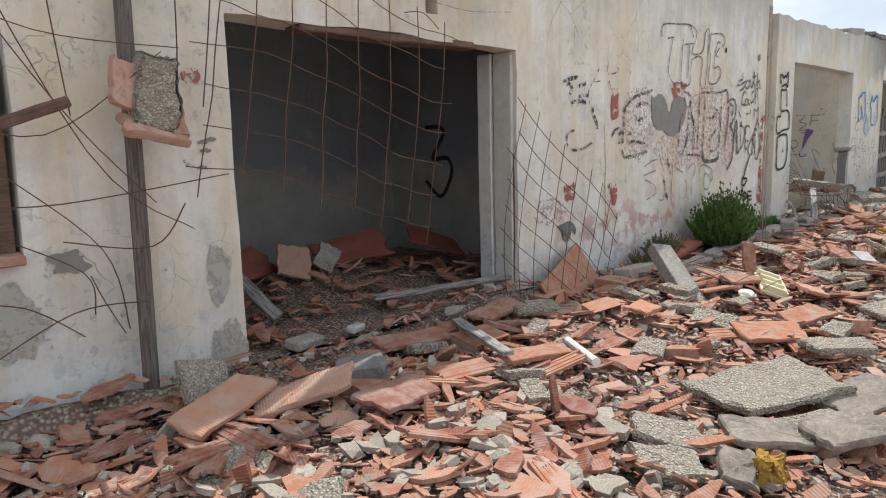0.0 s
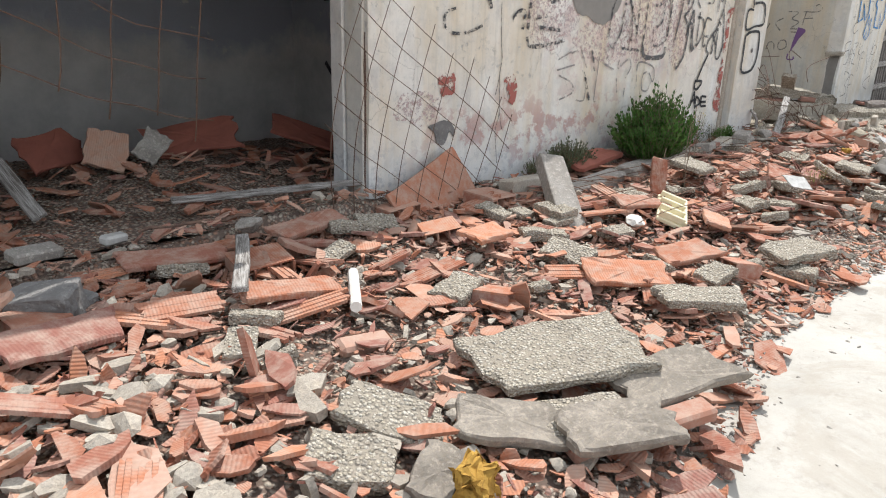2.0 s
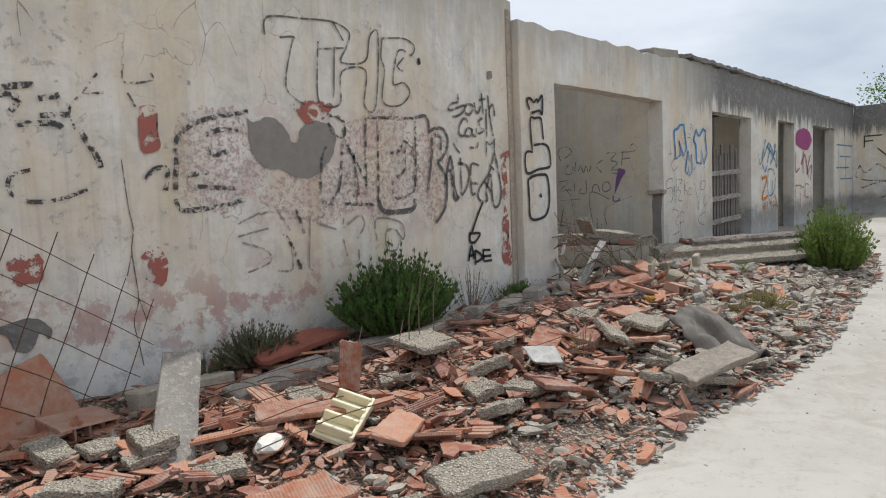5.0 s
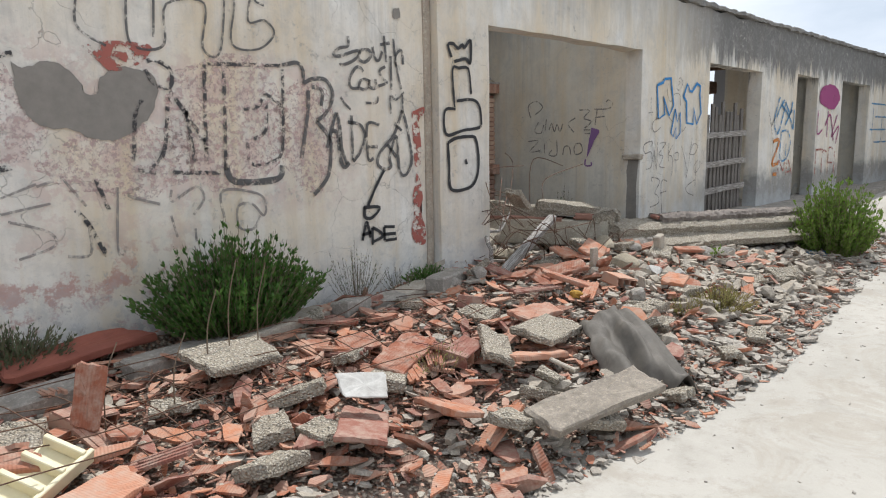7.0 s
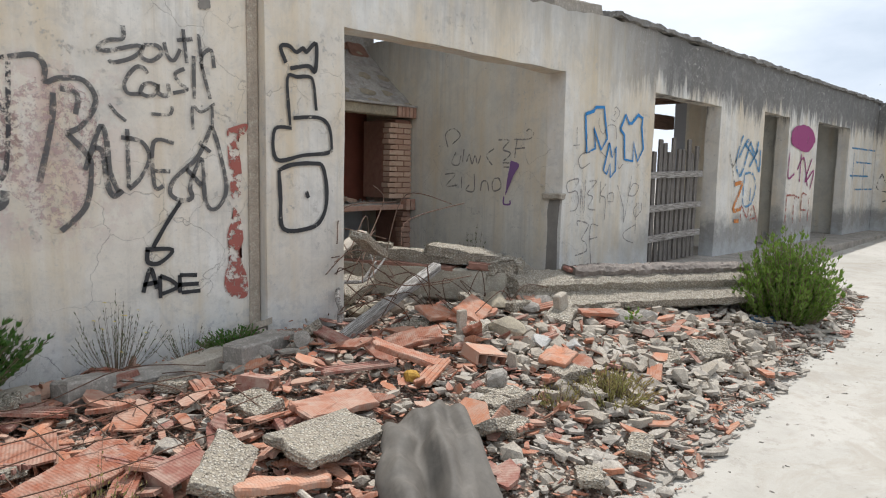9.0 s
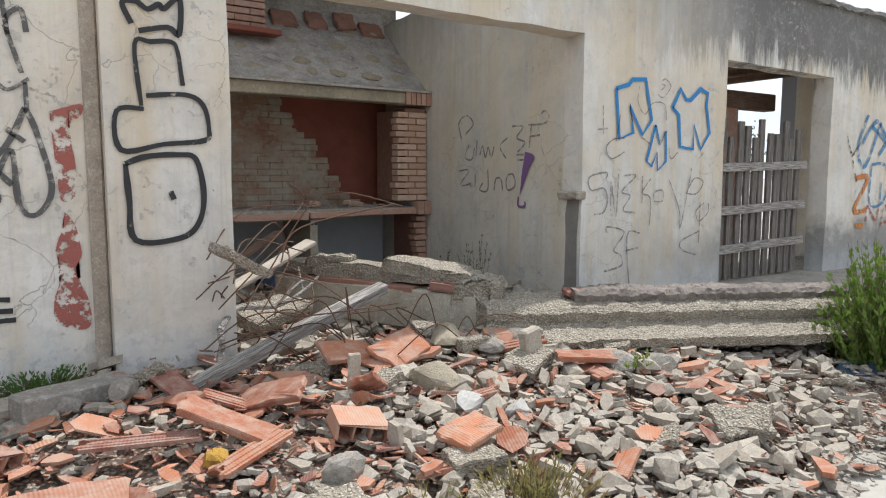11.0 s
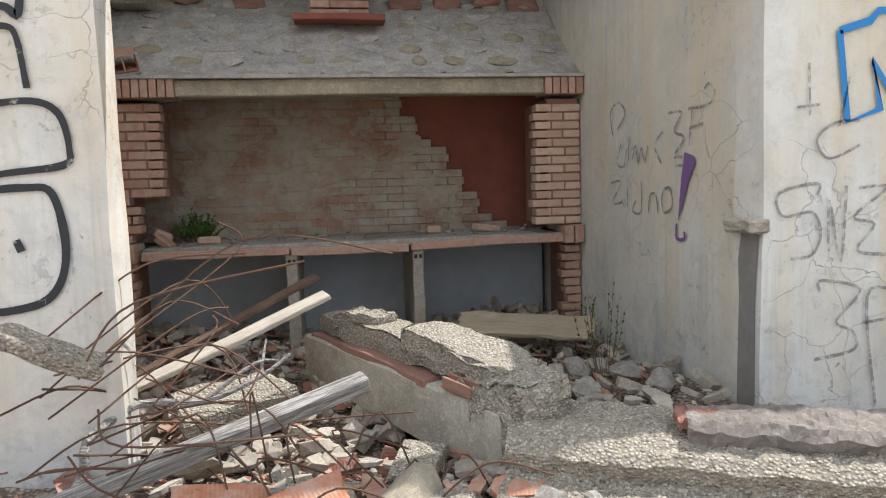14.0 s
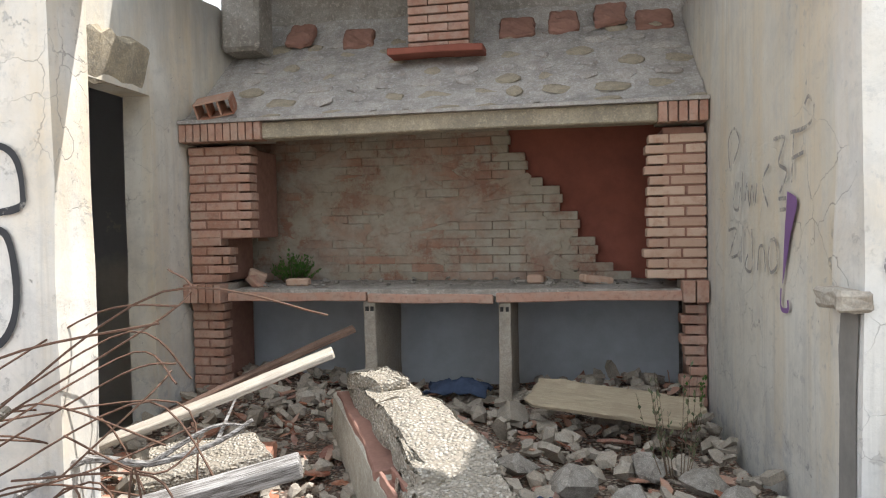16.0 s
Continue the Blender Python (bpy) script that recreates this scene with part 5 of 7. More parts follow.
def broken_slab_mesh(name, sx, sy, t, seed, material, n=18, jag=0.12):
    r = random.Random(seed)
    rim = []
    skew = r.uniform(-0.22, 0.22)
    corners = [(1 + skew, -1), (1 - skew * 0.6, r.uniform(0.75, 1)), (-1 + skew * 0.5, 1), (-1, -r.uniform(0.75, 1))]
    per = max(2, n // 3)
    for q in range(4):
        (ax, ay), (bx, by) = corners[q], corners[(q + 1) % 4]
        cut = r.random() < 0.45
        for i in range(per):
            u = (i + (0.25 * r.uniform(-1, 1) if i else (0.30 if cut else 0.0))) / per
            k = 1 - jag * 0.9 * r.random() ** 1.5
            px, py = ax + (bx - ax) * u, ay + (by - ay) * u
            px, py = (px * k, py * (1 - 0.3 * (1 - k))) if q % 2 == 0 else (px * (1 - 0.3 * (1 - k)), py * k)
            rim.append((px * sx / 2, py * sy / 2))
    n = len(rim)
    verts, faces = [], []
    for zz, sc in ((t, 0.5), (t, 0.95), (t * 0.8, 1.0), (t * 0.2, 0.99), (0, 0.93)):
        for x, y in rim:
            c = sc + (0.02 * r.uniform(-1, 1) if 0.6 < sc else 0.0)
            verts.append((x * c, y * c, zz + 0.10 * t * r.uniform(-1, 1) + 0.014 * noise.noise((x * c * 8, y * c * 8, seed))))
    verts += [(0, 0, t), (0, 0, 0)]
    for k in range(4):
        for i in range(n):
            j = (i + 1) % n
            faces.append((k * n + i, k * n + n + i, k * n + n + j, k * n + j))
    for i in range(n):
        j = (i + 1) % n
        faces += [(5 * n, i, j), (5 * n + 1, 4 * n + j, 4 * n + i)]
    return mesh_of(name, verts, faces, material, [(v[0], v[1]) for v in verts])


def slab_thing(name, x, y, z, sx, sy, t, material, label, seed, rot=(0, 0, 0), category="slab", group="", jag=0.12):
    ob = new(name, broken_slab_mesh(name, sx, sy, t, seed, material, jag=jag))
    ob.matrix_basis = pose(x, y, z, *rot)
    return tagged(ob, label, category, group)


def on(x, y, lift=0.0):
    return heap(x, y) + lift


r5 = random.Random(8)
for k in range(40):
    sz = r5.uniform(1.22, 2.1)
    sx = r5.uniform(9.75, 12.1 - (sz - 1.28) * 0.80)
    in_fire("mortar_smear", broken_slab_mesh("mortar_smear", r5.uniform(0.25, 0.6), r5.uniform(0.1, 0.24), 0.012, 200 + k, M_FIRE, jag=0.25), sx, 6.391 + 0.0004 * k, sz, rot=(90, r5.uniform(-20, 20), 0), parent=hearth)
# things on and about the worktop
lump_thing("loose_brick", 12.28, 6.0, 1.14, 0.22, 0.11, 0.055, M_BRICK, "loose pale brick lying on the worktop", "brick", 3, (0, 8, 20), "loose bricks")
lump_thing("loose_brick", 11.86, 6.05, 1.14, 0.12, 0.1, 0.06, M_BRICK, "broken brick end on the worktop", "brick", 4, (0, 0, -10), "loose bricks")
lump_thing("loose_brick", 10.12, 5.85, 1.14, 0.17, 0.1, 0.055, M_BRICK, "loose brick on the worktop", "brick", 5, (0, 0, 8), "loose bricks")
lump_thing("loose_brick", 9.80, 5.80, 1.14, 0.15, 0.09, 0.06, M_BRICK_R, "broken red brick on the worktop", "brick", 6, (0, 35, -20), "loose bricks")
lump_thing("loose_brick", 9.76, 5.90, 1.19, 0.14, 0.09, 0.06, M_BRICK, "broken brick on the worktop", "brick", 7, (10, 25, 30), "loose bricks")
top_bits = []
for k in range(150):
    s = 0.02 + 0.05 * rnd.random() ** 2
    m = pose(rnd.uniform(9.75, 12.75), rnd.uniform(5.66, 6.35), 1.145 + 0.2 * s, rnd.gauss(0, 15), rnd.gauss(0, 15), rnd.uniform(0, 360)) @ Matrix.Diagonal((s, s, s * 0.7, 1))
    top_bits.append((rnd.randrange(len(STONES)), m))
verts, faces = join([([Matrix(m) @ Vector(p) for p in STONES[k][0]], STONES[k][1]) for k, m in top_bits])
tagged(new("worktop_grit", mesh_of("worktop_grit", verts, faces, M_CONC)), "grey mortar grit on the worktop", "grit", kind="stuff")


def hollow_block(name, x, y, z, rot, sx=0.25, sy=0.25, sz=0.12, label="", cells=3, material=None, group="hollow clay blocks"):
    """A clay block with its cells open at both ends."""
    t, bits = 0.011, []

    def bx(x0, x1, z0, z1):
        v = [(a, b + rnd.uniform(-0.012, 0.012), c) for a in (x0, x1) for b in (-sy / 2, sy / 2) for c in (z0, z1)]
        return v, [(0, 1, 3, 2), (4, 6, 7, 5), (0, 4, 5, 1), (2, 3, 7, 6), (0, 2, 6, 4), (1, 5, 7, 3)]
    bits += [bx(-sx / 2, sx / 2, 0, t), bx(-sx / 2, sx / 2, sz - t, sz)]
    for k in range(cells + 1):
        u = -sx / 2 + (sx - t) * k / cells
        bits.append(bx(u, u + t, t, sz - t))
    ob = empty(name, pose(x, y, z, *rot), "x", "y")
    for k, (v, f) in enumerate(bits):
        part("skin" if k < 2 else "web", mesh_of("skin" if k < 2 else "web", v, f, material or M_CLAY_ONE, [(p[0], p[1]) for p in v]), ob)
    return tagged(ob, label or "broken red hollow clay block", "block", group)


hollow_block("clay_block", 9.62, 5.66, 2.40, (25, -12, 12), 0.26, 0.2, 0.12, "broken hollow red block lying on the hood")
slab_thing("wall_lump", 9.30, 4.85, 2.47, 0.16, 0.6, 0.30, M_YSTONE, "broken yellowish lintel stone over the doorway", 5, (0, 12, 0), "stone")

# fallen beams and slabs in and before the fireplace room
def long_beam(name, x, y, z, rot, length, profile, material, label, seed=3, category="beam", chew=1.0):
    """A cast beam: profile (across, up) swept along x with chewed edges."""
    n = 150
    verts, faces = [], []
    fine = []
    for (b0, c0), (b1, c1) in zip(profile, profile[1:] + profile[:1]):
        k = max(1, int(math.hypot(b1 - b0, c1 - c0) / 0.022))
        fine += [(b0 + (b1 - b0) * q / k, c0 + (c1 - c0) * q / k) for q in range(k)]
    profile, m = fine, len(fine)
    for i in range(n + 1):
        u = -length / 2 + length * i / n
        for (b, c) in profile:
            p = Vector((u, b, c))
            d = noise.noise_vector(p * 5 + Vector((seed, 0, 0))) * 0.022 + noise.noise_vector(p * 19 + Vector((seed, 3, 0))) * 0.02 + noise.noise_vector(p * 47 + Vector((seed, 7, 0))) * 0.012
            verts.append(tuple(p + d * chew))
    for i in range(n):
        for k in range(m):
            a, b = i * m + k, i * m + (k + 1) % m
            faces.append((a, b, b + m, a + m))
    faces += [tuple(range(m))[::-1], tuple(range(n * m, n * m + m))]
    ob = new(name, mesh_of(name, verts, faces, material))
    ob.matrix_basis = pose(x, y, z, *rot)
    return tagged(ob, label, category)


BEAM1 = empty("fallen_beam", pose(11.38, 3.78, 0.42, 0, 0.5, -63.5), "fallen concrete lintel with clay blocks and cement on top", "beam")
part("concrete_beam", bm_mesh("concrete_beam", bevel_box(1.74, 0.29, 0.27, 0.012, 0.012, 8, 3), M_CREAM_CONC), BEAM1, "cream-faced concrete", Matrix.Identity(4))
part("broken_end", bm_mesh("broken_end", bevel_box(0.42, 0.31, 0.37, 0.05, 0.045, 12, 13), M_PEBBLE), BEAM1, "rough pebbly broken end", pose(0.76, 0.03, 0.0))
part("clay_strip", bm_mesh("clay_strip", bevel_box(1.20, 0.27, 0.035, 0.006, 0.018, 12, 5), M_CLAY_DULL), BEAM1, "red hollow clay strip", pose(-0.2, 0.0, 0.258))
part("cement_topping", bm_mesh("cement_topping", bevel_box(1.62, 0.25, 0.10, 0.03, 0.05, 26, 7), M_PEBBLE), BEAM1, "rough pebbly cement", pose(-0.02, 0.045, 0.29))
part("cement_crust", bm_mesh("cement_crust", bevel_box(0.62, 0.25, 0.075, 0.03, 0.03, 14, 23), M_PEBBLE), BEAM1, "grey cement crust", pose(0.40, 0.05, 0.36, 4, 6, 5))
channel = part("clay_channel", bm_mesh("clay_channel", bevel_box(0.22, 0.09, 0.014, 0.003, 0.008, 4, 6), M_CLAY_DULL), BEAM1, "broken red clay channel", pose(0.62, -0.10, 0.285, 8, 3, 4))
for k in range(3):
    part("web", bm_mesh("web", bevel_box(0.17 + 0.02 * k, 0.012, 0.045, 0.002, 0.006, 4, k + 2), M_CLAY_DULL), channel, "", pose(0, -0.044 + 0.044 * k, 0.013))
part("cement_lump", bm_mesh("cement_lump", bevel_box(0.34, 0.2, 0.09, 0.03, 0.03, 9, 17), M_PEBBLE), BEAM1, "rough pebbly cement", pose(-0.45, 0.03, 0.35, 0, -4, 12))
prof = [(-0.36, 0.04), (-0.375, 0.10), (-0.17, 0.155), (-0.15, 0.165), (-0.175, 0.235), (-0.145, 0.262), (-0.03, 0.295), (0.26, 0.295), (0.26, 0.0), (-0.24, 0.0)]
long_beam("fallen_cornice", 12.95, 2.40, 0.34, (0, 1, -23), 2.75, prof, M_PEBBLE, "fallen stepped pebbledash cornice beam lying in rubble", 3, chew=0.62)
long_beam("mortar_ridge", 13.22, 2.33, 0.615, (2, 1, -22.5), 2.05, [(-0.10, 0.0), (-0.115, 0.055), (-0.08, 0.085), (0.12, 0.075), (0.14, 0.0)], M_RIDGE, "weathered pinkish mortar ridge along the fallen cornice", 9, chew=0.75)
slab_thing("clay_board", 12.36, 2.70, 0.665, 0.26, 0.14, 0.035, M_CLAY_ONE, "ribbed red clay board lying on the fallen cornice", 48, (6, 0, -20), "clay board", "ribbed clay boards")
slab_thing("cement_slab", 10.12, 2.92, 1.00, 0.34, 0.17, 0.05, M_PEBBLE, "cement lump hanging on rusty wire", 12, (8, 28, 20), "slab")
slab_thing("clay_board", 10.62, 3.85, 0.50, 0.36, 0.2, 0.10, M_CLAY_ONE, "ribbed red clay board on the rubble", 13, (6, 6, 24), "clay board")
slab_thing("yellowed_board", 12.33, 4.95, 0.55, 0.95, 0.36, 0.03, M_PLY, "cracked yellowed chipboard lying on rubble", 14, (13, 3, -12), "board")
slab_thing("cement_slab", 10.55, 3.75, 0.52, 0.52, 0.36, 0.09, M_PEBBLE, "broken pebbly cement slab", 15, (8, -6, 30))
for k, (x, y, s, mt) in enumerate(((11.85, 4.25, 0.19, M_CONC), (12.1, 4.05, 0.24, M_CONC), (12.45, 4.35, 0.22, M_CONC), (12.35, 3.85, 0.2, M_CONC), (12.65, 4.05, 0.2, M_CONC), (12.7, 3.75, 0.18, M_CONC), (11.75, 5.05, 0.26, M_MORTAR), (10.45, 3.35, 0.24, M_YSTONE), (11.30, 2.75, 0.26, M_YSTONE), (11.0, 2.75, 0.22, M_YSTONE), (10.95, 2.35, 0.26, M_YSTONE), (11.45, 2.55, 0.18, M_CONC), (11.2, 2.2, 0.17, M_MORTAR), (11.75, 2.62, 0.17, M_CONC), (12.05, 2.1, 0.2, M_CONC), (12.3, 1.98, 0.22, M_CONC), (11.6, 2.05, 0.15, M_MORTAR), (9.55, 2.85, 0.17, M_CONC), (9.3, 2.95, 0.16, M_CONC), (10.95, 2.05, 0.2, M_WHITE), (11.15, 1.9, 0.16, M_WHITE), (13.9, 1.95, 0.3, M_CONC), (14.6, 2.1, 0.26, M_CONC), (10.15, 1.75, 0.2, M_CONC))):
    v, f = proto_lump(100 + k, 0.75, 2)
    ob = new("stone", mesh_of("stone", v, f, mt))
    ob.matrix_basis = pose(x, y, on(x, y, s * 0.22), 10 * math.sin(k), 8 * math.cos(k), 47 * k) @ Matrix.Diagonal((s * 1.25, s, s, 1))
    tagged(ob, "rough white-dusted stone in the rubble" if mt is M_WHITE else "yellowish tuff stone in the rubble" if mt is M_YSTONE else "rough grey stone in the rubble", "stone", "stones in the rubble")
lump_thing("upright_block", 11.63, 2.33, 0.33, 0.14, 0.07, 0.27, M_MORTAR, "small pale cement block standing upright", "block", 5, (-4, -8, 10))
lump_thing("upright_block", 11.86, 2.58, 0.30, 0.05, 0.06, 0.22, M_CONC, "thin grey cement piece standing upright", "block", 6, (0, 5, 10))
for x, y, z, sx, sy, rot in ((10.12, 2.46, 0.36, 0.46, 0.20, (24, -20, -62)), (10.66, 2.78, 0.42, 0.34, 0.22, (22, 6, 8)), (10.93, 2.66, 0.46, 0.34, 0.24, (26, -12, 22)), (10.55, 2.30, 0.36, 0.24, 0.14, (-28, 30, 40)), (11.9, 2.15, 0.42, 0.5, 0.12, (18, 6, -12)), (10.75, 1.75, 0.33, 0.26, 0.2, (10, -8, 15)), (9.85, 2.2, 0.34, 0.46, 0.15, (5, 20, -35)), (9.2, 2.0, 0.36, 0.5, 0.2, (12, 4, 5)), (8.0, 2.05, 0.38, 0.52, 0.22, (16, -6, 25)), (7.3, 1.55, 0.30, 0.5, 0.24, (10, 8, 50)), (7.75, 1.45, 0.28, 0.44, 0.2, (14, 10, 75)), (8.6, 1.55, 0.3, 0.42, 0.18, (-8, 6, -15)), (6.2, 1.75, 0.28, 0.46, 0.2, (14, 4, 30)), (5.4, 1.55, 0.25, 0.40, 0.22, (12, -6, -20)), (4.75, 1.55, 0.22, 0.5, 0.25, (16, 3, -35)), (2.1, 2.3, 0.22, 0.45, 0.24, (8, 4, 10)), (2.8, 3.0, 0.26, 0.55, 0.2, (10, 2, -8)), (1.4, 2.75, 0.24, 0.5, 0.22, (12, -10, 18)), (3.0, 2.2, 0.2, 0.45, 0.16, (9, 3, -16)), (1.75, 2.6, 0.26, 0.5, 0.2, (14, -14, -30)), (4.4, 2.3, 0.26, 0.42, 0.2, (8, 5, 14)), (3.6, 3.0, 0.30, 0.5, 0.2, (7, -3, 8)), (5.9, 2.2, 0.32, 0.48, 0.2, (13, 5, -12))):
    r = random.Random(int(x * 100))
    slab_thing("clay_board", x, y, on(x, y, 0.075), sx, sy, 0.035, M_CLAY_ONE, "ribbed red clay board broken from a block", int(x * 97), rot, "clay board", "ribbed clay boards", 0.09)
for x, y, rot, c in ((2.05, 2.55, (4, 6, 12), 3), (3.15, 2.75, (6, -4, -8), 4), (1.55, 3.0, (10, 15, 30), 3), (5.1, 2.95, (3, 3, 6), 4), (4.25, 2.55, (8, -10, -25), 3), (6.4, 2.5, (10, 8, 20), 3), (7.9, 2.35, (14, -6, -18), 3), (9.0, 2.45, (5, 12, 40), 2), (8.35, 1.9, (8, -8, 12), 3), (5.6, 1.3, (7, 7, 60), 3), (10.35, 2.05, (10, 12, -10), 3), (3.9, 1.75, (-6, 8, 15), 2), (4.4, 3.15, (4, -3, 4), 4)):
    hollow_block("clay_block", x, y, on(x, y, 0.005), rot, 0.06 * c + 0.05, rnd.uniform(0.14, 0.26), 0.085, "broken hollow red clay block with open cells", c)

# ---- things on the heap, first stretch ----
lump_thing("cement_cube", 2.20, 2.76, 0.19, 0.25, 0.20, 0.16, M_FOOT, "dark grey mossy cement block on rubble", "block", 8, (6, -4, 28), cuts=4)
SL = "broken cement slab with exposed pebbles"
slab_thing("cement_slab", 3.64, 1.15, 0.225, 0.74, 0.50, 0.05, M_PEBBLE, SL + ", lying level", 21, (3, -3, -24), group="cement slabs", jag=0.16)
SC = "grey-brown scored cement slab, tilted and cracked"
slab_thing("cement_slab", 3.86, 0.78, 0.20, 0.50, 0.30, 0.045, M_SCORED, SC, 22, (8, -7, -16), group="cement slabs", jag=0.15)
slab_thing("cement_slab", 3.42, 0.72, 0.185, 0.44, 0.26, 0.045, M_SCORED, SC, 122, (10, -4, -28), group="cement slabs", jag=0.2)
slab_thing("cement_slab", 3.16, 1.00, 0.17, 0.42, 0.22, 0.045, M_SCORED, SC, 23, (11, 7, -40), group="cement slabs", jag=0.16)
slab_thing("cement_slab", 3.34, 0.90, 0.15, 0.50, 0.24, 0.05, M_PEBBLE, SL, 123, (6, -5, -30), group="cement slabs", jag=0.2)
slab_thing("cement_slab", 2.86, 1.30, 0.165, 0.40, 0.24, 0.05, M_PEBBLE, SL, 24, (9, 14, -52), group="cement slabs", jag=0.14)
slab_thing("cement_slab", 2.62, 1.20, 0.14, 0.30, 0.22, 0.06, M_PEBBLE, SL, 25, (12, 10, -40), group="cement slabs", jag=0.18)
slab_thing("cement_slab", 2.80, 0.98, 0.13, 0.26, 0.18, 0.05, M_SCORED, SC, 124, (18, -10, 30), group="cement slabs", jag=0.2)
slab_thing("cement_slab", 1.66, 1.86, 0.13, 0.32, 0.20, 0.05, M_PEBBLE, SL, 125, (5, 6, -35), group="cement slabs", jag=0.2)
slab_thing("cement_slab", 2.36, 1.62, 0.14, 0.30, 0.18, 0.045, M_PEBBLE, SL, 126, (8, -4, 15), group="cement slabs", jag=0.2)
slab_thing("cement_slab", 1.50, 2.15, 0.17, 0.26, 0.18, 0.05, M_PEBBLE, SL, 127, (12, 5, 40), group="cement slabs", jag=0.2)
slab_thing("cement_slab", 2.08, 1.22, 0.12, 0.62, 0.30, 0.05, M_PEBBLE, SL + ", partly buried", 26, (4, 2, -38), group="cement slabs")
slab_thing("cement_slab", 1.62, 1.50, 0.11, 0.36, 0.24, 0.05, M_PEBBLE, SL + ", partly buried", 27, (5, 4, -30), group="cement slabs")
slab_thing("cement_slab", 4.85, 1.15, 0.16, 0.50, 0.22, 0.05, M_PEBBLE, SL, 28, (7, 4, -30), group="cement slabs")
slab_thing("cement_slab", 1.20, 2.30, 0.22, 0.34, 0.22, 0.06, M_PEBBLE, SL, 29, (14, -20, 20), group="cement slabs")
slab_thing("cement_slab", 1.45, 3.05, 0.40, 0.28, 0.26, 0.05, M_PEBBLE, "pebbly cement slab leaning against the wall", 30, (58, 10, 12), group="cement slabs")
slab_thing("cement_slab", 7.15, 2.45, 0.40, 0.50, 0.32, 0.05, M_PEBBLE, SL, 31, (14, 4, 14), group="cement slabs")
slab_thing("cement_slab", 8.45, 1.75, 0.30, 0.40, 0.22, 0.05, M_PEBBLE, SL, 32, (22, -8, 50), group="cement slabs")
slab_thing("cement_slab", 8.95, 1.72, 0.30, 0.55, 0.32, 0.05, M_PEBBLE, SL, 33, (8, 3, 12), group="cement slabs")
slab_thing("scored_slab", 8.34, 0.97, 0.20, 0.84, 0.24, 0.05, M_SCORED, "dark scored cement slab on small rubble", 34, (12, -3, -9), group="cement slabs", jag=0.06)
slab_thing("cement_slab", 6.1, 1.15, 0.17, 0.45, 0.26, 0.05, M_PEBBLE, SL, 35, (7, -4, -20), group="cement slabs")
slab_thing("cement_slab", 8.3, 0.95, 0.12, 0.28, 0.2, 0.05, M_PEBBLE, SL, 36, (5, 8, -30), group="cement slabs")
slab_thing("cement_slab", 7.9, 1.15, 0.18, 0.26, 0.2, 0.05, M_PEBBLE, SL, 37, (10, 12, 20), group="cement slabs")
clay_plank = empty("clay_plank", pose(1.98, 1.93, 0.17, 4, -3, -14), "long red clay block strip topped with mortar", "clay block")
part("clay_body", bm_mesh("clay_body", bevel_box(0.62, 0.16, 0.07, 0.005, 0.008, 4, 3), M_CLAY_ONE), clay_plank, "", Matrix.Identity(4))
part("mortar_bed", broken_slab_mesh("mortar_bed", 0.5, 0.13, 0.025, 4, M_PEBBLE), clay_plank, "pebbly mortar", pose(-0.02, 0.0, 0.07))
lump_thing("clay_beam_end", 3.55, 0.70, 0.12, 0.62, 0.10, 0.06, M_CLAY_ONE, "red clay block strip under the cement slab", "clay block", 4, (4, -4, -20))
lump_thing("ridge_tile", 1.75, 1.72, 0.18, 0.34, 0.12, 0.05, M_CLAY_ONE, "orange curved clay tile piece", "tile", 5, (20, 5, 20), bev=0.02)
lump_thing("ridge_tile", 3.10, 1.78, 0.20, 0.26, 0.10, 0.05, M_CLAY_ONE, "orange curved clay tile piece", "tile", 6, (20, 5, -5), bev=0.02)
lump_thing("yellow_foam", 2.84, 0.86, 0.13, 0.12, 0.09, 0.09, M_FOAM, "lump of yellow insulating foam", "foam", 7, (10, 5, 20), rough=0.04, cuts=7, bev=0.02)
lump_thing("yellow_foam", 9.75, 2.05, 0.33, 0.10, 0.07, 0.06, M_FOAM, "lump of dirty yellow insulating foam", "foam", 8, (10, 5, 50), rough=0.02)


def stick(name, a, b, radius, material, label, category, sides=8, taper=0.9, bend=0.03, seed=1):
    a, b = Vector(a), Vector(b)
    pts = [a.lerp(b, i / 8) + noise.noise_vector((i * 0.7, seed, 0)) * bend * (1 if 0 < i < 8 else 0) for i in range(9)]
    v, f = tube(pts, radius, sides, taper)
    return tagged(new(name, mesh_of(name, v, f, material)), label, category)


def timber(name, a, b, w, t, material, label, category, twist=0, seed=1):
    """A squared timber from a to b, with split, worn edges."""
    a, b = Vector(a), Vector(b)
    d = b - a
    bm = bevel_box(d.length, w, t, 0.006, 0.008, 6, seed, base=False)
    ob = new(name, bm_mesh(name, bm, material))
    ob.matrix_basis = Matrix.Translation((a + b) / 2) @ d.to_track_quat("X", "Z").to_matrix().to_4x4() @ pose(0, 0, 0, twist)
    return tagged(ob, label, category)


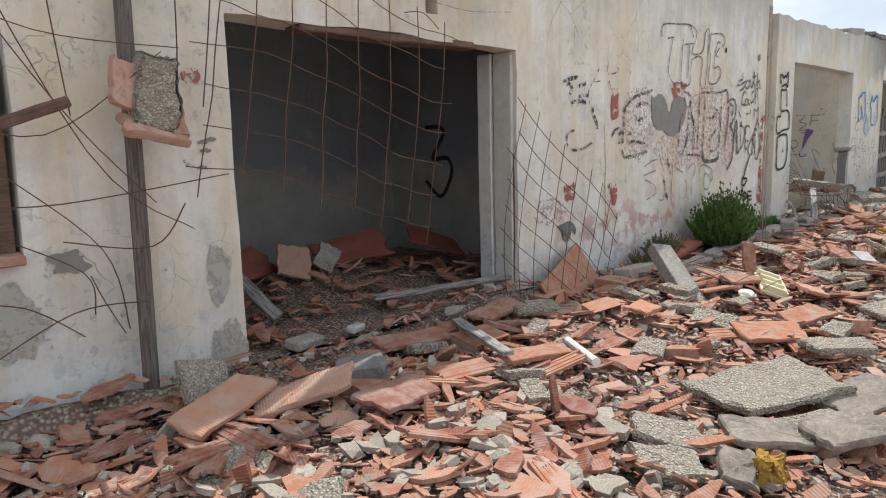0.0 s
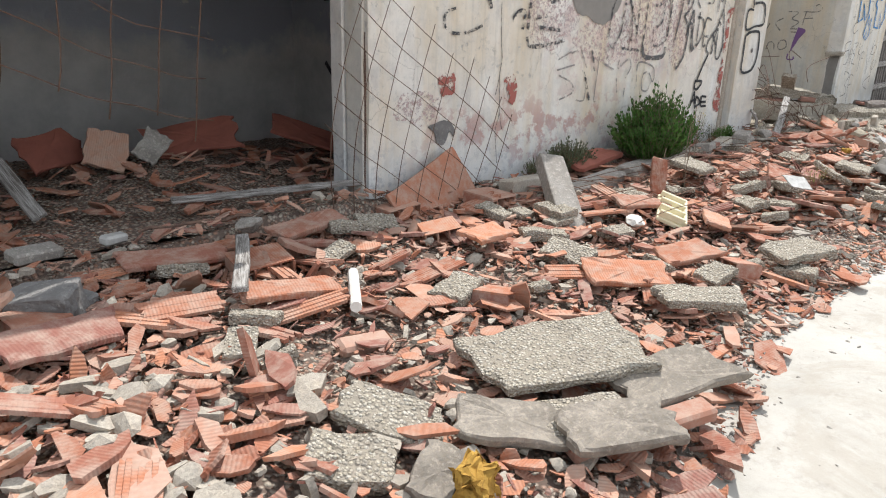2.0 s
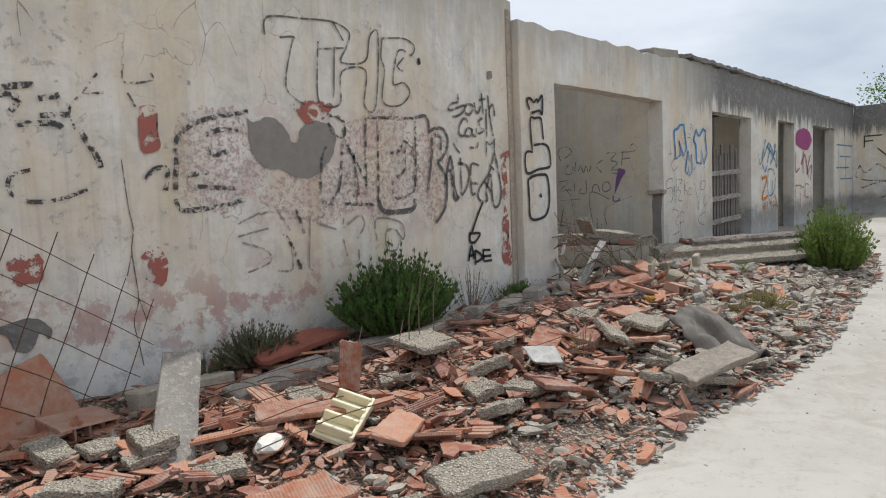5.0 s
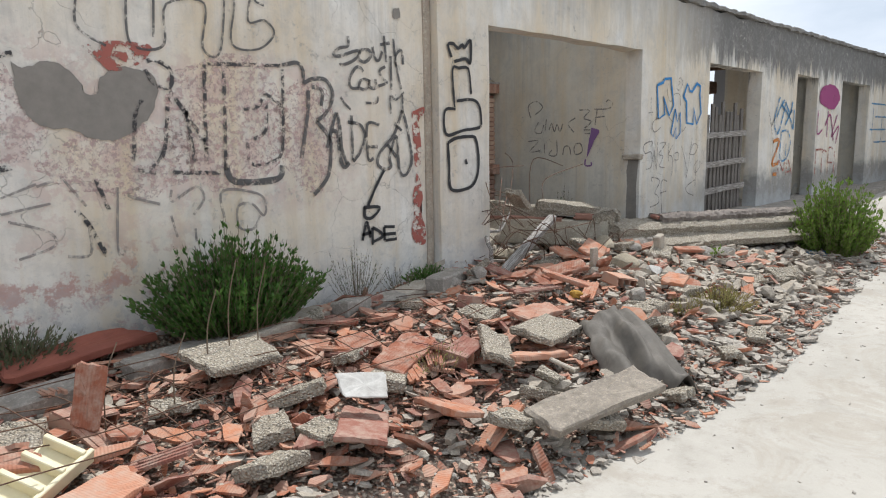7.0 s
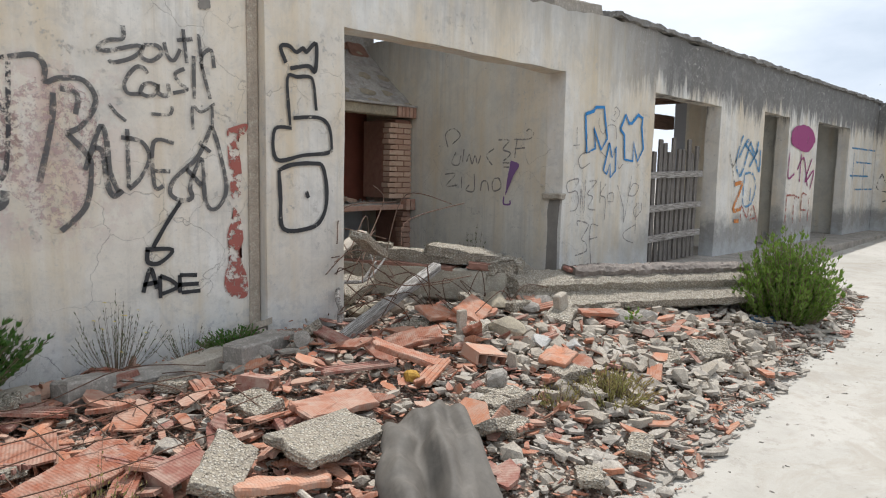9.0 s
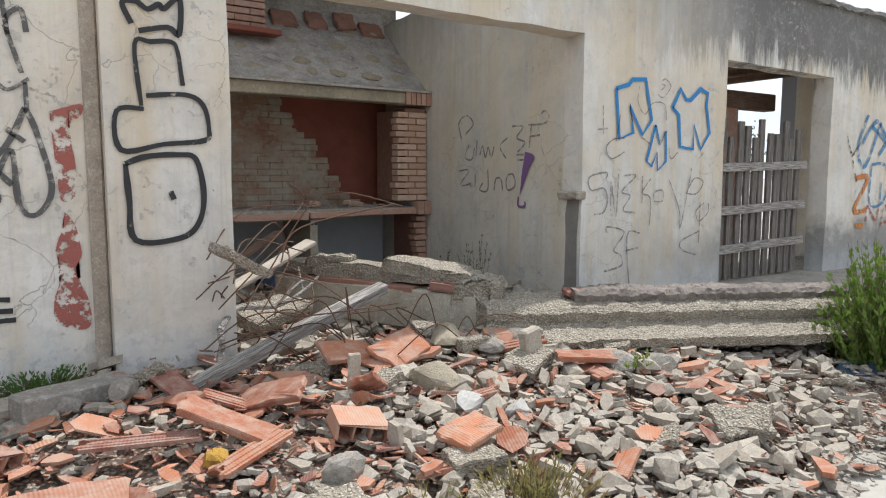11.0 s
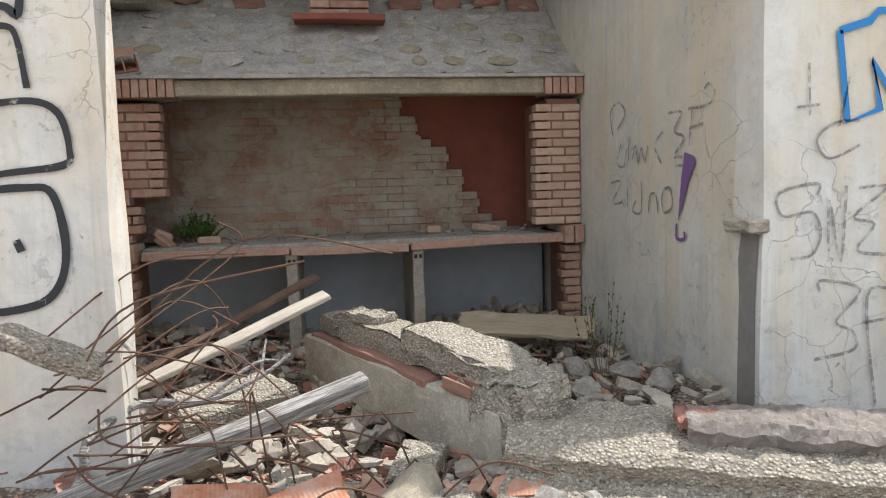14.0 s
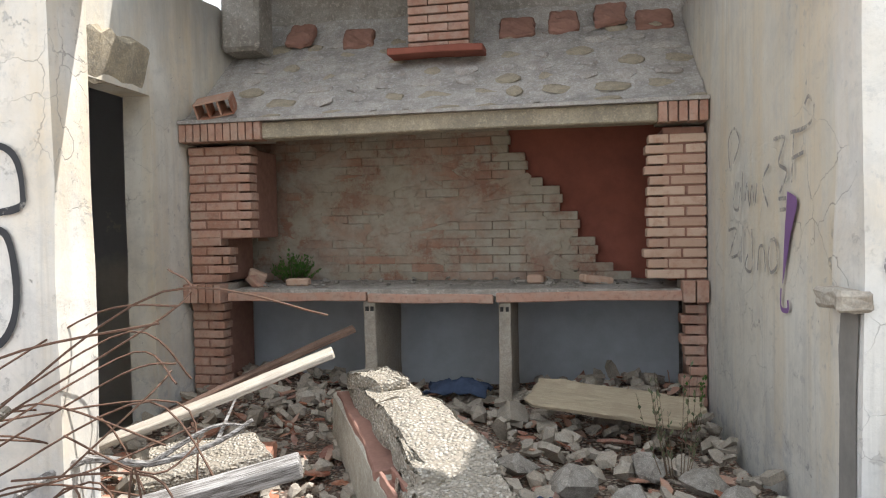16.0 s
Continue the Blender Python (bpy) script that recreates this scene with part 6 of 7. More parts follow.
pipe_v, pipe_f = tube([(3.38, 2.24, on(3.38, 2.24, 0.11)), (3.14, 1.88, on(3.14, 1.88, 0.10))], 0.026, 10)
tagged(new("plastic_pipe", mesh_of("plastic_pipe", pipe_v, pipe_f, M_PVC)), "short white plastic pipe lying on rubble", "pipe")
timber("lath", (3.17, 2.97, on(3.17, 2.97, 0.12)), (2.76, 2.18, on(2.76, 2.18, 0.13)), 0.07, 0.03, M_WOOD_GREY, "grey weathered lath lying on rubble", "lath", 4)
stick("rod", (3.35, 3.2, 0.42), (2.75, 3.35, 0.40), 0.012, M_WOOD_BROWN, "thin dark rod lying on rubble", "rod")
timber("lath", (3.1, 3.75, 0.44), (4.6, 3.45, 0.45), 0.06, 0.03, M_WOOD_GREY, "grey lath on the doorway rubble", "lath", 8)
v, f = proto_lump(140, 0.8, 2)
ob = new("stone", mesh_of("stone", v, f, M_CONC))
ob.matrix_basis = pose(3.28, 3.12, 0.40) @ Matrix.Diagonal((0.2, 0.17, 0.16, 1))
tagged(ob, "round grey stone before the doorway", "stone", "stones in the rubble")
lump_thing("white_brick", 2.62, 3.35, 0.36, 0.14, 0.07, 0.05, M_WHITE, "small white block on rubble", "block", 10, (4, 3, 20))
lump_thing("white_brick", 2.25, 3.38, 0.34, 0.24, 0.12, 0.06, M_CONC, "grey cement block on rubble", "block", 11, (8, 3, 15))
slab_thing("white_shard", 2.5, 2.35, 0.16, 0.28, 0.15, 0.02, M_WHITE, "pale blue-white plaster sheet between bricks", 41, (2, 3, 10), "plaster")
CRATE = empty("crate_piece", pose(6.08, 2.05, on(6.08, 2.05, 0.04), 20, -12, 30), "broken cream plastic crate part on rubble", "crate")
part("panel", bm_mesh("panel", bevel_box(0.40, 0.20, 0.03, 0.006, 0.004, 2, 2), M_CREAM), CRATE, "", Matrix.Identity(4))
for k in range(4):
    part("rib", box_mesh("rib", 0.025, 0.19, 0.05, M_CREAM, 0.004), CRATE, "", pose(-0.17 + 0.11 * k, 0, 0.03))
part("rim", box_mesh("rim", 0.40, 0.022, 0.07, M_CREAM, 0.004), CRATE, "", pose(0, -0.098, 0.0))
v, f = proto_lump(150, 0.6, 2)
ob = new("plastic_bag", mesh_of("plastic_bag", v, f, M_PVC))
ob.matrix_basis = pose(5.66, 2.06, on(5.66, 2.06, 0.06), 10, 5, 20) @ Matrix.Diagonal((0.26, 0.17, 0.16, 1))
tagged(ob, "crumpled white plastic lump on rubble", "plastic")
slab_thing("white_tile", 7.40, 1.66, 0.38, 0.24, 0.17, 0.012, M_WHITE, "white glazed tile lying on rubble", 43, (30, 6, -20), "tile", jag=0.04)
lump_thing("cement_cube", 2.14, 2.66, 0.27, 0.25, 0.2, 0.17, M_FOOT, "dark grey cement block resting on clay rubble", "block", 19, (6, -5, -32), cuts=5, rough=0.016)
timber("leaning_stone", (5.22, 2.24, 0.12), (5.62, 2.84, 0.58), 0.20, 0.11, M_CONC, "long rough beige stone leaning on the heap", "stone", 12, 12)
leaning = new("leaning_clay_sheet", bm_mesh("leaning_clay_sheet", bevel_box(0.84, 0.36, 0.028, 0.004, 0.016, 7, 4), M_CLAY_ONE))
leaning.matrix_basis = Matrix.Translation((4.76, 3.20, 0.37)) @ Vector((0.82, 0.20, 0.23)).to_track_quat("X", "Z").to_matrix().to_4x4() @ pose(0, 0, 0, 62)
tagged(leaning, "red clay sheet leaning against the wall", "clay sheet")
slab_thing("upright_clay_board", 6.40, 2.36, 0.43, 0.13, 0.32, 0.03, M_CLAY_ONE, "red clay board standing upright in rubble", 45, (70, 8, -30), "clay board", jag=0.06)
slab_thing("clay_board", 6.55, 3.1, 0.42, 0.75, 0.22, 0.05, M_FIRE_RED, "dull red plastered strip at the wall foot", 46, (12, -3, 10), "clay board", jag=0.05)
for k, (x, y, w, rz) in enumerate(((5.75, 3.10, 0.6, 2), (6.25, 2.85, 0.75, 4), (7.05, 2.92, 0.62, 8), (7.75, 2.95, 0.7, 5), (8.3, 2.92, 0.26, 14), (8.62, 2.98, 0.36, 10), (9.02, 3.08, 0.42, 12), (9.35, 3.02, 0.5, 20))):
    lump_thing("kerb_stone", x, y, on(x, y, -0.06), w, 0.17, 0.15, M_CONC if k % 3 else M_MORTAR, "rough fallen kerb stone along the wall foot", "kerb", 20 + k, (rnd.uniform(-10, 10), rnd.uniform(-4, 4), rz), "fallen kerb stones")


def rubber_sheet():
    n = 22
    verts, faces = [], []
    for j in range(n):
        for i in range(n):
            u, w = i / (n - 1) - 0.5, j / (n - 1) - 0.5
            back, front = Vector((9.42, 1.58)) + Vector((0.46, -0.10)) * u, Vector((8.98, 0.98)) + Vector((0.44, -0.40)) * u
            x, y = front.lerp(back, w + 0.5)
            lift = 0.5 - 0.5 * math.cos(math.pi * min(1.0, (w + 0.5) * 1.35))
            z = heap(x, y) + 0.05 + 0.115 * lift * (1 - 0.5 * (2 * u) ** 4) + 0.05 * math.sin(13 * u + 4 * w) * (0.62 - w) + 0.06 * noise.noise((u * 6, w * 5, 3)) - 0.09 * math.exp(-((u + 0.12 + 0.1 * w) / 0.05) ** 2) * (0.5 - w) - 0.06 * math.exp(-((u - 0.22 - 0.2 * w) / 0.04) ** 2) * (0.6 - w)
            verts.append((x + 0.02 * noise.noise((u * 5, w * 5, 9)), y + 0.03 * noise.noise((u * 5, w * 5, 7)), z))
    top = len(verts)
    verts += [(x, y, z - 0.008) for x, y, z in verts]
    for j in range(n - 1):
        for i in range(n - 1):
            a = j * n + i
            faces += [(a, a + 1, a + n + 1, a + n), (top + a, top + a + n, top + a + n + 1, top + a + 1)]
    for i in range(n - 1):
        faces += [(i + 1, i, top + i, top + i + 1), (top + (n - 1) * n + i + 1, top + (n - 1) * n + i, (n - 1) * n + i, (n - 1) * n + i + 1)]
        a, b = i * n, (i + 1) * n
        faces += [(a, b, top + b, top + a), (b + n - 1, a + n - 1, top + a + n - 1, top + b + n - 1)]
    tagged(new("rubber_sheet", mesh_of("rubber_sheet", verts, faces, M_MAT, smooth=True)), "crumpled grey-brown rubber sheet on the rubble", "sheet")


rubber_sheet()
pv, pf = tube([(8.62, 1.55, on(8.62, 1.55, 0.10)), (8.64, 1.30, on(8.64, 1.30, 0.09))], 0.014, 8)
tagged(new("lath", mesh_of("lath", pv, pf, M_WOOD_PALE)), "thin pale lath lying on rubble", "lath")


def cloth(name, x, y, z, sx, sy, material, label, seed):
    n = 14
    verts = []
    for j in range(n):
        for i in range(n):
            u, w = i / (n - 1) - 0.5, j / (n - 1) - 0.5
            r = 1 + 0.3 * noise.noise((u * 3, w * 3, seed))
            verts.append((x + sx * u * r, y + sy * w * r, z + 0.05 * (1 - 3.4 * (u * u + w * w)) + 0.05 * noise.noise((u * 7, w * 7, seed))))
    faces = [(j * n + i, j * n + i + 1, j * n + n + i + 1, j * n + n + i) for j in range(n - 1) for i in range(n - 1)]
    ob = tagged(new(name, mesh_of(name, verts, faces, material, smooth=True)), label, "cloth", "rags in the rubble")
    ob.modifiers.new("solid", "SOLIDIFY").thickness = 0.008


cloth("rag", 11.35, 5.65, 0.46, 0.42, 0.25, M_BLUE, "crumpled dark blue rag under the worktop", 3)
cloth("rag", 12.0, 3.75, 0.42, 0.24, 0.18, M_BLUE, "dark blue rag half buried in rubble", 5)
cloth("rag", 13.75, 1.55, 0.20, 0.45, 0.28, M_BLUE_PALE, "faded blue rag beside the shrub", 7)
# timbers
timber("old_pole", (9.20, 2.62, 0.26), (11.17, 3.30, 0.74), 0.08, 0.065, M_WOOD_GREY, "long weathered grey timber lying across the rubble", "timber", 12, 3)
timber("plank", (9.95, 3.72, 0.58), (11.01, 4.10, 0.98), 0.10, 0.028, M_WOOD_PALE, "pale bare plank sticking out of rubble", "plank", 10, 4)
timber("plank", (9.85, 4.05, 0.52), (10.95, 4.62, 1.02), 0.07, 0.03, M_WOOD_BROWN, "dark weathered plank sticking out of rubble", "plank", 5, 5)
timber("stake", (10.50, 2.35, 0.28), (10.51, 2.38, 0.60), 0.06, 0.05, M_MORTAR, "short mortar-crusted stake standing in rubble", "stake", 0, 6)
stick("dry_branch", (10.05, 3.15, 0.35), (10.12, 3.25, 0.62), 0.022, M_WOOD_GREY, "bleached crooked branch on the rubble", "branch", 7, 0.8)
branch = [Vector(p) for p in ((10.10, 3.23, 0.60), (10.25, 3.4, 0.68), (10.5, 3.45, 0.66), (10.72, 3.55, 0.72), (10.85, 3.6, 0.80))]
bits = [tube(smooth_line(branch, 4), 0.02, 7, 0.4), tube(smooth_line([branch[2], branch[2] + Vector((0.2, 0.1, 0.12)), branch[2] + Vector((0.3, 0.2, 0.1))], 4), 0.012, 6, 0.4), tube([branch[3], branch[3] + Vector((0.02, 0.12, 0.14))], 0.01, 6, 0.4)]
tagged(new("dry_branch", mesh_of("dry_branch", *join(bits), M_WOOD_GREY)), "bleached forked branch lying on rubble", "branch")

# rubble shapes inside the first room
slab_thing("clay_sheet", 3.75, 4.85, 0.62, 0.75, 0.40, 0.03, M_FIRE_RED, "large red clay sheet leaning in the dim room", 51, (34, -10, -16), "clay sheet", jag=0.24)
slab_thing("clay_sheet", 2.75, 5.0, 0.60, 0.42, 0.36, 0.03, M_FIRE_RED, "red clay sheet leaning in the dim room", 52, (40, -12, 10), "clay sheet", jag=0.22)
slab_thing("clay_sheet", 3.05, 4.75, 0.60, 0.30, 0.34, 0.04, M_CLAY_ONE, "ribbed red clay sheet leaning in the dim room", 53, (46, 12, -22), "clay sheet", jag=0.16)
slab_thing("clay_sheet", 4.65, 4.75, 0.60, 0.6, 0.30, 0.03, M_FIRE_RED, "dark red clay sheet in the dim room", 54, (30, 18, -20), "clay sheet")
slab_thing("plaster_sheet", 3.35, 4.7, 0.60, 0.2, 0.30, 0.03, M_CONC, "grey plaster sheet leaning in the dim room", 55, (44, 28, -35), "plaster", jag=0.25)
timber("lath", (2.25, 4.5, 0.80), (2.42, 3.95, 0.40), 0.09, 0.03, M_WOOD_GREY, "grey board leaning inside the doorway", "lath", 30)

# ---- doorway frame, post, fascia ----
FRAME = empty("door_frame", pose(4.2, 3.5, 0.2), "whitewashed concrete door frame, chipped along its edge", "door frame")
under(part("jamb", bm_mesh("jamb", bevel_box(0.25, 0.15, 2.06, 0.01, 0.008, 6, 2), M_WALL_R), label="whitewashed upright", m=pose(4.45, 3.745, 0.2)), FRAME)
under(part("stop", bm_mesh("stop", bevel_box(0.03, 0.19, 2.05, 0.006, 0.006, 6, 4), M_WALL_IN), label="greyed upright", m=pose(4.350, 3.555, 0.2)), FRAME)
under(part("chipped_edge", bm_mesh("chipped_edge", bevel_box(0.03, 0.03, 1.12, 0.006, 0.014, 9, 7), M_WOOD_BROWN), label="bare brown chipped edge", m=pose(4.368, 3.462, 0.35)), FRAME)
lump_thing("lintel_edge", 3.15, 3.50, 2.235, 1.55, 0.16, 0.05, M_WOOD_BROWN, "splintered dark lintel board over the doorway", "lintel", 6, (0, -0.5, 0), rough=0.02, cuts=6)
timber("leaning_post", (1.29, 3.28, 0.36), (1.36, 3.34, 3.2), 0.07, 0.07, M_WOOD_POST, "weathered wooden post leaning on the wall", "post", 20, 7)
HANG = empty("hanging_lump", pose(1.34, 3.15, 1.60), "mortar and clay lump caught in the wire mesh", "rubble lump")
part("mortar", bm_mesh("mortar", bevel_box(0.19, 0.11, 0.36, 0.03, 0.035, 10, 4), M_PEBBLE), HANG, "pebbly mortar", pose(0.02, 0, 0.03, 0, 6, 0))
part("clay_piece", broken_slab_mesh("clay_piece", 0.12, 0.24, 0.05, 131, M_BRICK_R, jag=0.2), HANG, "red clay", pose(-0.11, 0.02, 0.24, 84, 12, 10))
part("clay_foot", broken_slab_mesh("clay_foot", 0.32, 0.14, 0.05, 132, M_BRICK_R, jag=0.22), HANG, "red clay", pose(0.02, 0, 0.02, 40, 9, 0))
part("clay_side", broken_slab_mesh("clay_side", 0.10, 0.16, 0.04, 133, M_BRICK_R, jag=0.2), HANG, "red clay", pose(0.12, 0.0, 0.08, 80, -8, -10))
timber("window_board", (0.62, 3.35, 1.62), (1.0, 3.12, 1.76), 0.06, 0.05, M_WOOD_BROWN, "charred board sticking out of the window", "board", 10)
WIN = empty("window_1", pose(0.1, 3.5, 1.07), "empty window opening with a charred brown frame", "window", kind="structure")
under(part("window_frame", bm_mesh("window_frame", bevel_box(0.07, 0.12, 1.18, 0.006, 0.01, 4, 3), M_WOOD_BROWN), m=pose(0.78, 3.50, 1.07)), WIN)
under(part("window_sill", bm_mesh("window_sill", bevel_box(1.4, 0.2, 0.05, 0.006, 0.01, 4, 4), M_BRICK_R), m=pose(0.12, 3.45, 1.05)), WIN)
under(part("cross_bar", bm_mesh("cross_bar", bevel_box(1.3, 0.05, 0.05, 0.005, 0.005, 3, 4), M_WOOD_BROWN), m=pose(0.12, 3.52, 1.55)), WIN)
# roof edge
timber("fascia_board", (2.0, 2.92, 3.22), (4.06, 3.02, 2.72), 0.05, 0.15, M_FASCIA, "broken purple-brown fascia hanging from the roof", "fascia", 0, 8)
timber("roof_felt", (2.2, 3.05, 3.24), (4.02, 3.12, 2.80), 0.22, 0.02, M_DARK, "torn dark roofing felt on the hanging fascia", "felt", 8, 9)
slab("gutter_board", -4.0, 5.23, 3.36, 3.41, 3.22, 3.41, M_GUTTER, "grey fibre-cement board along the wall top", "fascia")
lump_thing("roof_tile", 4.62, 3.5, 3.40, 0.22, 0.2, 0.10, M_SLATE, "broken dark roof tile on the wall top", "tile", 3, (0, 10, 15))
lump_thing("roof_tile", 4.95, 3.5, 3.40, 0.14, 0.12, 0.04, M_SLATE, "broken dark roof tile on the wall top", "tile", 4, (0, 0, 30))
lump_thing("roof_tile", 5.8, 3.52, 3.33, 0.34, 0.16, 0.04, M_CLAY_ONE, "loose clay tile on the wall top", "tile", 5, (0, -4, 5))
lump_thing("roof_slab", 13.2, 3.5, 3.14, 0.9, 0.3, 0.16, M_SLATE, "broken dark roof slab on the wall top", "roof piece", 6, (0, -5, 3), rough=0.03)
lump_thing("roof_slab", 14.4, 3.5, 3.2, 0.8, 0.3, 0.10, M_SLATE, "broken dark roof slab on the wall top", "roof piece", 7, (0, 3, 3), rough=0.03)
long_beam("wall_coping", 19.4, 3.42, 3.24, (0, -0.1, 0), 11.2, [(-0.15, 0), (-0.15, 0.05), (0.14, 0.07), (0.14, 0)], M_FOOT, "blackened coping along the wall top", 4, "coping")
rv, rf = tube([(4.40 + 0.035 * math.cos(a * 0.5236), 3.40, 3.17 + 0.035 * math.sin(a * 0.5236)) for a in range(13)], 0.008, 6)
tagged(new("insulator_ring", mesh_of("insulator_ring", rv, rf, M_GUTTER)), "small grey ring bracket on the wall", "bracket")
strokes("mortar_groove", "I", 3.42, 3.43, 0.33, 1.28, "00 03 16 09", 0.14, P_GREY, "bare grey mortar groove up the wall corner", False, 0.007)
lump_thing("switch_bracket", 12.93, 3.40, 1.27, 0.10, 0.24, 0.07, M_MORTAR, "broken mortar ledge on the wall corner", "ledge", 8, rough=0.015)

# ---- wire meshes ----
def wire_net(name, label, origin, du, dv, nu, nv, lu, lv, sag, radius=0.0032, ends=0.09, seed=1):
    """Welded wire net: nu bars along dv and nv bars along du from the origin, bent by sag(u, v)."""
    origin, du, dv = Vector(origin), Vector(du), Vector(dv)
    net = empty(name, Matrix.Translation(origin), label, "wire mesh", "wire meshes")

    def place(u, v):
        return du * u + dv * v + sag(u, v)
    r = random.Random(seed)
    for i in range(nu):
        u = lu * i / (nu - 1)
        a, b = -ends * r.uniform(0.2, 1.6), lv + ends * r.uniform(0.2, 1.8)
        pts = [place(u, a + (b - a) * k / 14) for k in range(15)]
        part("wire", mesh_of("wire", *tube(pts, radius, 4), M_RUST), net)
    for j in range(nv):
        v = lv * j / (nv - 1)
        a, b = -ends * r.uniform(0.2, 1.6), lu + ends * r.uniform(0.2, 1.8)
        pts = [place(a + (b - a) * k / 16, v) for k in range(17)]
        part("wire", mesh_of("wire", *tube(pts, radius, 4), M_RUST), net)
    return net


door_net = wire_net("wire_mesh", "torn rusty welded mesh hanging over the doorway", (1.72, 2.98, 2.62), (0.96, 0.0, -0.28), (-0.08, 0.03, -1.0), 8, 7, 1.42, 1.16,
         lambda u, v: Vector((0.02 * noise.noise((u * 3, v * 3, 1)) - 0.10 * (v / 1.2) ** 2 * (1 - u / 1.4), 0.05 * math.sin(u * 3 + v * 2), 0.05 * math.sin(u * 4) + 0.03 * noise.noise((u * 4, v * 4, 2)))))
for a, b in (((1.72, 2.98, 2.60), (1.62, 3.43, 2.85)), ((2.35, 3.02, 2.46), (2.42, 3.43, 2.72)), ((3.08, 2.98, 2.24), (3.20, 3.43, 2.42))):
    mid = (Vector(a) + Vector(b)) / 2 + Vector((0.02, 0, 0.05))
    under(part("tie_wire", mesh_of("tie_wire", *tube(smooth_line([Vector(a), mid, Vector(b)], 5), 0.0032, 4), M_RUST)), door_net)
wire_net("wire_mesh", "bent rusty welded mesh leaning on the wall", (4.24, 3.24, 1.80), (0.83, 0.03, -0.56), (-0.42, -0.04, -0.90), 9, 8, 1.75, 1.42,
         lambda u, v: Vector((0.02 * noise.noise((u * 2, v * 2, 5)) + 0.20 * (v / 1.4) ** 3 * (1 - u / 2), 0.03 * math.sin(u * 4 + v) - 0.06 * v, 0.02 * noise.noise((u * 2, v * 2, 8)))))
TANGLE = empty("wire_mesh", pose(1.0, 3.2, 1.2), "twisted rusty mesh wires hanging before the wall", "wire mesh", "wire meshes")
for a, b, c in (((0.45, 2.95), (1.05, 1.55), (1.55, 1.15)), ((0.42, 2.6), (0.95, 1.75), (1.35, 1.3)), ((0.45, 1.75), (0.9, 1.62), (1.42, 2.0)), ((0.45, 1.35), (0.95, 1.32), (1.72, 1.42)), ((0.5, 2.9), (0.62, 2.2), (0.72, 1.75)), ((0.9, 3.0), (0.98, 2.3), (1.0, 1.7)), ((0.45, 2.25), (0.9, 2.05), (1.5, 2.02)), ((1.75, 2.9), (1.72, 2.2), (1.60, 1.75)), ((0.55, 0.62), (0.95, 0.83), (1.28, 0.83)), ((1.05, 0.98), (1.1, 0.85), (1.18, 0.68)), ((0.6, 1.25), (1.02, 1.0), (1.05, 0.8)), ((0.5, 0.95), (0.75, 0.9), (0.98, 0.72)), ((0.95, 1.15), (1.3, 1.10), (1.52, 1.28)), ((0.7, 1.5), (1.1, 1.1), (1.2, 0.7)), ((1.5, 2.85), (1.53, 2.3), (1.5, 1.6))):
    pts = [Vector((x, 3.18 + 0.06 * math.sin(x * 9 + z * 5), z)) for x, z in (a, b, c)]
    under(part("wire", mesh_of("wire", *tube(smooth_line(pts, 6), 0.0034, 4), M_RUST)), TANGLE)
TANGLE2 = empty("rebar_tangle", pose(10.1, 3.0, 0.6), "tangle of bent rusty bars by the opening", "rebar")
r2 = random.Random(5)
for k in range(26):
    a = Vector((r2.uniform(9.95, 10.35), r2.uniform(2.75, 3.2), r2.uniform(0.5, 1.05)))
    b = a + Vector((r2.uniform(0.1, 0.5), r2.uniform(-0.15, 0.5), r2.uniform(-0.2, 0.4)))
    c = b + Vector((r2.uniform(-0.1, 0.6), r2.uniform(-0.2, 0.3), r2.uniform(-0.35, 0.15)))
    under(part("bar", mesh_of("bar", *tube(smooth_line([a, b, c], 6), 0.0042, 5), M_RUST)), TANGLE2)
for k in range(12):
    a = Vector((r2.uniform(10.6, 11.4), r2.uniform(2.5, 3.0), r2.uniform(0.35, 0.6)))
    b = a + Vector((r2.uniform(-0.3, 0.3), r2.uniform(-0.1, 0.2), r2.uniform(0.1, 0.35)))
    c = b + Vector((r2.uniform(-0.3, 0.3), r2.uniform(-0.1, 0.1), r2.uniform(-0.4, 0.05)))
    under(part("bar", mesh_of("bar", *tube(smooth_line([a, b, c], 6), 0.0038, 5), M_RUST)), TANGLE2)
LOW = empty("fallen_wire", pose(7.0, 2.4, 0.4), "rusty wire net fallen over the rubble and shrub", "wire mesh", "wire meshes")
for k in range(15):
    x = 5.6 + k * 0.22
    pts = [Vector((x + d * 0.25, 2.9 - d * 0.9, on(x, 2.6 - d * 0.8, 0.05) + 0.10 * math.sin(3.1 * d) + 0.05 * noise.noise((x, d * 3, 0)))) for d in (0, 0.25, 0.5, 0.75, 1)]
    under(part("wire", mesh_of("wire", *tube(smooth_line(pts, 4), 0.003, 4), M_RUST)), LOW)
for k in range(5):
    pts = [Vector((5.5 + i * 0.42, 2.75 - k * 0.2 + 0.06 * noise.noise((i, k, 0)), on(5.5 + i * 0.42, 2.75 - k * 0.2, 0.07) + 0.06 * noise.noise((i * 0.9, k, 4)) + 0.06)) for i in range(9)]
    under(part("wire", mesh_of("wire", *tube(smooth_line(pts, 4), 0.003, 4), M_RUST)), LOW)
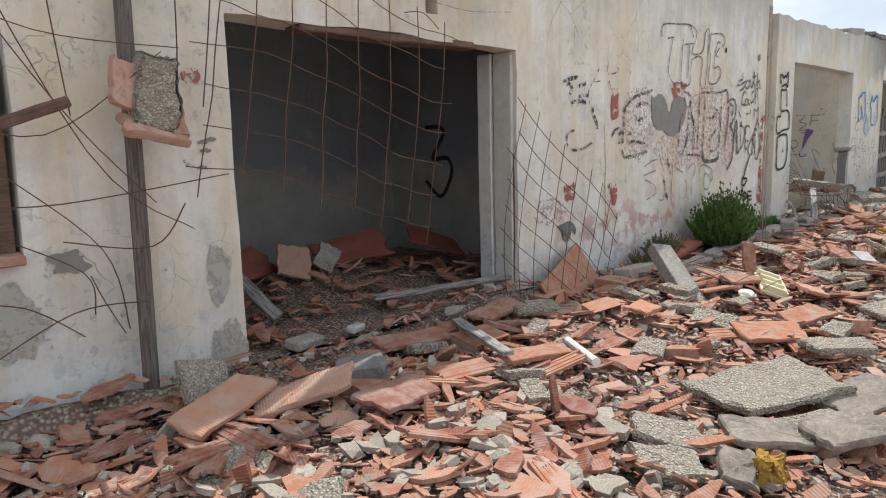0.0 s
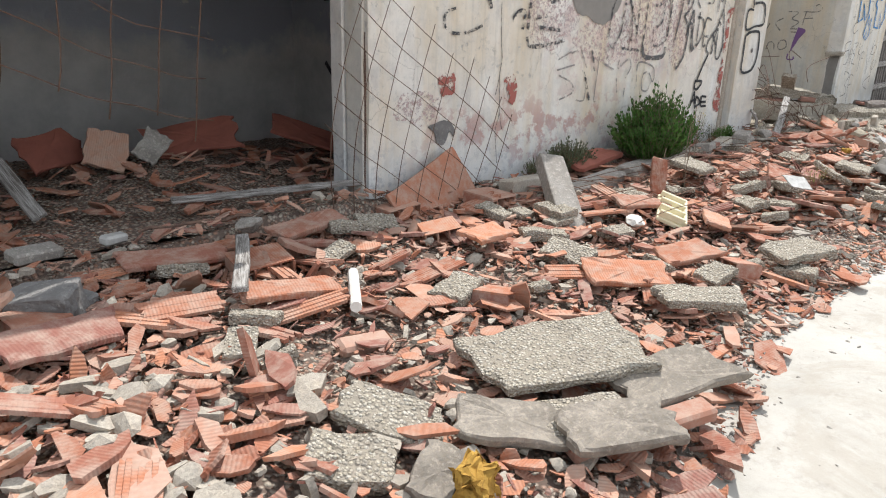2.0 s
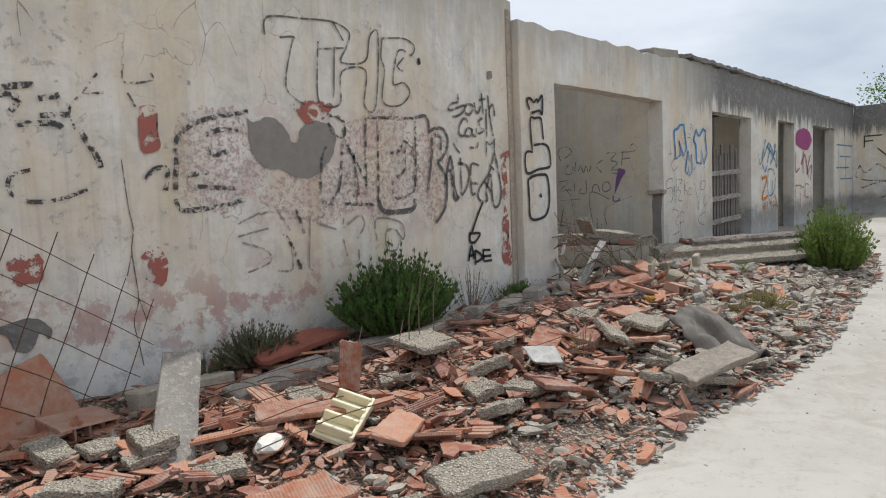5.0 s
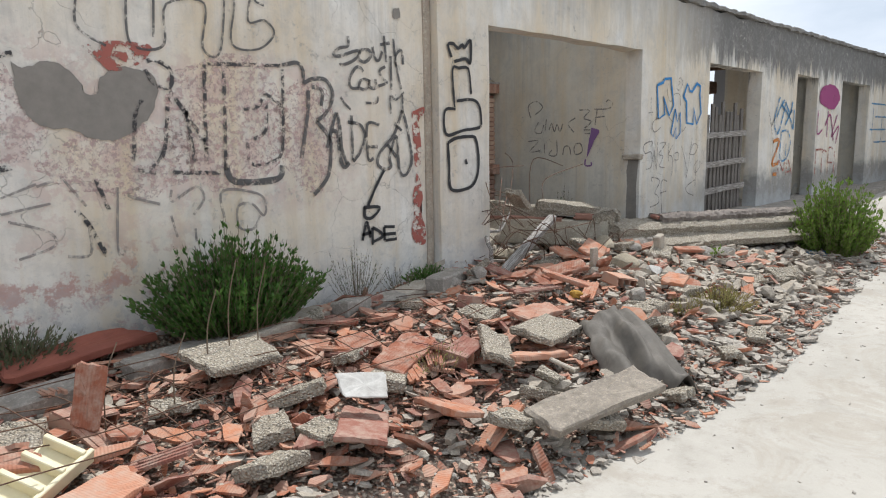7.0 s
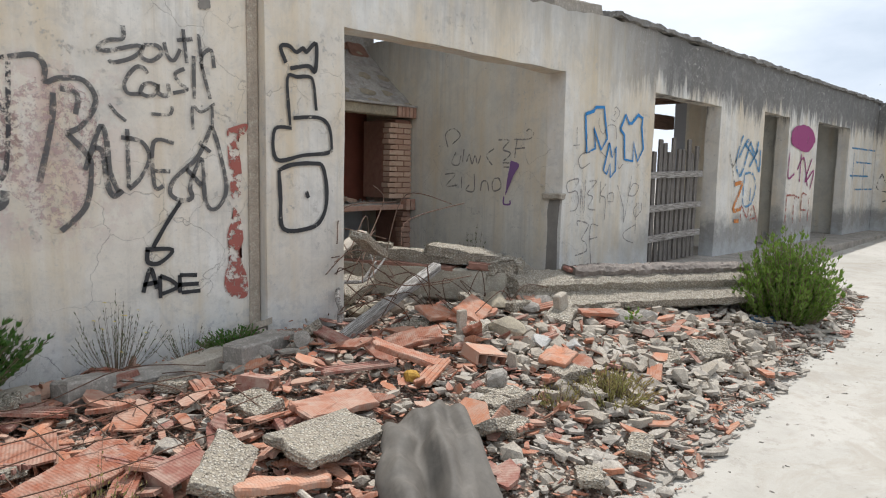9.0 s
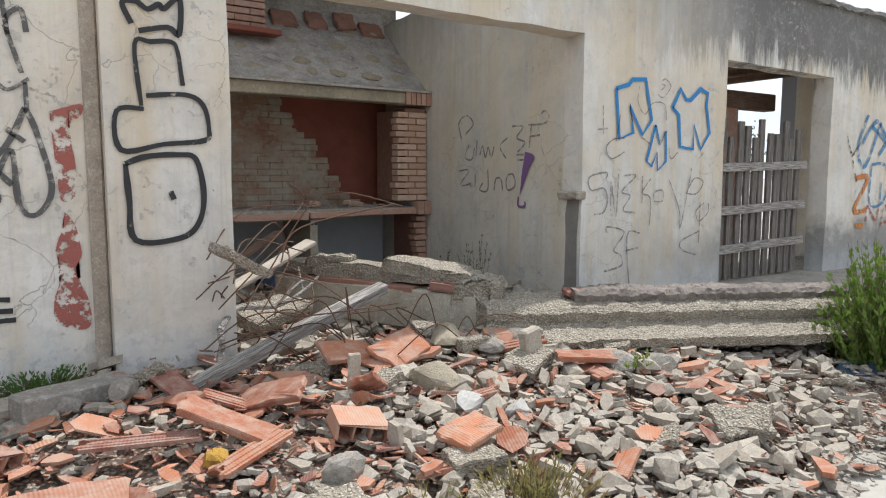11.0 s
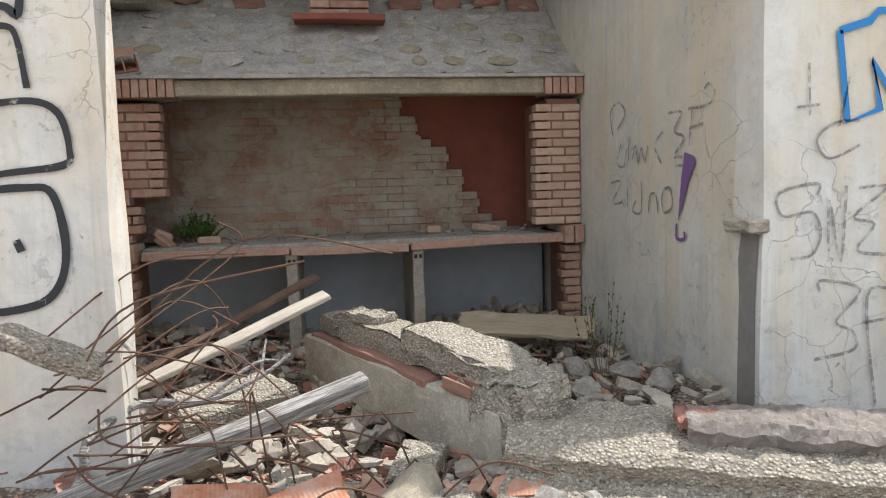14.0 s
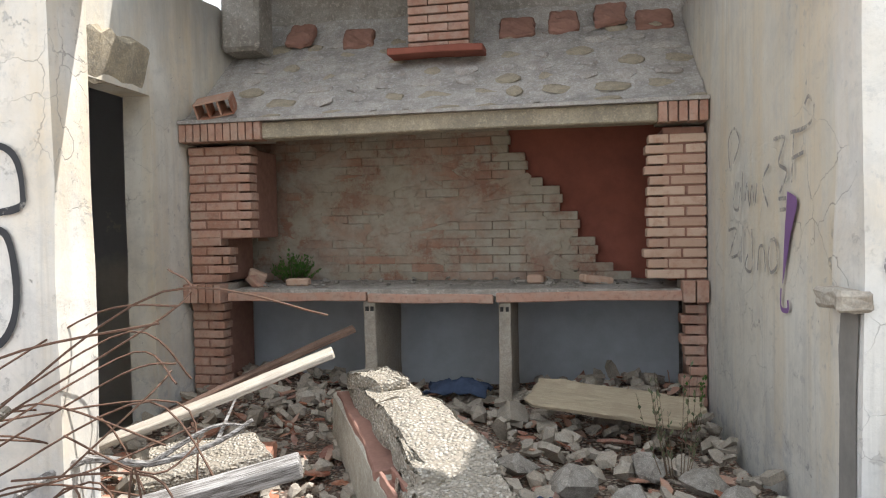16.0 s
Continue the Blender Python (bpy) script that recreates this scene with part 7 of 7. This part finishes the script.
for x, y, h in ((6.45, 2.35, 0.42), (6.75, 2.3, 0.4), (7.15, 2.5, 0.62), (7.35, 2.55, 0.55), (7.0, 2.45, 0.5)):
    pts = [Vector((x, y, on(x, y))), Vector((x + 0.02, y + 0.02, on(x, y) + h * 0.6)), Vector((x + 0.10, y + 0.05, on(x, y) + h))]
    under(part("wire", mesh_of("wire", *tube(smooth_line(pts, 4), 0.0035, 4), M_TWIG)), LOW)

# ---- gate and what lies behind ----
GATE = empty("picket_gate", pose(15.5, 3.62, 0.42), "weathered grey picket gate closing the opening", "gate")
for k in range(12):
    x = 14.86 + k * 0.131 + 0.012 * math.sin(k * 5)
    h = 1.50 + 0.10 * math.sin(k * 2.3)
    under(part("picket", bm_mesh("picket", bevel_box(0.085, 0.03, h, 0.004, 0.006, 3, k), M_WOOD_GREY_Z), m=pose(x, 3.47, 0.44, 0, 1.5 * math.sin(k * 3.1), 0)), GATE)
for z in (0.72, 1.10, 1.52):
    under(part("rail", bm_mesh("rail", bevel_box(1.62, 0.04, 0.085, 0.004, 0.006, 3, z * 7), M_WOOD_GREY), m=pose(15.6, 3.435, z, 0, -1.5, 0)), GATE)
lump_thing("brick_post", 16.25, 4.4, 0.42, 0.30, 0.30, 1.95, M_BRICK_R, "dark brick post behind the gate", "post", 3, rough=0.008)
lump_thing("roof_beam", 15.75, 4.3, 2.25, 2.7, 0.16, 0.2, M_WOOD_BROWN, "dark wooden roof beam behind the gate", "beam", 4, rough=0.01)
for k in range(5):
    lump_thing("rafter", 14.75 + k * 0.55, 5.7, 2.62, 0.09, 4.3, 0.14, M_WOOD_BROWN, "dark wooden rafter of the lean-to", "rafter", 4 + k, rough=0.008, group="rafters")


# ---- plants ----
def leaf_blade(p, d, up, l, w):
    s = d.cross(up)
    s = s.normalized() * w if s.length > 1e-4 else Vector((w, 0, 0))
    m = p + d * l * 0.5 + up * w * 0.3
    return [p, m + s, p + d * l, m - s], [(0, 1, 2), (0, 2, 3)]


def shrub(name, x, y, z, rx, ry, h, sprigs, leaves, ll, lw, material, label, seed, spread=0.5, flowers=0, category="shrub", stemr=0.004):
    r = random.Random(seed)
    plant = empty(name, pose(x, y, z), label, category, "plants")
    lv, lf, sv = [], [], []
    fl = []
    for k in range(sprigs):
        a, q = r.uniform(0, 2 * math.pi), math.sqrt(r.random())
        foot = Vector((0.35 * rx * q * math.cos(a), 0.35 * ry * q * math.sin(a), 0))
        hh = h * (1 - 0.55 * q * q) * r.uniform(0.72, 1.08)
        tip = Vector((rx * q * math.cos(a), ry * q * math.sin(a), hh)) * r.uniform(0.72, 1.1)
        mid = foot.lerp(tip, 0.5) + Vector((0, 0, -0.05 * h))
        line = smooth_line([foot, mid, tip], 4)
        sv.append(tube(line, stemr, 3, 0.3, False))
        way = (tip - mid).normalized()
        for i in range(leaves):
            t = 0.25 + 0.75 * i / leaves
            p = line[min(int(t * (len(line) - 1)), len(line) - 1)].lerp(tip, 0.25 * r.random())
            b = r.uniform(0, 6.283)
            side = Vector((math.cos(b), math.sin(b), r.uniform(-0.1, 0.5)))
            d = (way * r.uniform(0.5, 1.1) + side * spread).normalized()
            v, f = leaf_blade(p, d, side, ll * r.uniform(0.6, 1.25), lw * r.uniform(0.7, 1.2))
            n = len(lv)
            lv += v
            lf += [tuple(i2 + n for i2 in q2) for q2 in f]
        if k < flowers:
            fl.append(([tip + Vector((0.012 * math.cos(c), 0.012 * math.sin(c), 0.006 * (c % 2))) for c in (0, 1.2, 2.4, 3.6, 4.8)], [(0, 1, 2, 3, 4)]))
    for stalk in (sv if sprigs < 15 else [join(sv)]):
        part("stalk", mesh_of("stalk", *stalk, M_TWIG), plant)
    part("foliage", mesh_of("foliage", lv, lf, material), plant)
    if fl:
        part("flowers", mesh_of("flowers", *join(fl), M_YELLOW), plant, "yellow flowers")
    return plant


shrub("shrub", 7.50, 3.06, 0.34, 0.66, 0.32, 0.66, 900, 24, 0.040, 0.0085, M_LEAF, "dense dark green shrub growing at the wall foot", 1)
shrub("small_shrub", 6.28, 3.15, 0.36, 0.34, 0.18, 0.28, 240, 18, 0.03, 0.005, M_LEAF_GREY, "low grey-green shrub at the wall foot", 2)
shrub("weeds", 5.95, 3.22, 0.34, 0.2, 0.12, 0.16, 60, 10, 0.03, 0.004, M_LEAF_GREY, "thin dry weeds at the wall foot", 3, category="weeds")
shrub("weeds", 8.55, 3.2, 0.38, 0.36, 0.14, 0.42, 46, 9, 0.028, 0.003, M_LEAF_GREY, "thin weeds with yellow flowers at the wall foot", 4, flowers=9, category="weeds", stemr=0.002)
shrub("weeds", 9.25, 3.2, 0.38, 0.25, 0.10, 0.16, 70, 12, 0.03, 0.006, M_LEAF, "low green weeds at the wall foot", 5, category="weeds")
shrub("weeds", 8.95, 3.15, 0.36, 0.25, 0.1, 0.3, 24, 5, 0.025, 0.003, M_LEAF_GREY, "thin dry weeds at the wall foot", 6, category="weeds", stemr=0.002)
shrub("bright_shrub", 14.0, 1.45, 0.12, 0.58, 0.50, 0.98, 560, 26, 0.05, 0.010, M_LEAF_Y, "bright green shrub growing from the rubble", 7)
shrub("dry_weed", 10.75, 1.35, 0.14, 0.36, 0.28, 0.24, 170, 12, 0.035, 0.005, M_LEAF_DRY, "yellowed dry weed on the rubble", 8, category="weeds")
shrub("dry_weed", 10.35, 1.45, 0.18, 0.18, 0.15, 0.2, 40, 7, 0.03, 0.004, M_LEAF_DRY, "reddish dry weed on the rubble", 9, category="weeds", stemr=0.002)
shrub("dry_twigs", 14.75, 1.45, 0.12, 0.5, 0.35, 0.5, 34, 2, 0.02, 0.003, M_LEAF_DRY, "bare dry twigs beside the shrub", 10, category="weeds", stemr=0.003)
shrub("roof_weed", 6.75, 3.52, 3.28, 0.30, 0.12, 0.36, 110, 12, 0.03, 0.003, M_LEAF_GREY, "grey-green weed growing on the wall top", 11, category="weeds", stemr=0.002)
shrub("roof_weed", 7.95, 3.52, 3.18, 0.50, 0.12, 0.42, 180, 12, 0.03, 0.003, M_LEAF_GREY, "grey-green weed growing on the wall top", 12, category="weeds", stemr=0.002)
shrub("roof_weed", 7.35, 3.52, 3.2, 0.2, 0.1, 0.16, 50, 8, 0.03, 0.003, M_LEAF_GREY, "thin weed growing on the wall top", 13, category="weeds", stemr=0.002)
shrub("hearth_weed", 9.98, 6.1, 1.14, 0.20, 0.12, 0.26, 60, 12, 0.035, 0.009, M_LEAF, "dark green weed growing on the worktop", 14, category="weeds")
shrub("twig_weed", 12.55, 4.15, 0.45, 0.35, 0.1, 0.62, 12, 9, 0.03, 0.007, M_LEAF_GREY, "thin leafy twig growing from rubble", 15, category="weeds", stemr=0.003)
shrub("twig_weed", 12.75, 5.0, 0.45, 0.15, 0.1, 0.4, 7, 7, 0.03, 0.008, M_LEAF, "thin leafy twig beside the hearth", 16, category="weeds", stemr=0.002)
shrub("twig_weed", 12.1, 2.0, 0.36, 0.14, 0.1, 0.12, 14, 7, 0.03, 0.009, M_LEAF_Y, "small green weed in the rubble", 17, category="weeds", stemr=0.002)
shrub("twig_weed", 7.95, 1.7, 0.3, 0.22, 0.16, 0.26, 26, 5, 0.02, 0.004, M_LEAF_DRY, "dry brown weed in the rubble", 18, category="weeds", stemr=0.002)


def tree(name, x, y, z, rx, h, seed, label, clumps=26, leaves=150):
    r = random.Random(seed)
    t = empty(name, pose(x, y, z), label, "tree", "trees")
    bits = [tube(smooth_line([Vector((0, 0, 0)), Vector((0.1, 0, h * 0.3)), Vector((0, 0.1, h * 0.6))], 4), 0.12, 7, 0.5)]
    lv, lf = [], []
    for k in range(clumps):
        c = Vector((r.uniform(-rx, rx), r.uniform(-rx, rx) * 0.6, h * r.uniform(0.35, 1.0)))
        bits.append(tube([Vector((0, 0, h * 0.3)), c * 0.6 + Vector((0, 0, h * 0.1)), c], 0.04, 4, 0.3))
        for i in range(leaves):
            p = c + Vector((r.gauss(0, 0.3), r.gauss(0, 0.3), r.gauss(0, 0.22)))
            d = Vector((r.uniform(-1, 1), r.uniform(-1, 1), r.uniform(-0.3, 1))).normalized()
            v, f = leaf_blade(p, d, Vector((r.uniform(-1, 1), r.uniform(-1, 1), 1)).normalized(), 0.11, 0.03)
            n = len(lv)
            lv += v
            lf += [tuple(i2 + n for i2 in q2) for q2 in f]
    part("trunk", mesh_of("trunk", *join(bits), M_TWIG), t)
    part("crown", mesh_of("crown", lv, lf, M_LEAF if seed % 2 else M_LEAF_GREY), t)


for k, (x, y, h) in enumerate(((27.2, 2.4, 3.7), (27.8, 0.2, 3.9), (28.2, -2.0, 4.2), (27.4, -4.4, 3.8))):
    tree("tree", x, y, 0.4, 1.3, h, k + 1, "green leafy tree behind the yard wall")
for k, (x, y, h) in enumerate(((17.5, 8.6, 1.7), (19.6, 9.4, 1.8), (21.6, 9.6, 1.9), (23.8, 9.8, 1.9))):
    tree("tree", x, y, 0.3, 1.3, h, k + 11, "low green tree behind the building")


# ---- more loose pieces along the way ----
def ribbed_board_mesh(seed, sx, sy, t=0.016, ribs=7):
    """A strip torn from a hollow block: raised ribs along it, ragged ends."""
    r = random.Random(seed)
    w = sy / ribs
    v, f, e0, e1 = [], [], -sx / 2, sx / 2
    for k in range(ribs):
        e0 = 0.5 * e0 - 0.25 * sx * r.uniform(0.6, 1.05)
        e1 = 0.5 * e1 + 0.25 * sx * r.uniform(0.6, 1.05)
        h = t + (r.uniform(0.002, 0.006) if k % 2 else 0.0)
        for y in (-sy / 2 + (k + 0.06) * w, -sy / 2 + (k + 0.94) * w):
            j0, j1 = r.uniform(-0.012, 0.012), r.uniform(-0.012, 0.012)
            v += [(e0 + j0, y, 0), (e0 + j0, y, h), (e1 + j1, y, h), (e1 + j1, y, 0)]
    n = len(v) - 4
    for i in range(0, n, 4):
        f += [(i + q, i + 4 + q, i + 4 + (q + 1) % 4, i + (q + 1) % 4) for q in range(4)]
    f += [(0, 1, 2, 3), (n + 3, n + 2, n + 1, n)]
    return mesh_of("ribbed_board", v, f, M_CLAY_ONE, [(p[0], p[1]) for p in v])


RIBBED = [ribbed_board_mesh(s, 0.22 + 0.05 * s, 0.10 + 0.012 * (s % 4), ribs=5 + s % 3) for s in range(6)]
r3 = random.Random(21)
count = 0
while count < 84:
    x = r3.uniform(0.6, 12.4)
    y = r3.uniform(max(edge_y(x) + 0.35, 0.6), 3.1)
    if r3.random() > clay_share(x, y) + 0.1 or (2.4 < x < 4.4 and y < 1.7):
        continue
    ob = new("ribbed_board", RIBBED[r3.randrange(6)])
    ob.matrix_basis = pose(x, y, heap(x, y) + r3.uniform(0.02, 0.06), r3.gauss(0, 13), r3.gauss(0, 11), r3.uniform(0, 360))
    tagged(ob, "ribbed red clay strip torn from a hollow block", "clay strip", "ribbed clay strips")
    count += 1


def mortar_cake(seed, s):
    """A pale mortar cake with a clay skin on its underside."""
    return broken_slab_mesh("mortar_cake", s, s * 0.7, s * 0.22, seed, M_PEBBLE, jag=0.14)


CAKES = [mortar_cake(60 + s, 0.16 + 0.03 * s) for s in range(6)]
count = 0
while count < 70:
    x = r3.uniform(1.0, 13.2)
    y = r3.uniform(edge_y(x) + 0.2, 3.05)
    if 2.4 < x < 4.4 and y < 1.7:
        continue
    ob = new("mortar_cake", CAKES[r3.randrange(6)])
    ob.matrix_basis = pose(x, y, heap(x, y) + r3.uniform(0.0, 0.04), r3.gauss(0, 12), r3.gauss(0, 12), r3.uniform(0, 360))
    tagged(ob, "broken cake of pale pebbly mortar", "mortar", "mortar cakes")
    count += 1
# chipped crown of the walls
for k in range(34):
    x = r3.choice([r3.uniform(5.3, 9.5), r3.uniform(12.4, 24.5)])
    top = (top_l if x < 9.6 else top_r)(x)
    v, f = proto_lump(200 + k % 9, 0.6)
    ob = new("coping_stone", mesh_of("coping_stone", v, f, M_FOOT if x > 12 else M_CONC))
    s = r3.uniform(0.10, 0.32)
    ob.matrix_basis = pose(x, (YL if x < 9.6 else YR) + 0.11, top + 0.01, r3.gauss(0, 12), r3.gauss(0, 12), r3.uniform(0, 360)) @ Matrix.Diagonal((s * 1.4, 0.2, s * 0.7, 1))
    tagged(ob, "loose dark stone on the broken wall top", "stone", "stones on the wall top")
